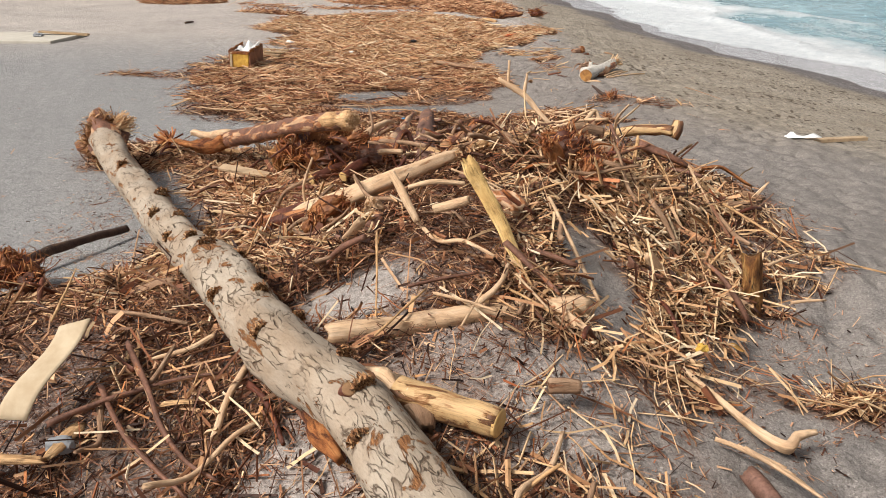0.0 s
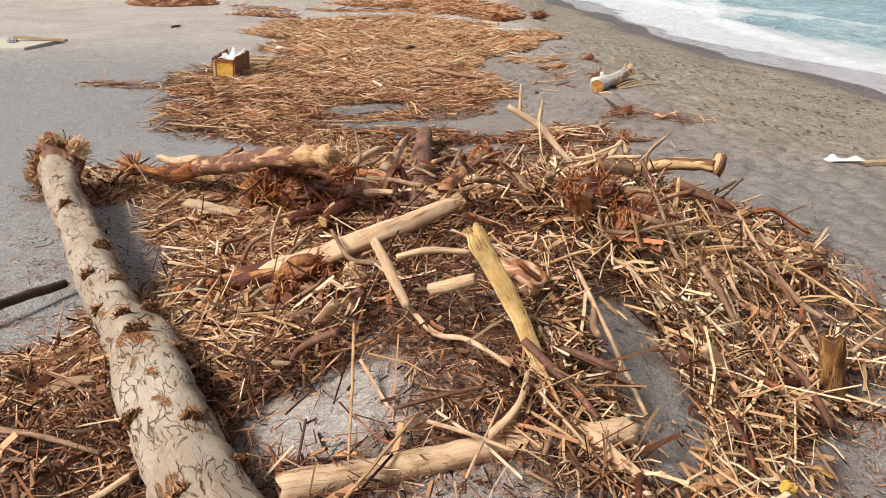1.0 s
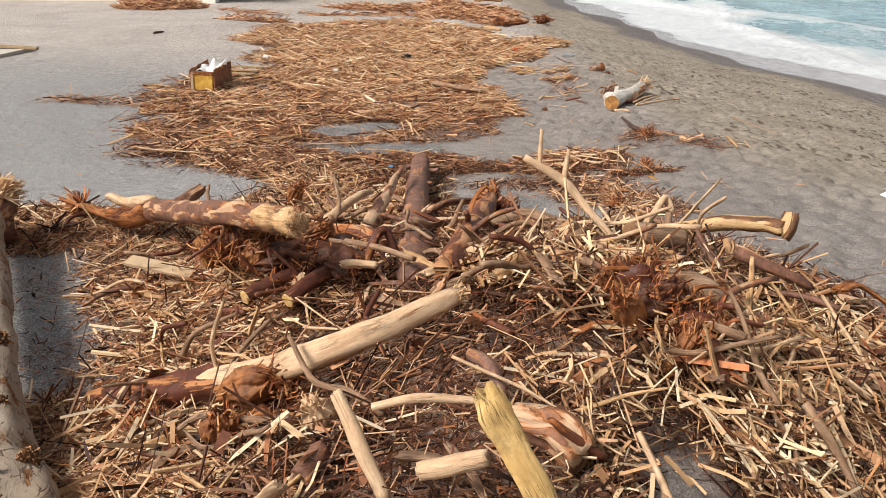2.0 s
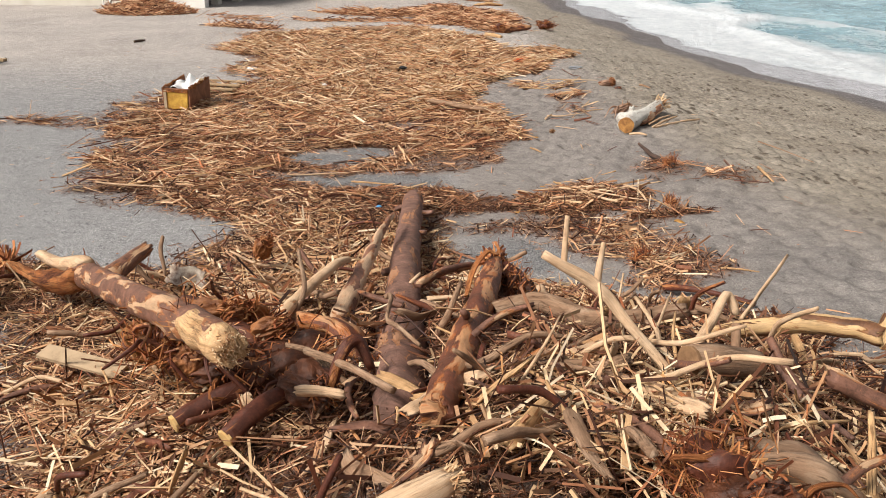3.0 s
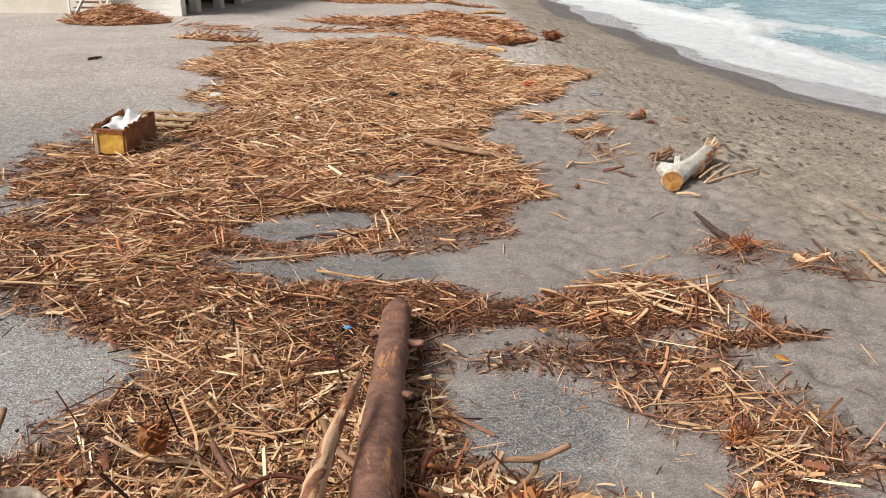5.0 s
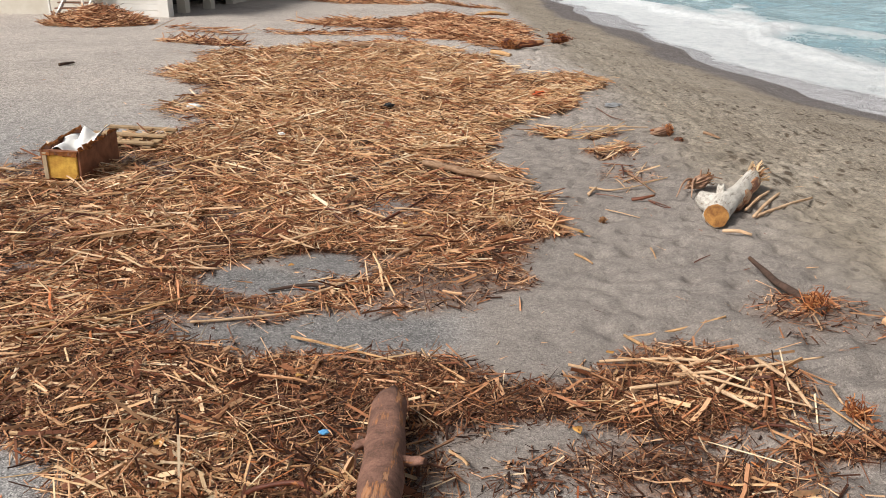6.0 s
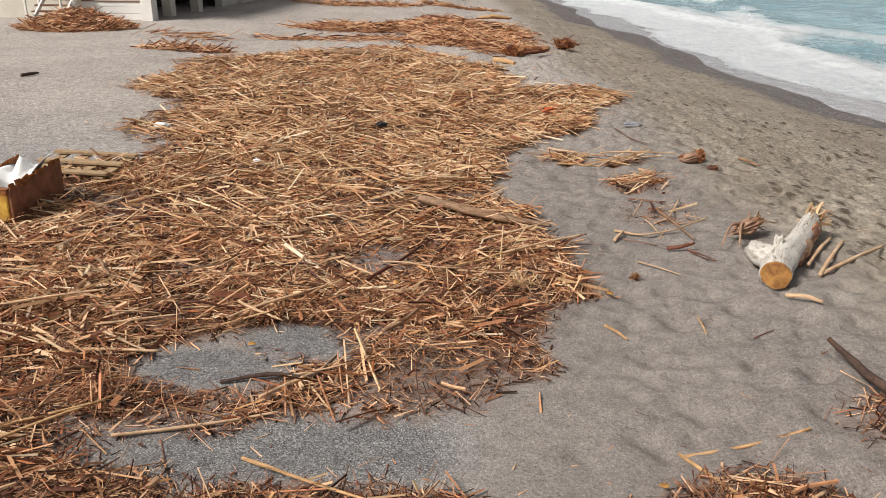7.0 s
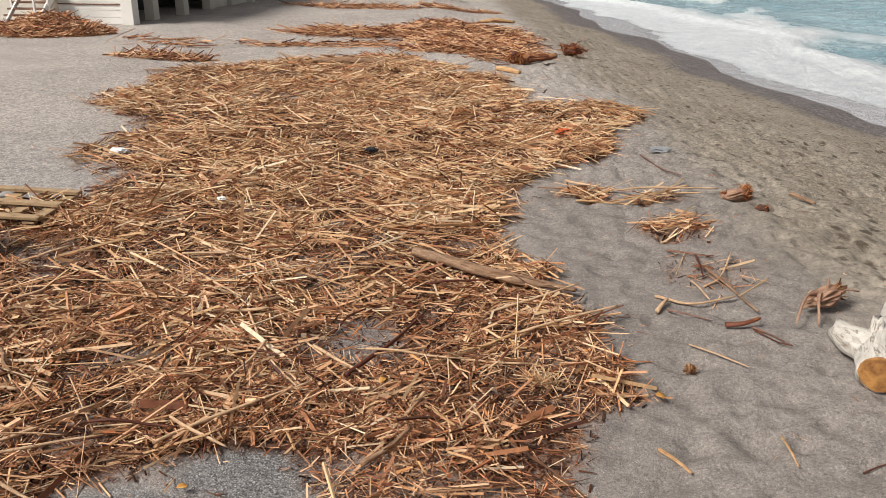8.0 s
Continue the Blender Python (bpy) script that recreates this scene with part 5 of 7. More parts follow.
def crumple(name, at, size, mat, label, category, seed, flat=0.4, lumps=0.5):
    bm = bmesh.new()
    bmesh.ops.create_icosphere(bm, subdivisions=5 if size > 0.15 else 4, radius=1)
    for v in bm.verts:
        n = noise.noise(v.co * 1.4 + Vector((seed, 0, 0))) + 0.6 * noise.noise(v.co * 3.1 + Vector((0, seed, 0)))
        n += 0.35 * noise.noise(v.co * 7.3 + Vector((0, 0, seed))) + (0.3 * noise.noise(v.co * 13) if size > 0.15 else 0)
        v.co *= 1 + lumps * n
        v.co = Vector((v.co.x * size, v.co.y * size * 0.7, v.co.z * size * flat))
    me = bpy.data.meshes.new(name)
    bm.to_mesh(me)
    bm.free()
    me.materials.append(mat)
    ob = tagged(new(name, me), label, category)
    ob.location = (at[0], at[1], at[2])
    return ob


def root_clump(at, size, label, seed, n=60, mats=(BARK_RED, FIBRE), tilt=(0, 0, 0.6), core=True):
    """A torn root crown: a lumpy core with bent roots and a brush of fibres."""
    r = random.Random(seed)
    p = Vector(at)
    body = tube("root_clump", [p + Vector((-size * 0.4, 0, 0)), p + Vector((0, 0, size * 0.12)), p + Vector((size * 0.42, size * 0.1, 0))], [size * 0.12, size * (0.3 if core else 0.1), size * 0.1], mats[0], 12, 9, 0.25, seed, (0.6, 0.6))
    ob = tagged(new("root_clump", body), label, "roots")
    o = p + Vector((-size * 0.4, 0, 0))
    ob.location = o
    for k in range(11):
        a = r.uniform(0, 6.28)
        d = Vector((math.cos(a), math.sin(a), r.uniform(-0.2, 0.7))).normalized()
        e = p + d * size * r.uniform(0.5, 1.0)
        bits = [p]
        for f in (0.3, 0.6, 0.85):
            bits.append(p + (e - p) * f + Vector((r.uniform(-1, 1), r.uniform(-1, 1), r.uniform(-0.6, 1))) * size * 0.24)
        bits.append(e)
        for q in bits:
            q.z = max(q.z, gz(q.x, q.y) + 0.012)
        w = size * r.uniform(0.018, 0.055)
        part("root", tube("root", bits, [w, w * 0.85, w * 0.6, w * 0.4, w * 0.15], r.choice(mats[:1] + (WOOD_ORANGE, BARK_TORN)), 8, 16, 0.3, seed + k, origin=o), ob)
    part("fibre_brush", spikes("fibre_brush", p, tilt, n * 2, size * 0.5, size * 0.4, 1.3, mats[1], o, seed, size * 0.007, 0.9), ob, "torn red-brown fibres")
    return ob


def torn_wood(at, size, turn, mat, fibre, label, seed, name="torn_root", n=90):
    """A split lump of root wood: flutes along its own length, ragged ends and loose fibres."""
    bm = bmesh.new()
    bmesh.ops.create_icosphere(bm, subdivisions=5, radius=1)
    o = Vector((seed * 1.7, seed * 0.9, 0))
    for v in bm.verts:
        c = v.co.copy()
        flute = 1 - 2 * abs(noise.noise(Vector((c.x * 2.6, c.y * 2.6, c.z * 0.8)) + o))
        fine = 1 - 2 * abs(noise.noise(Vector((c.x * 7.5, c.y * 7.5, c.z * 1.6)) + o))
        lump = noise.noise(c * 1.2 + o)
        end = noise.noise(Vector((c.x * 5, c.y * 5, 0)) + o) * abs(c.z) ** 2
        r = 1 + 0.30 * flute + 0.13 * fine + 0.45 * lump
        v.co = Vector((c.x * r * size[0], c.y * r * size[1], (c.z * (1 + 0.25 * lump) + 0.5 * end * (1 if c.z > 0 else -1)) * size[2]))
    me = bpy.data.meshes.new(name)
    bm.to_mesh(me)
    bm.free()
    me.polygons.foreach_set("use_smooth", [True] * len(me.polygons))
    me.materials.append(mat)
    ob = tagged(new(name, me), label, "roots")
    ob.matrix_world = pose(*at, *turn)
    part("fibre_brush", spikes("fibre_brush", (0, 0, size[2] * 0.6), (0, 0, 1), n, size[2] * 0.7, size[0] * 0.8, 0.5, fibre, (0, 0, 0), seed, 0.0035, 0.6), ob, "loose torn fibres")
    part("fibre_brush", spikes("fibre_brush", (0, 0, -size[2] * 0.5), (0, 0, -1), n // 2, size[2] * 0.5, size[0] * 0.9, 0.8, fibre, (0, 0, 0), seed + 1, 0.003, 0.7), ob, "loose torn fibres")
    return ob


DARK_L, ORANGE_L, PALE_L = "dark wet lump of torn root wood", "torn orange lump of fibrous root wood", "splintered pale brown wood stub"
for k, (at, size, turn, kind) in enumerate((
        ((-1.40, 8.40, 0.55), (0.16, 0.15, 0.26), (80, 20, 60), 0), ((-0.78, 8.05, 0.55), (0.17, 0.14, 0.28), (70, -30, 120), 0), ((-1.75, 8.62, 0.48), (0.13, 0.12, 0.16), (10, 15, 0), 3),
        ((-1.10, 8.02, 0.62), (0.12, 0.10, 0.22), (75, 10, 100), 0), ((-1.22, 8.22, 0.78), (0.12, 0.05, 0.17), (35, 50, 30), 1), ((-1.02, 8.42, 0.72), (0.05, 0.035, 0.20), (30, -35, 20), 1),
        ((-1.30, 7.98, 0.66), (0.07, 0.06, 0.13), (20, 40, 0), 1), ((-0.92, 8.16, 0.76), (0.09, 0.05, 0.14), (60, 20, 70), 1), ((-0.60, 7.62, 0.72), (0.10, 0.09, 0.18), (80, 0, 40), 0),
        ((0.60, 9.35, 0.42), (0.12, 0.11, 0.16), (20, 0, 10), 0), ((1.02, 6.15, 1.14), (0.13, 0.10, 0.16), (30, 20, 0), 0), ((0.85, 5.98, 1.18), (0.055, 0.04, 0.13), (20, -30, 0), 1),
        ((1.08, 5.9, 1.02), (0.05, 0.04, 0.15), (15, 20, 40), 1), ((-0.92, 6.22, 0.66), (0.10, 0.08, 0.18), (60, 30, 60), 1), ((-1.0, 5.92, 0.60), (0.07, 0.06, 0.12), (20, 10, 0), 1),
        ((-0.52, 5.72, 0.80), (0.055, 0.05, 0.10), (10, -15, 0), 2), ((-3.35, 5.68, 0.34), (0.10, 0.08, 0.16), (10, 20, 0), 1), ((-3.1, 5.55, 0.28), (0.08, 0.07, 0.12), (60, 20, 40), 0),
        ((-0.25, 8.0, 0.62), (0.07, 0.06, 0.16), (60, 0, 10), 0), ((0.42, 8.35, 0.56), (0.08, 0.06, 0.2), (70, 10, 0), 0), ((-1.5, 10.65, 0.3), (0.06, 0.05, 0.13), (20, 30, 0), 1))):
    mt, fb, lb = ((ROOT_DARK, FIBRE, DARK_L), (ROOT_ORANGE, FIBRE, ORANGE_L), (WOOD_PALE, REED_BRIGHT, PALE_L), (WOOD_STUMP, TORN_BROWN, "yellow-brown rotten stump in the heap"))[kind]
    torn_wood(at, size, turn, mt, fb, lb, 500 + 7 * k)
root_clump((-3.3, 5.7, 0.28), 0.42, "torn orange root crown on the litter", 71, 160)
root_clump((-1.45, 8.3, 0.6), 0.55, "dark wet root mass with curled orange fibres", 72, 320)
root_clump((-0.95, 8.05, 0.55), 0.5, "dark red root mass under the frayed log", 73, 260)
root_clump((-0.55, 7.75, 0.55), 0.4, "tangled dark red roots between logs", 74, 200)
root_clump((0.95, 6.3, 1.16), 0.32, "upturned red-brown root plate with fine roots", 75, 260, tilt=(0, -0.3, 1))
root_clump((1.15, 6.05, 1.08), 0.32, "fibrous orange root plate leaning on the mound", 76, 260, tilt=(0.2, -0.3, 0.8))
root_clump((0.53, 9.52, 0.5), 0.28, "dark frayed roots at the log's end", 77, 200)
root_clump((-1.0, 6.5, 0.5), 0.26, "ball of orange root fibres in the litter", 78, 180)
root_clump((-0.85, 6.05, 0.55), 0.2, "torn bundle of root fibres", 79, 140)
torn_wood((3.25, 19.85, gz(3.25, 19.85) + 0.07), (0.075, 0.05, 0.15), (70, 25, 70), ROOT_PINK, FIBRE, "chunk of torn orange-brown root on sand", 641, n=320)
torn_wood((3.42, 19.5, gz(3.42, 19.5) + 0.03), (0.04, 0.035, 0.07), (80, 0, 30), ROOT_DARK, FIBRE, "small crumbled root piece on sand", 642, n=40)
rw = torn_wood((2.98, 17.12, gz(2.98, 17.12) + 0.11), (0.07, 0.05, 0.15), (70, 15, 95), ROOT_PINK, TORN_BROWN, "pinkish-brown forked root piece on sand", 643, "forked_root", 40)
for k, (dx, dy, dz) in enumerate(((-0.32, -0.28, -0.09), (-0.16, -0.3, -0.09), (0.28, 0.05, 0.02), (0.02, 0.02, 0.14))):
    part("root", tube("root", [(0, 0, 0), (dx * 0.55, dy * 0.3, 0.05), (dx, dy, dz)], [0.018, 0.013, 0.007], ROOT_PINK, 8, 10, 0.2, 650 + k, origin=(0, 0, 0)), rw, m=rw.matrix_world.inverted() @ pose(2.98, 17.12, gz(2.98, 17.12) + 0.11))
root_clump((3.94, 35.1, gz(3.94, 35.1) + 0.12), 0.6, "brown root tangle far down the beach", 83, 120)
root_clump((0.9, 57, gz(0.9, 57) + 0.3), 0.9, "dark root tangle far down the beach", 84, 80)
root_clump((-1.2, 57, gz(-1.2, 57) + 0.3), 0.9, "dark root tangle far down the beach", 85, 80)
root_clump((2.0, 31.9, gz(2.0, 31.9) + 0.12), 0.42, "red root crown at the far log's end", 86, 200)
log("driftwood_log", [(1.9, 32.0, gz(1.9, 32) + 0.2), (2.5, 32.2, gz(2.5, 32.2) + 0.16), (3.05, 32.45, gz(3.05, 32.4) + 0.2)], [0.12, 0.11, 0.09], BARK_TORN, "far red-brown log at the edge of the drift", seed=87, ragged=(0.6, 0.9), rough=0.2)
log("far_plank", [(1.35, 38.4, 0.4), (1.9, 38.4, 0.45), (2.5, 38.45, 0.4)], [0.11, 0.15, 0.09], WOOD_YELLOW, "orange split timber on the far drift", "plank", seed=88, oval=0.4, rough=0.22, ragged=(1.0, 1.2))
log("far_stick", [(1.44, 30.4, gz(1.44, 30.4) + 0.05), (1.65, 30.2, gz(1.65, 30.2) + 0.06), (1.92, 30.0, gz(1.92, 30.0) + 0.05)], [0.06, 0.06, 0.05], WOOD_YELLOW, "short yellow-brown log on sand", seed=89)
log("far_log", [(-2.8, 30.3, 0.24), (-2.0, 30.25, 0.25), (-1.1, 30.2, 0.22)], [0.06, 0.065, 0.05], WOOD_GREY, "pale weathered log in the far reeds", seed=90)
log("dark_stick", [(-1.42, 14.7, gz(-1.42, 14.7) + 0.02), (-1.08, 14.78, gz(-1.08, 14.78) + 0.04), (-0.81, 14.74, gz(-0.8, 14.74) + 0.05), (-0.66, 15.0, gz(-0.66, 15.0) + 0.06)], [0.012, 0.018, 0.016, 0.008], BARK_DARK, "dark curved branch on bare gravel", "stick", seed=91, sides=8)
log("pale_cane", [(1.5, 13.94, gz(1.5, 13.94) + 0.012), (1.9, 14.0, gz(1.9, 14.0) + 0.014), (2.28, 14.03, gz(2.28, 14.03) + 0.012)], [0.011, 0.011, 0.009], WOOD_YELLOW, "single straight pale cane on sand", "cane", seed=92, sides=8, rough=0.02)
log("dark_stick", [(2.76, 14.9, gz(2.76, 14.9) + 0.12), (2.85, 14.46, gz(2.85, 14.46) + 0.08), (2.97, 13.9, gz(2.97, 13.9) + 0.04)], [0.018, 0.03, 0.03], BARK_DARK, "dark broken branch lying on sand", "stick", seed=93)


# ---------------------------------------------------------------- boards, box, pallet, rubbish
def box_mesh(name, sx, sy, sz, mat, bevel=0.004, jitter=0.0, seed=0):
    bm = bmesh.new()
    bmesh.ops.create_cube(bm, size=1)
    bmesh.ops.scale(bm, vec=(sx, sy, sz), verts=bm.verts)
    if bevel:
        bmesh.ops.bevel(bm, geom=bm.edges[:], offset=bevel, segments=2, profile=0.6, affect="EDGES")
    r = random.Random(seed)
    if jitter:
        for v in bm.verts:
            v.co += Vector((r.uniform(-1, 1), r.uniform(-1, 1), r.uniform(-1, 1))) * jitter
    me = bpy.data.meshes.new(name)
    bm.to_mesh(me)
    bm.free()
    me.materials.append(mat)
    return me


def sheet_mesh(name, w, h, nx, ny, shape, thick, mat):
    """A thin bent sheet: shape(u, v) moves each point out of its plane."""
    V, F = [], []
    for side in (0, 1):
        for j in range(ny + 1):
            for i in range(nx + 1):
                u, v = i / nx, j / ny
                dx, dy, dz = shape(u, v)
                V.append(((u - 0.5) * w + dx, (v - 0.5) * h + dy, dz + (thick if side else 0)))
    n = (nx + 1) * (ny + 1)
    for j in range(ny):
        for i in range(nx):
            a = j * (nx + 1) + i
            F += [(a, a + nx + 1, a + nx + 2, a + 1), (n + a, n + a + 1, n + a + nx + 2, n + a + nx + 1)]
    edge = [j * 0 + i for i in range(nx + 1)] + [j * (nx + 1) + nx for j in range(1, ny + 1)] + [ny * (nx + 1) + i for i in range(nx - 1, -1, -1)] + [j * (nx + 1) for j in range(ny - 1, 0, -1)]
    F += [(edge[k], edge[(k + 1) % len(edge)], n + edge[(k + 1) % len(edge)], n + edge[k]) for k in range(len(edge))]
    return mesh_from(name, V, F, mat, True)


PLANK = bark_material("planed_pale_board", [(0.3, (0.42, 0.285, 0.165)), (0.7, (0.62, 0.46, 0.30))], 0, depth=0.003, rough=0.6)
PALLET = bark_material("weathered_pallet_wood", [(0.3, (0.36, 0.24, 0.135)), (0.7, (0.52, 0.37, 0.22))], 0.3, depth=0.004)
WHITE = plain_material("white_plastic_sheet", (0.74, 0.73, 0.70), (0.84, 0.83, 0.81), 6, 0.55, bump=0.1)
RUST_BROWN = plain_material("brown_rusty_sheet", (0.13, 0.05, 0.027), (0.29, 0.13, 0.072), 7, 0.6, bump=0.2)
RUST_ORANGE = plain_material("flaking_orange_rust", (0.12, 0.036, 0.012), (0.38, 0.14, 0.035), 22, 0.8, bump=0.8)
YELLOW_FOAM = plain_material("stained_yellow_foam", (0.42, 0.20, 0.04), (0.74, 0.47, 0.09), 9, 0.9, bump=0.6)
CREAM = plain_material("buff_plywood", (0.40, 0.30, 0.19), (0.50, 0.40, 0.275), 7, 0.75, bump=0.15)
GREY_FILM = plain_material("grey_stone", (0.20, 0.205, 0.215), (0.30, 0.305, 0.315), 9, 0.6)
BLACK = plain_material("black_plastic", (0.012, 0.012, 0.014), (0.03, 0.03, 0.035), 12, 0.35)
BLUE = plain_material("blue_plastic", (0.06, 0.23, 0.48), (0.12, 0.36, 0.60), 10, 0.45)
RED = plain_material("orange_red_plastic", (0.42, 0.07, 0.02), (0.58, 0.14, 0.04), 10, 0.5)
SPONGE = plain_material("yellow_sponge", (0.50, 0.29, 0.05), (0.68, 0.44, 0.10), 20, 0.95, bump=0.8)
RUST_WHITE = plain_material("rusted_white_enamel", (0.09, 0.032, 0.016), (0.50, 0.43, 0.34), 11, 0.5)
CONCRETE = plain_material("pale_concrete", (0.42, 0.38, 0.32), (0.52, 0.48, 0.41), 3, 0.9)


# broken cabinet with a white liner
cx, cy = -4.36, 18.03
cab = tagged(new("broken_cabinet"), "broken rusty brown cabinet carcass with yellow foam and white lining", "cabinet")
cab.matrix_world = pose(cx, cy, gz(cx, cy) + 0.07, 3, 3, -4)
W, DP, HT = 0.43, 0.98, 0.38
part("side_panel", box_mesh("side_panel", 0.035, DP, HT, RUST_BROWN, 0.006, 0.004, 1), cab, "brown rusty metal side", pose(W / 2, 0, HT / 2))
part("side_panel", box_mesh("side_panel", 0.035, DP, HT * 1.02, RUST_BROWN, 0.006, 0.004, 2), cab, "brown rusty metal side", pose(-W / 2, 0, HT / 2 + 0.01, 0, -5, 0))
part("end_panel", box_mesh("end_panel", W - 0.04, 0.06, HT * 0.8, YELLOW_FOAM, 0.01, 0.006, 3), cab, "stained yellow foam end", pose(0, -DP / 2 + 0.02, HT * 0.52))
part("end_panel", box_mesh("end_panel", W - 0.04, 0.05, HT * 0.7, RUST_BROWN, 0.006, 0.004, 4), cab, "brown far end", pose(0, DP / 2 - 0.03, HT * 0.42))
part("base", box_mesh("base", W - 0.03, DP - 0.06, 0.04, RUST_BROWN, 0.005), cab, m=pose(0, 0, 0.03))
part("rail", box_mesh("rail", W - 0.02, 0.07, 0.045, RUST_BROWN, 0.006, 0.004, 5), cab, "rusted top rail", pose(0, -DP / 2 + 0.02, HT * 0.95))
part("leg", box_mesh("leg", 0.05, 0.05, HT, CREAM, 0.006), cab, m=pose(-W / 2 + 0.03, -DP / 2 + 0.0, HT / 2 - 0.02))
part("liner", sheet_mesh("liner", W * 0.86, DP * 0.9, 10, 12, lambda u, v: (0, 0, 0.10 * math.sin(u * 5 + v * 3) - 0.10 * (v < 0.5) * v + 0.3 * math.exp(-((u - 0.6) / 0.2) ** 2 - ((v - 0.6) / 0.14) ** 2) + 0.07 * (u - 0.5)), 0.012, WHITE), cab, "torn white plastic lining", pose(0, 0, HT * 0.86))

r_ = random.Random(5)
for k in range(16):
    side = k % 2 * 2 - 1
    y = -DP / 2 + DP * (k // 2 + 0.5) / 8
    part("rust_flake", box_mesh("rust_flake", 0.012, r_.uniform(0.07, 0.13), r_.uniform(0.03, 0.075), RUST_ORANGE, 0.003, 0.006, 60 + k), cab, "curled rusty edge", pose(side * (W / 2 + 0.004), y, HT + r_.uniform(0.0, 0.02), r_.uniform(-8, 8), -side * r_.uniform(2, 25), r_.uniform(-6, 6)))
for k in range(5):
    part("rust_flake", box_mesh("rust_flake", r_.uniform(0.05, 0.11), 0.012, r_.uniform(0.03, 0.06), RUST_ORANGE, 0.003, 0.006, 80 + k), cab, "curled rusty edge", pose(-0.16 + 0.08 * k, -DP / 2 - 0.012, HT * 0.93 + r_.uniform(0, 0.02), r_.uniform(-20, 5), 0, r_.uniform(-5, 5)))

# pallet lying in the reeds
pal = tagged(new("wooden_pallet"), "weathered wooden pallet lying among reeds", "pallet")
pal.matrix_world = pose(-4.3, 19.45, gz(-4.3, 19.45) + 0.06, 1, 2, -4)
for k in range(3):
    part("runner", box_mesh("runner", 1.05, 0.1, 0.03, PALLET, 0.004, 0.002, k), pal, m=pose(0, -0.4 + 0.4 * k, 0.075))
for k in range(4):
    part("board", box_mesh("board", 0.12, 0.9, 0.02, PALLET, 0.003, 0.002, 9 + k), pal, m=pose(-0.42 + 0.28 * k, 0, 0.03))

# plywood offcut, boards, plank by the water side
lo_a, lo_b, up_a, up_b = Vector((-2.29, 3.5, 0.42)), Vector((-2.11, 3.47, 0.43)), Vector((-2.11, 3.94, 0.73)), Vector((-1.92, 3.92, 0.79))
V, F = [], []
for side in (0, 1):
    for j in range(15):
        for i in range(7):
            u, v = i / 6, j / 14
            q = (lo_a.lerp(lo_b, u)).lerp(up_a.lerp(up_b, u), v) + Vector((0, -0.05, 0.03)) * math.sin(v * 6.0) * 0.8
            V.append(q - lo_a + Vector((0, 0.005, -0.006)) * side)
for j in range(14):
    for i in range(6):
        a = j * 7 + i
        F += [(a, a + 1, a + 8, a + 7), (105 + a, 105 + a + 7, 105 + a + 8, 105 + a + 1)]
rim = list(range(7)) + [7 * j + 6 for j in range(1, 15)] + [98 + i for i in range(5, -1, -1)] + [7 * j for j in range(13, 0, -1)]
F += [(rim[k], 105 + rim[k], 105 + rim[(k + 1) % len(rim)], rim[(k + 1) % len(rim)]) for k in range(len(rim))]
p = tagged(new("plywood_offcut", mesh_from("plywood_offcut", V, F, CREAM, True)), "bent strip of pale plywood sticking up from litter", "board")
p.location = lo_a
b = tagged(new("pale_board", box_mesh("pale_board", 0.62, 0.12, 0.025, PLANK, 0.003, 0.002)), "clean pale board lying in reed litter", "board")
b.matrix_world = pose(-2.2, 8.58, 0.33, 12, 3, -20)
b = tagged(new("timber_plank", box_mesh("timber_plank", 1.0, 0.11, 0.05, PLANK, 0.004, 0.002)), "yellow sawn timber plank on sand", "plank")
b.matrix_world = pose(5.7, 11.42, gz(5.7, 11.42) + 0.03, 0, 0, 12)
sh = sheet_mesh("white_sheet", 0.5, 0.13, 10, 6, lambda u, v: (0, 0.1 * u * v, 0.02 * math.sin(u * 7) * v + 0.07 * math.exp(-((u - 0.25) / 0.06) ** 2) * v), 0.006, WHITE)
s = tagged(new("white_sheet", sh), "torn white plastic sheet on sand", "plastic")
s.matrix_world = pose(5.12, 11.2, gz(5.1, 11.2) + 0.02, 0, 0, 5)
crumple("grey_stone", (-1.90, 3.36, 0.36), 0.075, GREY_FILM, "rounded blue-grey stone in the litter", "stone", 3, 0.6, 0.12)
log("split_board", [(-2.3, 3.25, 0.36), (-2.1, 3.23, 0.37), (-1.92, 3.22, 0.37)], [0.04, 0.045, 0.03], WOOD_YELLOW, "split yellow board end in the litter", "board", seed=94, ragged=(0.2, 0.8), oval=0.4)
crumple("black_bag", (-0.8, 21.75, gz(-0.8, 21.75) + 0.1), 0.08, BLACK, "crumpled black plastic bag on the reeds", "bag", 4)
crumple("red_bag", (1.83, 22.68, gz(1.83, 22.68) + 0.12), 0.11, RED, "crumpled orange-red plastic on the reeds", "plastic", 5)
crumple("white_rag", (-4.08, 21.78, gz(-4.08, 21.78) + 0.06), 0.11, WHITE, "crumpled white plastic on the reeds", "plastic", 6, 0.3)
crumple("white_scrap", (-2.22, 19.72, gz(-2.22, 19.72) + 0.1), 0.045, WHITE, "small white plastic scrap on the reeds", "plastic", 7)
crumple("blue_scrap", (-0.62, 12.35, 0.14), 0.026, BLUE, "small light blue plastic scrap", "plastic", 8)
crumple("sponge", (1.55, 4.25, 0.44), 0.035, SPONGE, "small orange sponge lump in the litter", "sponge", 9, 0.8)
crumple("clear_bag", (2.95, 21.75, gz(2.95, 21.75) + 0.03), 0.12, GREY_FILM, "grey plastic scrap on sand", "plastic", 10, 0.3)
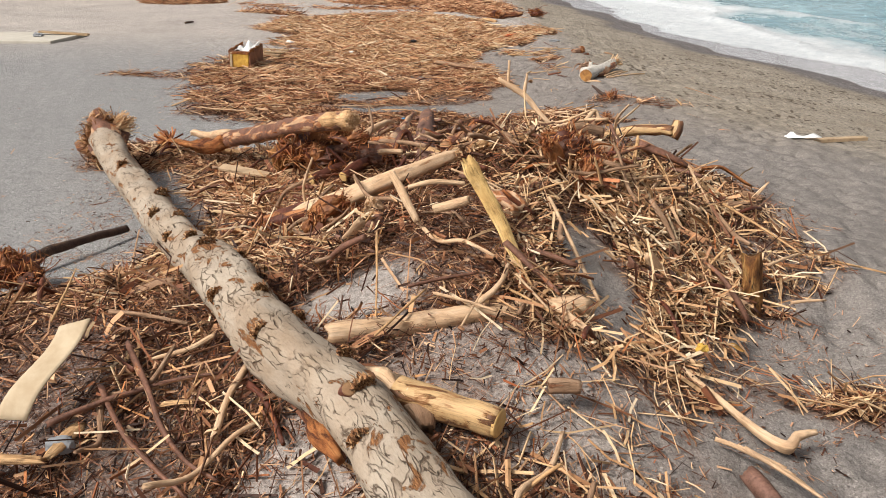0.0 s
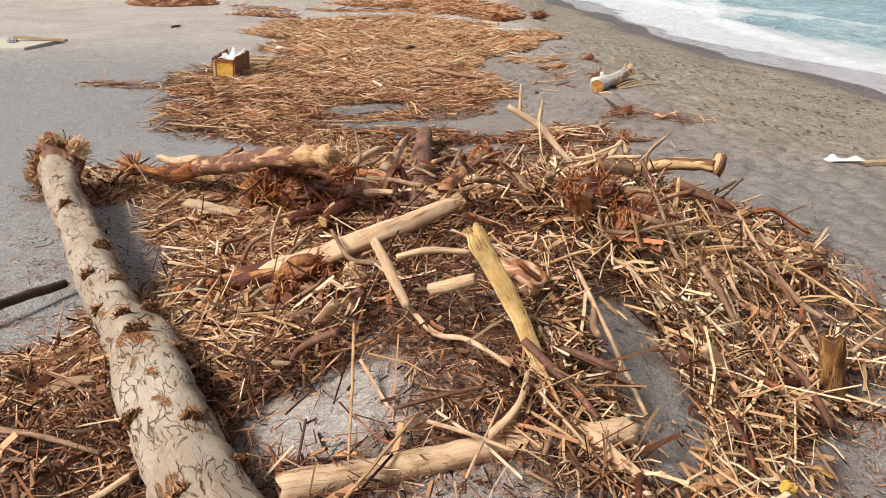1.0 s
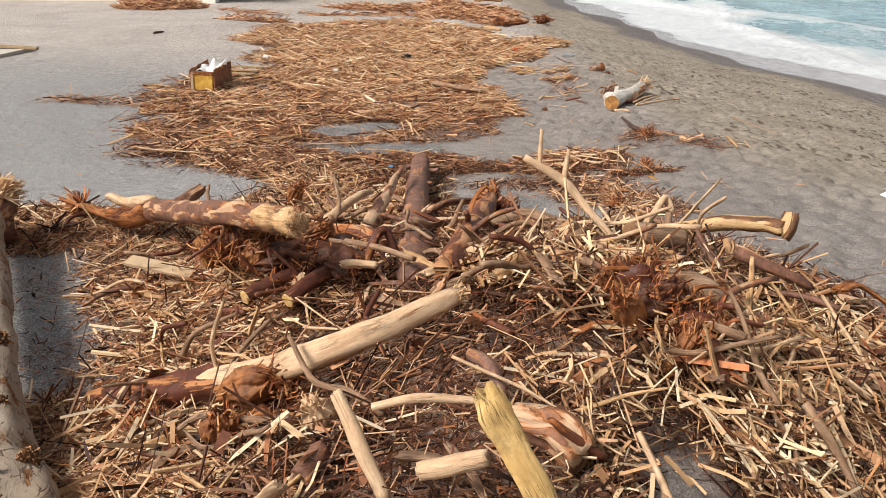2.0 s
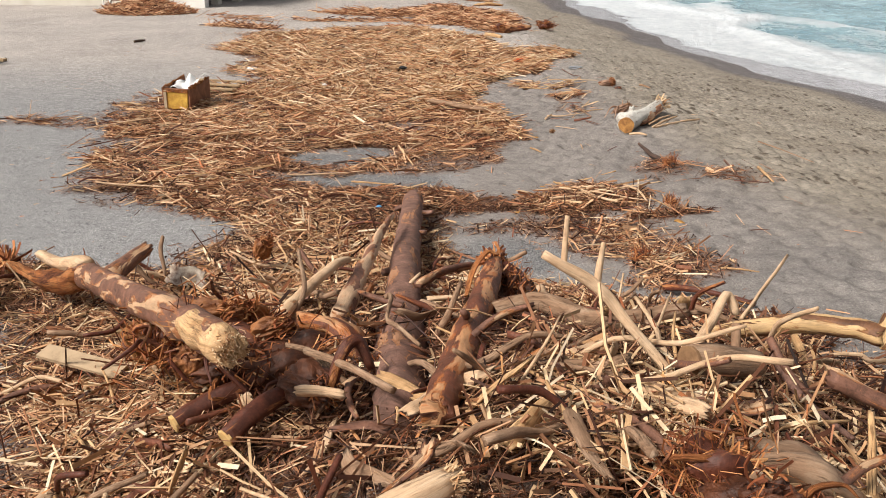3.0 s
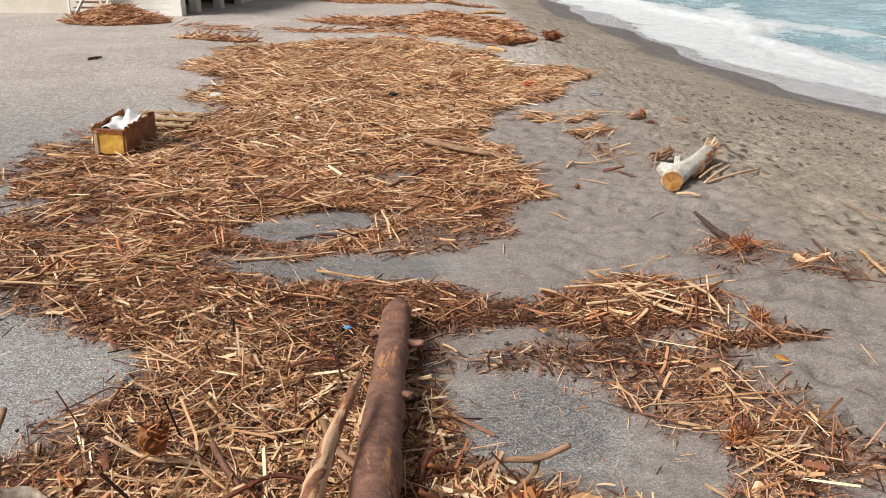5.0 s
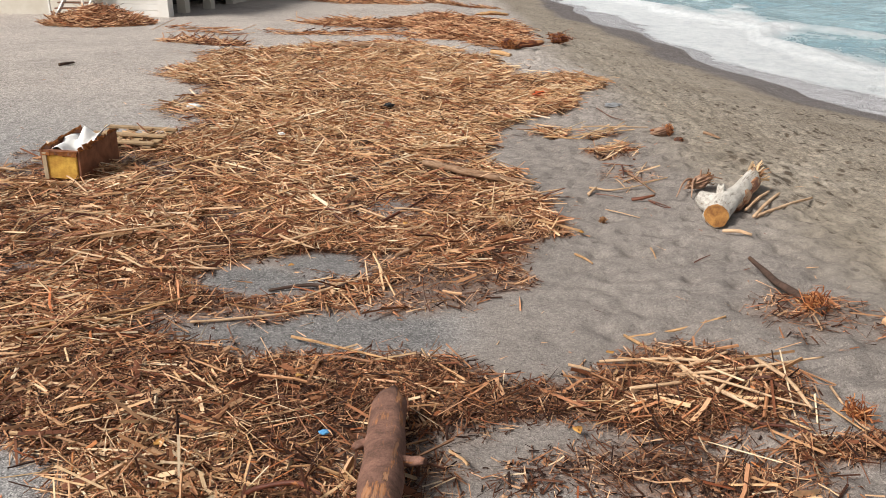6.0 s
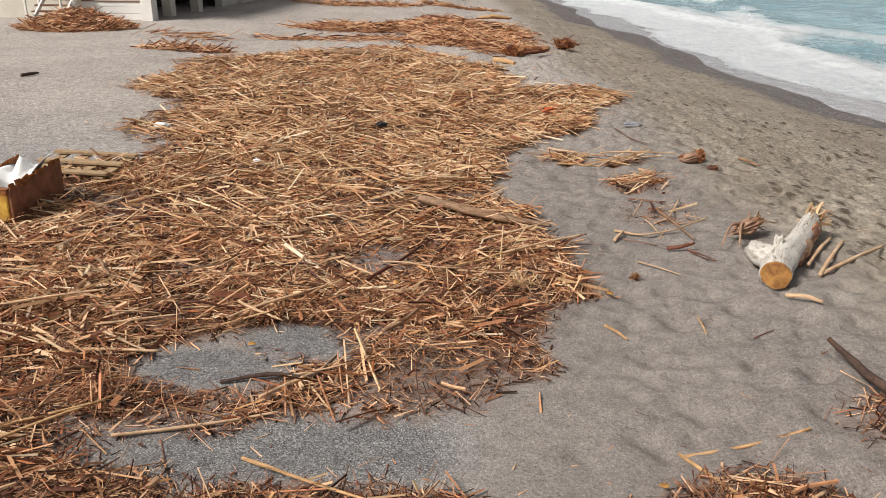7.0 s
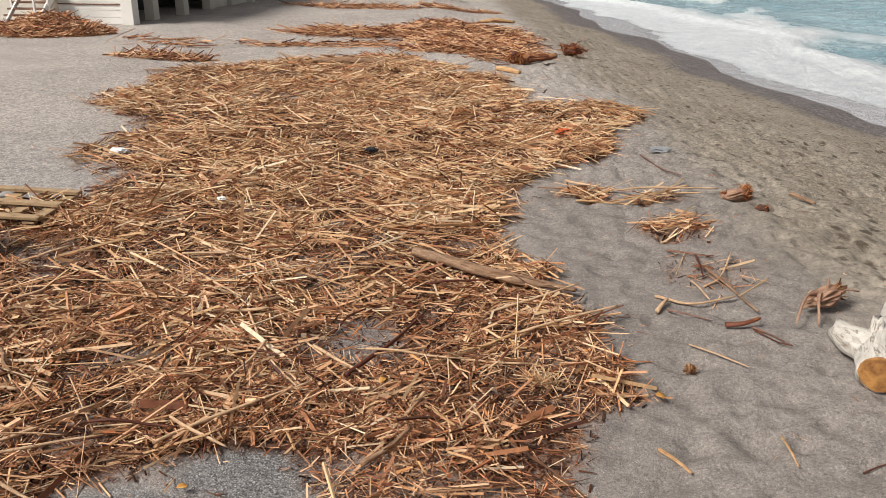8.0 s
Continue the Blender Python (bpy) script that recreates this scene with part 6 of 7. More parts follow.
rs = sheet_mesh("enamel_sheet", 0.34, 0.17, 14, 8, lambda u, v: (0.02 * math.sin(v * 9 + u * 4), 0.02 * math.sin(u * 11), 0.10 * (v - 0.4) ** 2 + 0.05 * math.sin(u * 5) + 0.03 * u * v), 0.008, RUST_WHITE)
r_ = tagged(new("enamel_sheet", rs), "rusted white enamelled metal sheet half buried", "metal sheet")
r_.matrix_world = pose(-2.05, 10.2, 0.19, 30, -6, -12)

log("dark_stick", [(-8.0, 25.6, gz(-8.0, 25.6) + 0.035), (-7.92, 25.8, gz(-7.92, 25.8) + 0.045), (-7.86, 26.0, gz(-7.86, 26.0) + 0.035)], [0.03, 0.032, 0.02], BARK_DARK, "short dark stick alone on the sand", "stick", seed=96)
post = tagged(new("plastic_post", box_mesh("plastic_post", 0.07, 0.07, 0.5, WHITE, 0.01)), "white plastic post stuck in the sand", "post")
post.matrix_world = pose(6.62, 11.6, gz(6.62, 11.6) + 0.2, 2, -3, 10)

# slab with boards on it, to landward
sl = tagged(new("concrete_slab", box_mesh("concrete_slab", 4.5, 1.9, 0.3, CONCRETE, 0.02, 0.005)), "low pale concrete slab on the sand", "slab")
sl.matrix_world = pose(-11.9, 21.4, gz(-11.9, 21.4) - 0.06, 0, 0, -4)
b = tagged(new("weathered_board", box_mesh("weathered_board", 1.3, 0.16, 0.05, PALLET, 0.004)), "weathered board on the concrete slab", "board")
b.matrix_world = pose(-10.0, 21.7, gz(-11.9, 21.4) + 0.13, 0, 3, -3)
crumple("stone", (-10.5, 21.3, gz(-11.9, 21.4) + 0.12), 0.14, GREY_FILM, "grey stone on the concrete slab", "stone", 12)


# ---------------------------------------------------------------- beach house
STUCCO = plain_material("aged_cream_stucco", (0.55, 0.50, 0.42), (0.67, 0.63, 0.56), 1.3, 0.9)
PAINT = plain_material("white_wall_paint", (0.74, 0.71, 0.66), (0.80, 0.78, 0.74), 2.0, 0.7, bump=0.1)
TREAD = plain_material("brown_stair_tread", (0.14, 0.07, 0.045), (0.22, 0.12, 0.08), 5, 0.7)
# near-black colour that stands for the shade inside the undercroft
UNDERCROFT_SHADE = plain_material("undercroft_shade", (0.035, 0.032, 0.03), (0.075, 0.068, 0.06), 2, 0.9)
hz = 0.2
house = tagged(new("beach_house"), "white beach house with an open undercroft and outside stairs", "house")
house.matrix_world = pose(-9.5, 37.7, hz, 0, 0, -6.5)
# local axes: x to the right along the front, y away along the open side
part("wall", box_mesh("wall", 2.1, 0.3, 3.2, PAINT, 0.01), house, "white boarded front wall", pose(-1.42, 0.22, 1.5))
for k in range(14):
    part("board", box_mesh("board", 2.08, 0.02, 0.2, PAINT, 0.006), house, m=pose(-1.42, 0.062, 0.0 + 0.215 * k))
part("trim", box_mesh("trim", 2.1, 0.05, 0.035, TREAD, 0.004), house, "brown trim strip", pose(-1.42, 0.05, 0.72))
part("pillar", box_mesh("pillar", 0.38, 0.42, 3.4, PAINT, 0.012), house, "white corner pillar", pose(-0.19, 0.2, 1.4))
part("wall", box_mesh("wall", 9.0, 0.3, 3.4, STUCCO, 0.012, 0.004), house, "stained cream stucco wall", pose(-7.0, 0.5, 1.4))
part("beam", box_mesh("beam", 0.4, 16.0, 0.5, STUCCO, 0.01), house, m=pose(-0.2, 8.4, 2.75))
part("back_wall", box_mesh("back_wall", 0.25, 16.0, 3.2, UNDERCROFT_SHADE, 0.01), house, "rear wall of the undercroft, coloured near black for the shade inside", pose(-2.6, 8.4, 1.3))
for k in range(6):
    part("column", box_mesh("column", 0.32, 0.42, 3.2, STUCCO, 0.012, 0.006, 20 + k), house, "weathered cream column", pose(-0.2, 1.75 + 2.45 * k, 1.2))
    if k > 1:
        part("infill_wall", box_mesh("infill_wall", 0.2, 2.0, 2.9, STUCCO, 0.01, 0.004, 30 + k), house, "stained infill wall", pose(-0.35, 2.97 + 2.45 * k, 1.2))
part("roof_slab", box_mesh("roof_slab", 12.0, 17.0, 0.3, STUCCO, 0.02), house, m=pose(-5.7, 8.3, 3.15))
stair = part("stair", box_mesh("stair", 0.06, 2.4, 0.12, PAINT, 0.01), house, "white stairs with brown treads", pose(-3.35, -0.75, 0.75, 38))
for k in range(9):
    part("tread", box_mesh("tread", 1.15, 0.28, 0.05, TREAD, 0.006), house, "brown wooden tread", pose(-2.95, -1.5 + 0.22 * k, 0.1 + 0.175 * k))
part("stringer", box_mesh("stringer", 0.06, 2.6, 0.2, PAINT, 0.01), house, "white stair stringer", pose(-2.35, -0.7, 0.72, 38))
for k in range(3):
    for sx in (-3.5, -2.3):
        part("baluster", box_mesh("baluster", 0.06, 0.06, 1.1, PAINT, 0.006), house, m=pose(sx, -1.5 + 0.75 * k, 0.6 + 0.58 * k))
for sx in (-3.5, -2.3):
    part("handrail", box_mesh("handrail", 0.07, 2.5, 0.09, PAINT, 0.01), house, m=pose(sx, -0.72, 1.75, 38))


# swept-up mound of reeds at the foot of the stairs
def mound(name, label, cx, cy, rx, ry, h, n, seed):
    a, rr = RNG.uniform(0, 6.283, n), np.sqrt(RNG.random(n))
    x, y = cx + rx * rr * np.cos(a), cy + ry * rr * np.sin(a)
    z = ground(x, y) + h * (1 - rr ** 1.3) * RNG.uniform(0.35, 1, n) + 0.03
    t = RNG.normal(0, 0.7, n)
    el = RNG.normal(0, 0.3, n)
    D = np.stack([np.cos(t) * np.cos(el), np.sin(t) * np.cos(el), np.sin(el)], 1)
    me = strands(name, np.stack([x, y, z], 1), D, RNG.uniform(0.2, 0.8, n), RNG.uniform(0.005, 0.012, n), RNG.uniform(0.5, 1, n), RNG.normal(0, 0.1, (n, 3)), REED, 3)
    return tagged(new(name, me), label, "litter", kind="stuff")


mound("reed_heap", "swept-up heap of dry reeds by the stairs", -10.9, 35.0, 1.65, 1.0, 0.60, 3400, 3)
mound("reed_heap", "low streak of dry reeds on sand", -6.3, 30.5, 1.15, 0.4, 0.04, 300, 4)


# ---------------------------------------------------------------- pieces that stand out on the heap
SEED = [200]


def stick(mat, label, r, *pts, name="driftwood_stick", category="stick", ragged=0.4, oval=1.0, taper=0.6):
    SEED[0] += 1
    floor = [float(ground(p[0], p[1]) + 0.55 * heap(p[0], p[1])) + r * 0.8 for p in pts]
    pts = [(p[0], p[1], max(p[2], q)) for p, q in zip(pts, floor)]
    pts = pts if len(pts) > 2 else [pts[0], tuple((a + b) / 2 + 0.004 for a, b in zip(*pts)), pts[1]]
    k = len(pts) - 1
    return log(name, pts, [r * (1 - (1 - taper) * i / k) for i in range(k + 1)], mat, label, category, 9, 6 + 3 * k, 0.08, SEED[0], (ragged, ragged), oval=oval)


BR, PALE, ROOT = "brown crooked branch lying on litter", "pale bare stick on the heap", "red-brown crooked root on the heap"
stick(BARK_BROWN, BR, 0.016, (-1.84, 3.75, 0.46), (-1.61, 3.41, 0.42), (-1.38, 3.17, 0.38), (-1.16, 2.98, 0.34), name="branch", category="branch")
stick(BARK_BROWN, BR, 0.018, (-1.83, 4.14, 0.52), (-1.56, 3.68, 0.50), (-1.40, 3.40, 0.43), (-1.22, 3.19, 0.39), (-1.04, 3.07, 0.37), name="branch", category="branch")
stick(WOOD_PALE, "pale stripped branch with a stubby fork", 0.02, (-1.06, 3.80, 0.56), (-1.10, 3.57, 0.52), (-1.11, 3.29, 0.45), taper=0.9)
stick(WOOD_PALE, "bundle of split pale wood fibres", 0.026, (-1.32, 4.15, 0.57), (-1.46, 4.03, 0.54), (-1.62, 3.96, 0.52), ragged=1.2, oval=0.6)
stick(WOOD_GREY, "bleached grey stick beside the trunk", 0.018, (-2.09, 4.54, 0.53), (-1.83, 4.45, 0.55), (-1.53, 4.32, 0.56))
stick(BARK_RED, ROOT, 0.02, (-1.02, 3.67, 0.53), (-0.90, 3.52, 0.52), (-0.76, 3.23, 0.46), name="red_root", category="root")
stick(BARK_BROWN, ROOT, 0.017, (-2.0, 3.45, 0.42), (-1.75, 3.62, 0.46), (-1.45, 3.75, 0.5), (-1.2, 3.8, 0.52), name="red_root", category="root")
stick(WOOD_YELLOW, "long yellow cane leaning on the litter", 0.009, (-2.34, 4.31, 0.58), (-2.57, 5.18, 0.56))
stick(WOOD_YELLOW, "thin yellow cane stuck upright in the sand mound", 0.008, (-0.42, 4.78, 0.98), (-0.37, 3.95, 0.66))
stick(WOOD_YELLOW, "short piece of yellow board in litter", 0.03, (-1.45, 3.58, 0.46), (-1.27, 3.57, 0.48), name="board_end", category="board", oval=0.4)
stick(WOOD_PALE, PALE, 0.012, (2.42, 5.05, 0.37), (2.67, 5.07, 0.38))
stick(WOOD_YELLOW, "long straight cane on open sand", 0.010, (3.08, 5.94, gz(3.08, 5.94) + 0.015), (3.6, 5.74, gz(3.6, 5.74) + 0.015))
stick(WOOD_PALE, PALE, 0.012, (2.36, 5.37, 0.52), (2.81, 5.83, 0.44))
stick(WOOD_YELLOW, "long straight cane across the heap", 0.013, (2.35, 6.40, 0.66), (2.82, 5.86, 0.42))
for k in range(5):
    stick(WOOD_PALE, "split pale stick in a small bundle", 0.013, (1.38 + 0.03 * k, 3.43 - 0.02 * k, 0.36), (1.7 + 0.02 * k, 3.3 - 0.06 * k, 0.28))
stick(BARK_GREY, "grey-brown log sunk in sand", 0.05, (1.5, 3.27, 0.27), (1.58, 3.05, 0.22), (1.68, 2.8, 0.18), name="driftwood_log", category="log", taper=0.95)
stick(BARK_BROWN, BR, 0.033, (-0.10, 9.14, 0.62), (0.06, 9.42, 0.6), (0.29, 9.74, 0.52), name="branch", category="branch", taper=0.8)
stick(WOOD_GREY, PALE, 0.028, (-0.07, 8.89, 0.6), (0.21, 8.57, 0.62))
stick(WOOD_PALE, PALE, 0.02, (-0.03, 8.90, 0.62), (0.19, 8.92, 0.62))
stick(WOOD_GREY, "thin forked grey branch over the pine log", 0.017, (-0.28, 8.53, 0.80), (-0.24, 8.50, 0.82), (-0.24, 8.13, 0.85), (-0.18, 8.03, 0.86), (-0.05, 7.82, 0.85), name="branch", category="branch")
stick(BARK_TORN, "curled orange root wood", 0.045, (-1.34, 8.25, 0.68), (-1.15, 8.17, 0.8), (-0.99, 8.08, 0.76), (-0.99, 8.04, 0.6), name="curled_root", category="root", taper=0.9)
stick(WOOD_PALE, "long pale twisted branch", 0.042, (-0.94, 8.08, 0.75), (-0.83, 8.5, 0.76), (-0.68, 9.1, 0.76), (-0.6, 9.4, 0.7), name="branch", category="branch", ragged=1.0)
stick(WOOD_GREY, "upright grey stake in the heap", 0.022, (1.35, 7.22, 0.9), (1.41, 7.43, 1.17), name="stake", taper=0.9)
stick(BARK_BROWN, BR, 0.018, (1.57, 7.42, 1.1), (1.6, 7.29, 1.02), (1.69, 7.17, 0.93), name="branch", category="branch")
stick(WOOD_PALE, PALE, 0.024, (1.2, 7.4, 1.02), (1.36, 7.6, 1.09), (1.474, 7.76, 1.17), (1.52, 7.72, 1.08), taper=0.9)
stick(WOOD_PALE, PALE, 0.013, (1.68, 8.04, 0.9), (2.10, 8.53, 1.08))
stick(BARK_RED, ROOT, 0.03, (-0.47, 7.5, 0.8), (-0.42, 7.55, 0.95), (-0.34, 7.62, 0.98), (-0.28, 7.58, 0.85), name="red_root", category="root", taper=0.8)
stick(WOOD_GREY, "brown crooked stick with a pale broken end", 0.022, (-0.62, 7.72, 0.87), (-0.40, 7.49, 0.92), (-0.15, 7.21, 0.95), taper=0.9)
stick(WOOD_PALE, "pale splintered wood block in the heap", 0.026, (-0.60, 7.37, 0.85), (-0.38, 7.30, 0.87), name="log_piece", category="log", taper=0.9, ragged=0.9)
stick(BARK_BROWN, "brown log with a torn end", 0.045, (1.83, 7.34, 0.95), (2.05, 7.24, 0.87), (2.28, 7.26, 0.75), name="driftwood_log", category="log", ragged=0.8)
stick(BARK_GREY, BR, 0.022, (1.61, 7.45, 1.0), (1.62, 7.16, 0.96), (1.75, 6.92, 0.9), name="branch", category="branch")
for a, b, r in (((1.23, 5.84, 1.0), (1.76, 6.21, 0.95), 0.013), ((1.24, 5.99, 1.0), (1.51, 6.08, 0.98), 0.016), ((1.52, 6.39, 0.97), (1.81, 6.0, 0.76), 0.012), ((2.19, 6.92, 0.84), (2.25, 6.20, 0.58), 0.011), ((2.36, 6.73, 0.62), (2.95, 6.71, 0.34), 0.011)):
    stick(WOOD_PALE, "long pale cane on the slope of the heap", r, a, b, taper=0.85)
stick(WOOD_ORANGE, "torn orange slab of root bark", 0.05, (2.46, 7.26, 0.73), (2.66, 7.40, 0.7), (2.88, 7.2, 0.58), name="bark_slab", category="bark", oval=0.4, ragged=0.9)
stick(WOOD_PALE, PALE, 0.018, (2.82, 7.0, 0.46), (3.14, 7.43, 0.55), oval=0.5)
stick(WOOD_YELLOW, "short yellow stake standing in the heap", 0.02, (1.55, 6.39, 0.9), (1.66, 6.7, 1.17), name="stake", oval=0.5)
stick(WOOD_ORANGE, "torn orange bark strip", 0.035, (0.62, 6.05, 1.0), (0.78, 6.1, 1.08), (0.95, 6.05, 1.05), name="bark_slab", category="bark", oval=0.35, ragged=0.8)
stick(BARK_BROWN, BR, 0.018, (0.53, 5.17, 0.88), (0.66, 5.03, 0.78), (0.81, 4.90, 0.68), name="branch", category="branch")
stick(WOOD_GREY, "splintered grey slab in the heap", 0.03, (0.05, 5.28, 0.93), (0.17, 5.0, 0.84), name="wood_slab", category="wood", oval=0.3, ragged=1.1)
stick(WOOD_GREY, "grey-brown bark slab in the heap", 0.05, (-0.13, 5.24, 0.92), (0.07, 5.15, 0.92), name="wood_slab", category="wood", oval=0.35)
stick(BARK_GREY, "stubby grey branch in the heap", 0.03, (0.14, 5.79, 1.08), (0.2, 5.66, 1.1), (0.26, 5.48, 1.06), name="branch", category="branch", taper=0.8)
stick(BARK_BROWN, "frayed brown wood stub", 0.05, (-0.52, 5.28, 0.72), (-0.46, 5.44, 0.84), name="log_piece", category="log", taper=0.9, ragged=0.9)
stick(WOOD_YELLOW, "yellow cane across the heap", 0.011, (-1.06, 5.5, 0.68), (-0.54, 4.96, 0.66))
stick(WOOD_YELLOW, "yellow cane across the heap", 0.011, (-0.97, 5.21, 0.58), (-0.8, 5.45, 0.76))
stick(BARK_GREY, "slanting brown stick on the heap", 0.014, (-0.76, 5.36, 0.74), (-0.44, 4.88, 0.62))
stick(WOOD_GREY, "grey weathered stick on reed litter", 0.016, (-1.73, 6.10, 0.33), (-1.16, 6.03, 0.48))
stick(WOOD_PALE, "pale pink-brown curved stick", 0.014, (0.32, 4.45, 0.75), (0.38, 4.62, 0.82), (0.47, 4.85, 0.9), taper=0.8)
stick(WOOD_PALE, "pale splintered stick on the pale log", 0.02, (0.2, 4.1, 0.8), (0.33, 4.25, 0.86), (0.4, 4.5, 0.88), ragged=1.0)
for a, b, r, mt in (((-0.35, 3.7, 0.8), (-0.1, 4.2, 0.84), 0.008, WOOD_YELLOW), ((-0.05, 4.15, 0.84), (0.3, 4.0, 0.80), 0.010, WOOD_PALE), ((0.1, 3.85, 0.78), (0.28, 4.35, 0.84), 0.007, WOOD_PALE),
                    ((0.42, 4.02, 0.77), (0.56, 4.38, 0.80), 0.012, WOOD_GREY), ((0.35, 4.3, 0.82), (0.62, 4.05, 0.76), 0.009, WOOD_YELLOW), ((-0.2, 4.25, 0.84), (0.2, 4.4, 0.86), 0.012, BARK_BROWN)):
    stick(mt, "broken straw lying across the pale log", r, a, b, taper=0.85)
# open sand by the drift
for rows in (((((1.58, 19.98), (2.34, 19.91), (2.83, 20.34)), 0.011, WOOD_YELLOW),
              (((2.16, 18.46), (2.49, 18.20)), 0.010, BARK_BROWN),
              (((2.38, 18.03), (2.50, 17.13)), 0.013, WOOD_GREY),
              (((2.26, 17.68), (2.43, 17.81), (2.66, 18.21)), 0.010, WOOD_PALE),
              (((2.36, 18.26), (2.29, 17.81)), 0.011, BARK_RED),
              (((1.84, 17.59), (2.07, 17.34), (2.42, 17.40)), 0.013, WOOD_PALE),
              (((2.20, 17.82), (2.21, 17.38)), 0.009, WOOD_PALE),
              (((2.30, 18.37), (2.11, 17.96)), 0.007, WOOD_PALE),
              (((1.77, 17.27), (1.89, 17.43)), 0.022, WOOD_PALE),
              (((1.86, 17.30), (2.12, 17.04)), 0.007, BARK_GREY)),
             ((((2.20, 16.97), (2.32, 16.93), (2.46, 17.00)), 0.022, BARK_TORN),
              (((2.37, 16.87), (2.48, 16.69), (2.54, 16.59)), 0.006, BARK_RED),
              (((1.87, 16.74), (2.15, 16.35)), 0.008, WOOD_PALE),
              (((3.98, 20.12), (4.11, 19.80)), 0.022, WOOD_GREY),
              (((2.37, 16.90), (2.55, 16.63)), 0.007, BARK_GREY),
              (((1.35, 15.55), (1.48, 15.34)), 0.013, WOOD_YELLOW),
              (((2.09, 15.63), (2.07, 15.34)), 0.008, WOOD_YELLOW),
              (((2.42, 15.31), (2.56, 15.30)), 0.006, BARK_RED),
              (((2.62, 21.46), (2.73, 20.86), (2.86, 20.52)), 0.010, BARK_GREY),
              (((1.88, 11.47), (2.28, 11.73)), 0.007, BARK_GREY),
              (((2.52, 10.66), (2.78, 10.46)), 0.010, WOOD_YELLOW),
              (((4.74, 15.76), (5.15, 14.79)), 0.010, WOOD_GREY)),
             ((((2.87, 14.58), (2.89, 14.14)), 0.009, WOOD_YELLOW),
              (((3.72, 14.23), (3.60, 13.20)), 0.014, BARK_BROWN),
              (((4.08, 14.00), (3.90, 13.07)), 0.020, WOOD_YELLOW),
              (((2.86, 13.67), (2.90, 13.96)), 0.007, WOOD_PALE),
              (((3.50, 13.22), (3.86, 13.08)), 0.006, BARK_RED),
              (((2.29, 13.35), (2.59, 12.26)), 0.010, WOOD_YELLOW),
              (((2.60, 12.95), (2.57, 12.55), (2.60, 12.29)), 0.009, WOOD_PALE),
              (((3.12, 11.60), (3.30, 11.60)), 0.006, BARK_RED),
              (((1.39, 11.43), (1.67, 11.20)), 0.009, BARK_BROWN))):
    for pts, r, mt in rows:
        q = [(x, y, gz(x, y) + r * 1.2 + 0.02 * k) for k, (x, y) in enumerate(pts)]
        stick(mt, "single stick lying on open sand", r, *q)
# long canes and roots in the drift
for pts, r, mt in ((((-2.78, 13.66), (-2.42, 14.03), (-1.99, 14.37)), 0.014, WOOD_YELLOW), (((-1.08, 13.87), (-0.63, 13.58), (-0.26, 13.41)), 0.012, WOOD_YELLOW), (((1.48, 13.94), (2.0, 12.91), (2.27, 12.47)), 0.012, WOOD_YELLOW),
                   (((-3.83, 13.37), (-2.9, 13.85), (-2.03, 14.31)), 0.013, WOOD_YELLOW), (((-0.55, 16.26), (-0.24, 16.71), (-0.05, 17.19)), 0.016, BARK_RED), (((-0.36, 15.32), (-0.2, 15.45), (-0.1, 15.58)), 0.018, WOOD_GREY),
                   (((1.93, 10.3), (2.16, 10.04), (2.51, 9.81)), 0.03, BARK_RED), (((0.3, 16.6), (0.75, 16.9), (1.0, 16.95)), 0.012, WOOD_YELLOW), (((-1.4, 17.2), (-1.1, 16.5), (-0.8, 16.0)), 0.010, WOOD_PALE)):
    q = [(x, y, float(ground(x, y) + heap(x, y) * 0.8) + r + 0.02) for x, y in pts]
    stick(mt, "long cane or root lying on the drift", r, *q)


for pts, r in ((((1.20, 13.48), (1.62, 13.42), (1.99, 13.26)), 0.013), (((1.67, 13.42), (1.86, 13.04), (2.03, 12.69)), 0.016), (((2.23, 13.31), (2.31, 12.98), (2.35, 12.65)), 0.013), (((1.32, 13.05), (1.50, 13.07), (1.68, 13.11)), 0.014), (((0.96, 13.39), (1.11, 13.30)), 0.012), (((1.78, 13.28), (1.93, 13.32), (2.08, 13.41)), 0.013), (((1.86, 12.94), (2.04, 13.10)), 0.012)):
    stick(WOOD_PALE, "long pale cane on the side drift", r, *[(x, y, float(ground(x, y) + heap(x, y)) + r + 0.02) for x, y in pts], taper=0.85)


# ---------------------------------------------------------------- dead leaves and tufts
LEAF = plain_material("dry_orange_leaf", (0.36, 0.15, 0.03), (0.60, 0.34, 0.10), 18, 0.7)


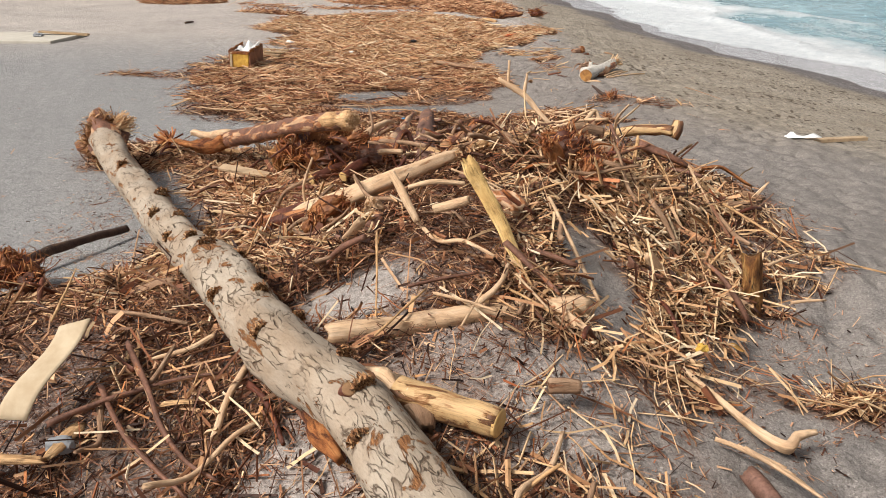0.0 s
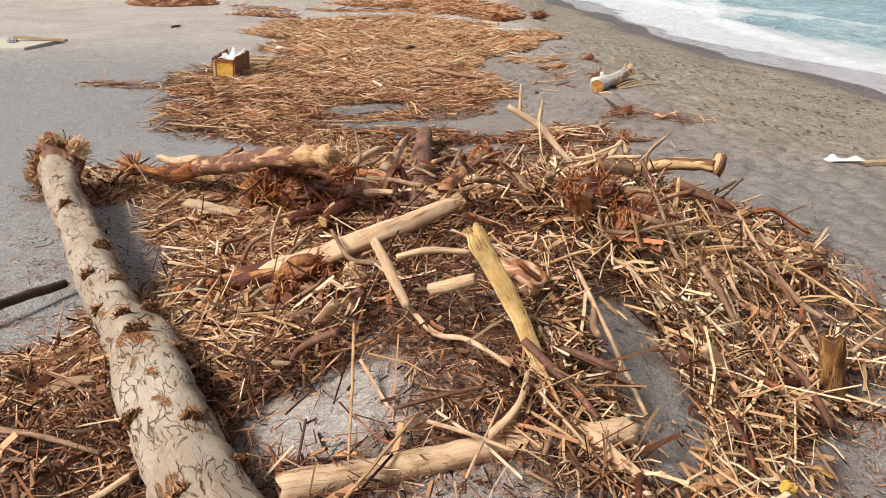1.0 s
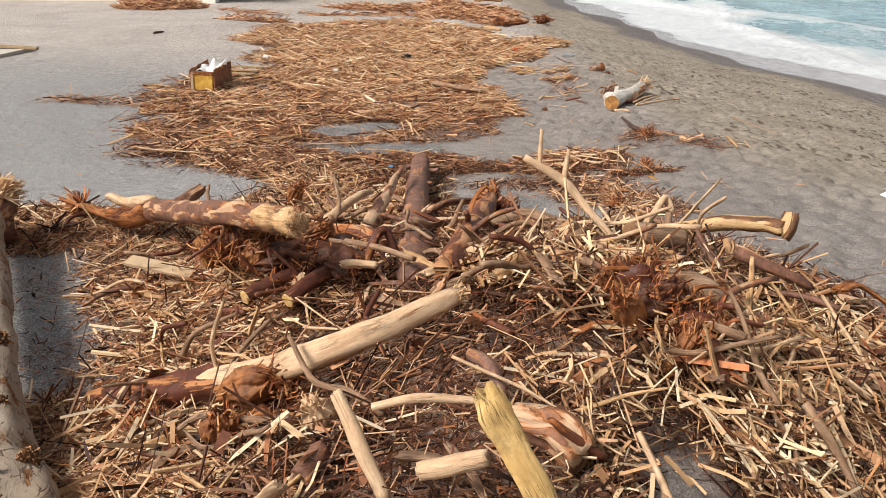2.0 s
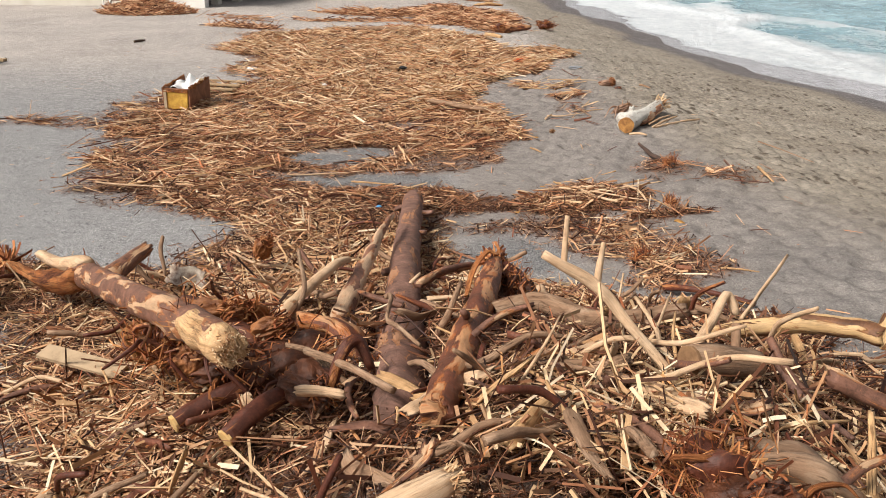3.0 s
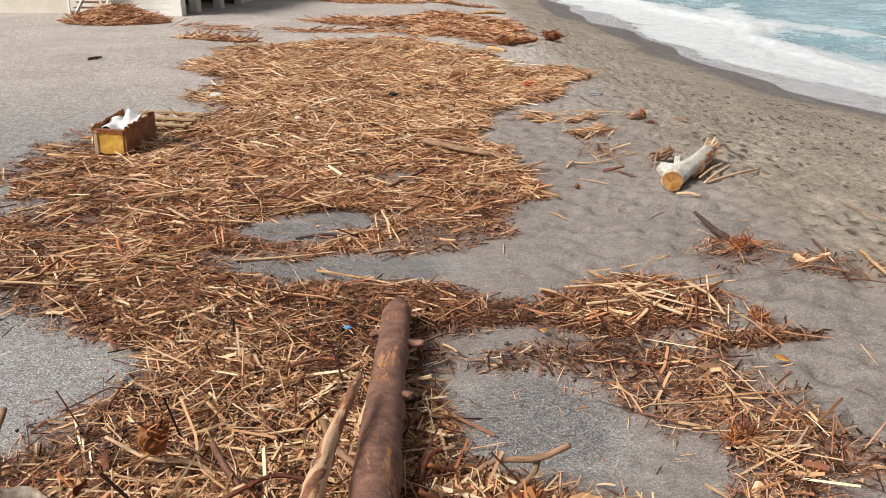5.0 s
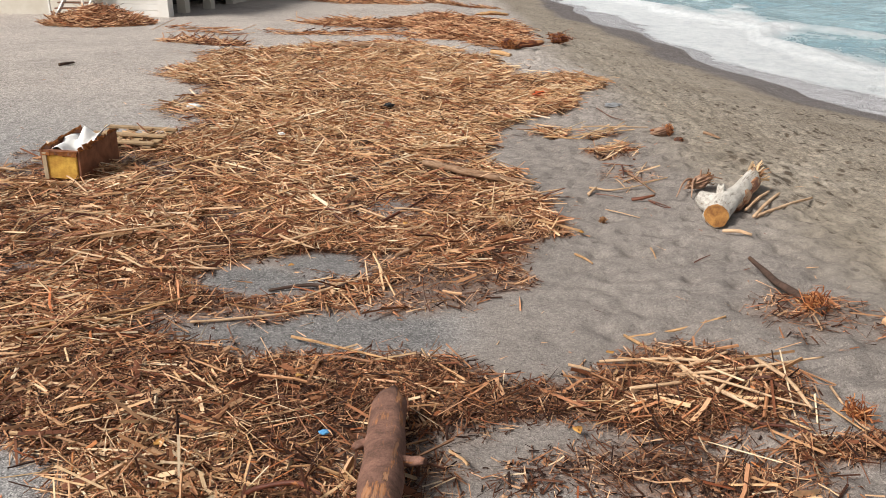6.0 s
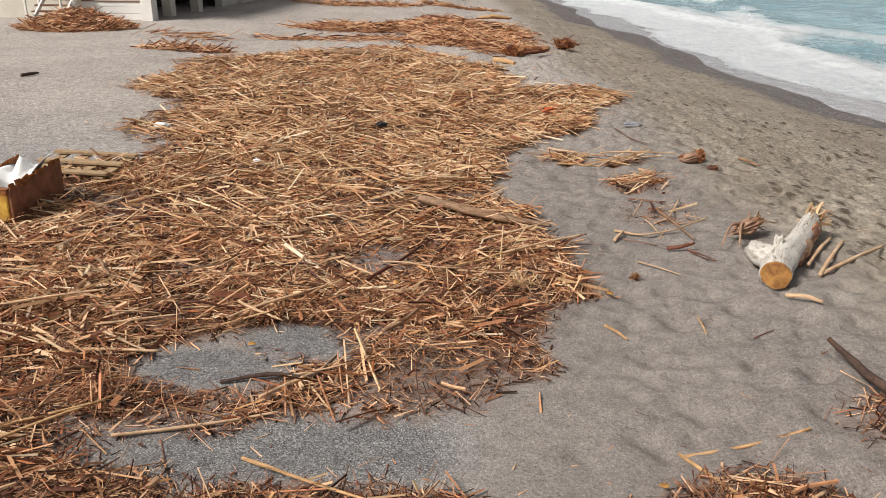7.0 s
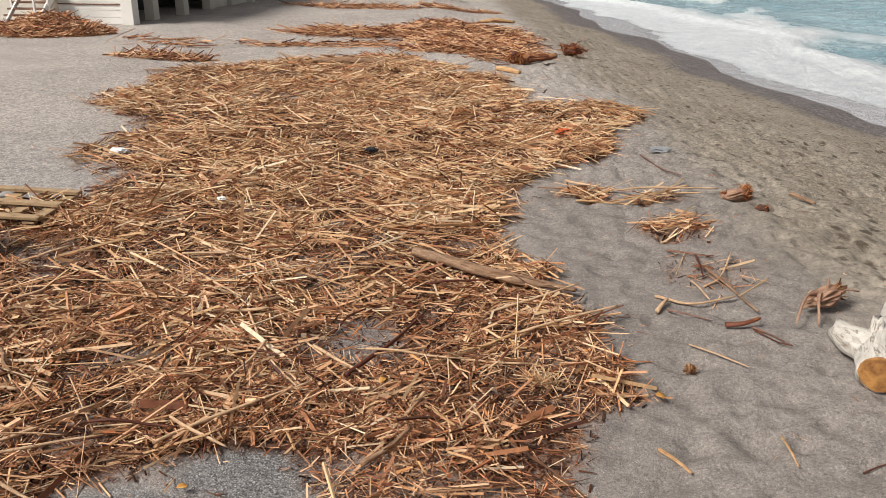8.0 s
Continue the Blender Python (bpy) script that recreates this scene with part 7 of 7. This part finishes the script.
def leaf(at, size, turn, seed):
    V, F = [], []
    n = 8
    for i in range(n + 1):
        u = i / n
        w = 0.34 * math.sin(math.pi * min(1, u * 0.92 + 0.06)) ** 0.8
        for s in (-1, 0, 1):
            V.append((size * (u - 0.5), size * w * s, size * (0.10 * abs(s) * (1 + 0.4 * math.sin(seed + u * 5)) + 0.10 * math.sin(u * 3 + seed))))
    m = len(V)
    V += [(x, y, z - 0.003) for x, y, z in V]
    for i in range(n):
        for s in (0, 1):
            a = i * 3 + s
            F += [(a, a + 3, a + 4, a + 1), (m + a, m + a + 1, m + a + 4, m + a + 3)]
    rim = [i * 3 for i in range(n + 1)] + [n * 3 + 1, n * 3 + 2] + [i * 3 + 2 for i in range(n - 1, -1, -1)] + [1]
    F += [(rim[k], m + rim[k], m + rim[(k + 1) % len(rim)], rim[(k + 1) % len(rim)]) for k in range(len(rim))]
    ob = tagged(new("dead_leaf", mesh_from("dead_leaf", V, F, LEAF, True)), "curled dry orange-brown leaf", "leaf", "dead leaves")
    ob.matrix_world = pose(at[0], at[1], float(ground(*at) + heap(*at) * 0.8) + 0.03, 4, -5, turn)


for k, (x, y) in enumerate(((-1.3, 15.16), (-2.9, 17.4), (1.5, 16.1), (-2.2, 18.2), (0.6, 17.2), (-0.9, 13.2), (0.9, 12.6), (2.5, 11.9), (1.3, 13.6), (-1.6, 12.4), (2.1, 9.6), (1.9, 4.6), (-1.9, 6.4), (-0.3, 16.2))):
    leaf((x, y), 0.06 + 0.015 * (k % 4), 47 * k, k)


def tuft(x, y, size, mat, label, seed):
    z = float(ground(x, y) + heap(x, y) * 0.8) + 0.02
    ob = tagged(new("fibre_tuft", spikes("fibre_tuft", (x, y, z), (0, 0, 1), 130, size, size * 0.5, 1.5, mat, (x, y, z), seed, 0.003, 0.9)), label, "tuft")
    ob.location = (x, y, z)


tuft(1.77, 16.38, 0.05, TORN_BROWN, "small yellow tuft of dry fibre on sand", 1)
tuft(0.75, 16.2, 0.14, REED_BRIGHT, "yellow tuft of dry fibre in the drift", 2)
tuft(2.95, 14.0, 0.14, FIBRE, "brown tuft of roots on sand", 3)
tuft(1.9, 11.0, 0.16, FIBRE, "brown tuft of roots on sand", 4)
tuft(2.6, 12.6, 0.12, FIBRE, "brown tuft of roots on sand", 5)
tuft(-1.5, 6.25, 0.14, FIBRE, "tuft of orange root fibre in the litter", 6)
tuft(-0.75, 6.2, 0.16, FIBRE, "tuft of orange root fibre in the litter", 7)
tuft(0.9, 6.55, 0.13, REED_BRIGHT, "pale frayed brush of wood fibre", 8)


# ---------------------------------------------------------------- single sticks and slabs on the heap
def strewn(name, count, zone, box, kinds, group, category, lift, tilt, lie=None):
    """Single pieces with a few shared shapes, laid on the litter."""
    x, y = scatter(count, *box, zone)
    for k in range(count):
        me, label, half = kinds[int(RNG.integers(len(kinds)))]
        ob = tagged(new(name, me), label, category, group)
        a = RNG.uniform(-180, 180) if lie is None or RNG.random() < 0.4 else RNG.normal(lie, 30)
        el = RNG.normal(0, tilt)
        z = float(ground(x[k], y[k]) + heap(x[k], y[k]) * lift) + 0.012 + abs(math.sin(radians(el))) * half * 0.6
        ca, sa = math.cos(radians(a)) * half, math.sin(radians(a)) * half
        slope = math.degrees(math.atan2(gz(x[k] + ca, y[k] + sa) - gz(x[k] - ca, y[k] - sa), 2 * half))
        ob.matrix_world = pose(x[k], y[k], z, 0, 0, a) @ pose(0, 0, 0, 0, -(slope + el), 0) @ pose(0, 0, 0, RNG.uniform(-180, 180), 0, 0)


def stick_kind(length, r, mat, label, seed, crook=0.04, oval=1.0, ragged=0.3):
    q = random.Random(seed)
    pts = [(length * (f - 0.5), q.uniform(-1, 1) * crook * length, q.uniform(-1, 1) * crook * length) for f in (0, 0.3, 0.65, 1)]
    return tube("driftwood_stick", pts, [r, r * 1.05, r * 0.9, r * 0.65], mat, 8, 9, 0.08, seed, (ragged, ragged * 1.5), (0, 0, 0), oval), label, length / 2


HEAP_STICKS = [stick_kind(0.55, 0.014, WOOD_GREY, "dull stripped driftwood stick on the heap", 1), stick_kind(0.8, 0.014, WOOD_PALE, "long pale driftwood stick on the heap", 2),
               stick_kind(0.45, 0.02, WOOD_GREY, "weathered brown stick on the heap", 3, 0.06), stick_kind(0.7, 0.018, WOOD_GREY, "crooked brown branch on the heap", 4, 0.1),
               stick_kind(0.5, 0.02, BARK_BROWN, "brown branch with bark on the heap", 5, 0.08), stick_kind(0.6, 0.015, BARK_RED, "red-brown crooked root on the heap", 6, 0.12),
               stick_kind(0.28, 0.02, BARK_TORN, "short orange wood stub on the heap", 7, 0.05), stick_kind(0.5, 0.008, WOOD_PALE, "straight thin cane on the heap", 8, 0.02),
               stick_kind(0.4, 0.009, WOOD_YELLOW, "short yellow cane on the heap", 9, 0.03)]
SLABS = [stick_kind(0.3, 0.04, WOOD_PALE, "splintered pale wood slab in the heap", 21, 0.03, 0.3, 0.9), stick_kind(0.4, 0.03, WOOD_GREY, "splintered grey wood slab in the heap", 22, 0.04, 0.35, 0.9),
         stick_kind(0.2, 0.035, BARK_TORN, "torn orange slab of bark in the heap", 23, 0.06, 0.25, 1.0), stick_kind(0.34, 0.035, WOOD_YELLOW, "split yellow wood slab in the heap", 24, 0.03, 0.3, 0.8),
         stick_kind(0.26, 0.04, BARK_BROWN, "curled brown piece of bark in the heap", 25, 0.08, 0.3, 0.9)]
DRIFT_STICKS = [stick_kind(0.7, 0.009, WOOD_PALE, "long straight pale cane in the drift", 31, 0.012), stick_kind(1.0, 0.011, WOOD_PALE, "very long pale cane in the drift", 32, 0.01),
                stick_kind(0.4, 0.013, WOOD_GREY, "weathered brown stick in the drift", 33, 0.05), stick_kind(0.5, 0.010, BARK_RED, "red-brown crooked root in the drift", 34, 0.1),
                stick_kind(0.3, 0.015, WOOD_PALE, "short thick stripped stick in the drift", 35, 0.04), stick_kind(0.45, 0.012, WOOD_PALE, "pale broken cane in the drift", 36, 0.015, 0.6, 0.8),
                stick_kind(0.35, 0.014, WOOD_PALE, "split pale cane in the drift", 37, 0.02, 0.35, 0.9), stick_kind(0.6, 0.012, WOOD_PALE, "pale cane in the drift", 38, 0.012)]


def heap_top(x, y):
    return pile_zone(x, y) * (0.35 + 0.65 * np.exp(-(((x - 0.6) / 2.2) ** 2 + ((y - 7) / 2.4) ** 2)))


strewn("driftwood_stick", 190, heap_top, (-4.5, 3.2, 2.2, 12), HEAP_STICKS, "loose sticks on the heap", "stick", 0.95, 18)
strewn("wood_slab", 110, heap_top, (-3.5, 3.0, 2.2, 11), SLABS, "wood slabs in the heap", "wood", 0.9, 16)
strewn("dry_cane", 260, long_zone, (-6.5, 3.2, 12.3, 27), DRIFT_STICKS, "loose canes on the drift", "stick", 1.0, 4, 8)

# ---------------------------------------------------------------- the litter itself
PILE_BOX, DRIFT_BOX = (-5, 3.7, 1.2, 13), (-7, 4.6, 12, 25)
litter("bark_chips", "small dark brown bark chips and crumbs trodden into the sand", 44000, PILE_BOX, chip_zone, CHIP, 0.04, 0.0048, 0.4, (0.3, 0.9), lift=0.55, rings=1)
litter("bark_chips", "fine brown bark chips and reed crumbs among the drift", 62000, DRIFT_BOX, chip_zone, CHIP, 0.05, 0.0046, 0.25, (0.3, 0.9), lift=0.5, rings=1)
litter("wood_crumbs", "small pale and brown wood crumbs strewn on the sand mound", 34000, PILE_BOX, crumb_zone, CRUMB, 0.032, 0.0026, 0.25, (0.3, 0.9), lift=0.6, rings=1)
litter("reed_litter", "fine broken brown reeds heaped over the mound, darkened for shade", 92000, PILE_BOX, core_zone, REED_BROWN_SHADED, 0.085, 0.0028, 0.42, (0.25, 0.8), rings=1, power=0.7)
litter("reed_litter", "tangled drift of fine broken reeds on the sand", 138000, (-7, 4.6, 12.5, 32), dry_zone, REED, 0.09, 0.0029, 0.26, (0.25, 0.8), rings=1, power=0.8)
litter("reed_litter", "fine damp brown reeds at the near edge of the drift", 24000, (-7, 4.6, 12, 15), damp_zone, REED_BROWN_SHADED, 0.085, 0.0028, 0.26, (0.25, 0.8), rings=1, power=0.8)
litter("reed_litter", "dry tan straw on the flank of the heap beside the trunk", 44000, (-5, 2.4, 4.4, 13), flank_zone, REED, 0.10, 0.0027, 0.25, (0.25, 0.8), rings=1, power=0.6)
litter("pale_reeds", "pale broken canes on the flank of the heap beside the trunk", 4200, (-5, 2.4, 4.4, 13), flank_zone, REED_BRIGHT, 0.19, 0.0042, 0.2, (0.3, 1.0), lie=15, bend=0.04, power=0.3)
litter("reed_litter", "thicker broken reeds heaped over the mound", 11000, PILE_BOX, pile_zone, REED_BROWN_SHADED, 0.16, 0.0040, 0.42, (0.3, 1.0), bend=0.04, rings=2, power=0.7)
litter("reed_litter", "tangled drift of broken straw-coloured reeds on the sand", 25000, (-7, 4.6, 12, 32), long_zone, REED, 0.2, 0.0040, 0.2, (0.3, 0.9), lie=8, bend=0.03, power=0.6)
litter("reed_litter", "far drift of reeds lying across the beach", 14000, (-9, 5, 31, 52), cover, REED, 0.34, 0.0068, 0.16, lie=5, lift=1.5)
litter("pale_reeds", "long pale reed canes lying on top of the heap", 3400, PILE_BOX, pile_zone, REED_BRIGHT, 0.19, 0.0046, 0.36, (0.35, 1.0), bend=0.05, rings=3, power=0.35)
litter("pale_reeds", "pale reed canes lying on top of the drift", 8000, (-7, 3.6, 12, 32), long_zone, REED_BRIGHT, 0.23, 0.0047, 0.18, (0.3, 0.9), lie=8, bend=0.02, power=0.3)
litter("pale_reeds", "bright dry reed straws on the middle of the drift", 9500, (-7, 3.6, 16, 32), bright_zone, REED_BRIGHT, 0.28, 0.0048, 0.17, (0.35, 1.0), lie=8, bend=0.02, power=0.3)
litter("pale_reeds", "pale broken reeds and splinters on the slope of the heap", 4600, (0, 3.6, 2, 9.5), slope_zone, REED_BRIGHT, 0.13, 0.0042, 0.4, (0.3, 1.0), bend=0.05, rings=3, power=0.4)
litter("split_canes", "short wide split canes and wood chunks in the heap", 1300, PILE_BOX, pile_zone, REED, 0.11, 0.009, 0.4, (0.2, 0.6), bend=0.03, rings=3, power=0.4)
litter("split_canes", "short wide split canes and wood chunks in the drift", 3200, (-7, 3.6, 12, 30), carpet_zone, REED, 0.15, 0.0085, 0.2, (0.2, 0.6), bend=0.03, rings=3, power=0.4)
litter("twigs", "dark crooked twigs and root pieces in the heap", 4200, PILE_BOX, pile_zone, TWIG, 0.18, 0.0036, 0.35, (0.6, 1.0), bend=0.09, rings=3, power=0.6)
litter("twigs", "dark twigs scattered through the drift", 5500, (-7, 4.6, 12, 34), carpet_zone, TWIG, 0.16, 0.0036, 0.2, (0.6, 1.0), bend=0.08, rings=3, power=0.5)
litter("stray_reeds", "single reeds and twigs strewn on bare sand", 6500, (-8, 6, 1.5, 30), stray_zone, REED, 0.07, 0.0034, 0.05, (0.35, 1.0), lift=0.0, rings=1)
litter("red_bark_strips", "torn red-brown bark strips and root ends in the heap", 5200, PILE_BOX, pile_zone, FIBRE, 0.09, 0.0052, 0.5, (0.2, 0.6), rings=1, power=0.6)
litter("red_bark_strips", "torn red-brown bark strips in the drift", 9000, (-7, 4.6, 12, 30), carpet_zone, FIBRE, 0.09, 0.0050, 0.22, (0.2, 0.6), rings=1, power=0.6)
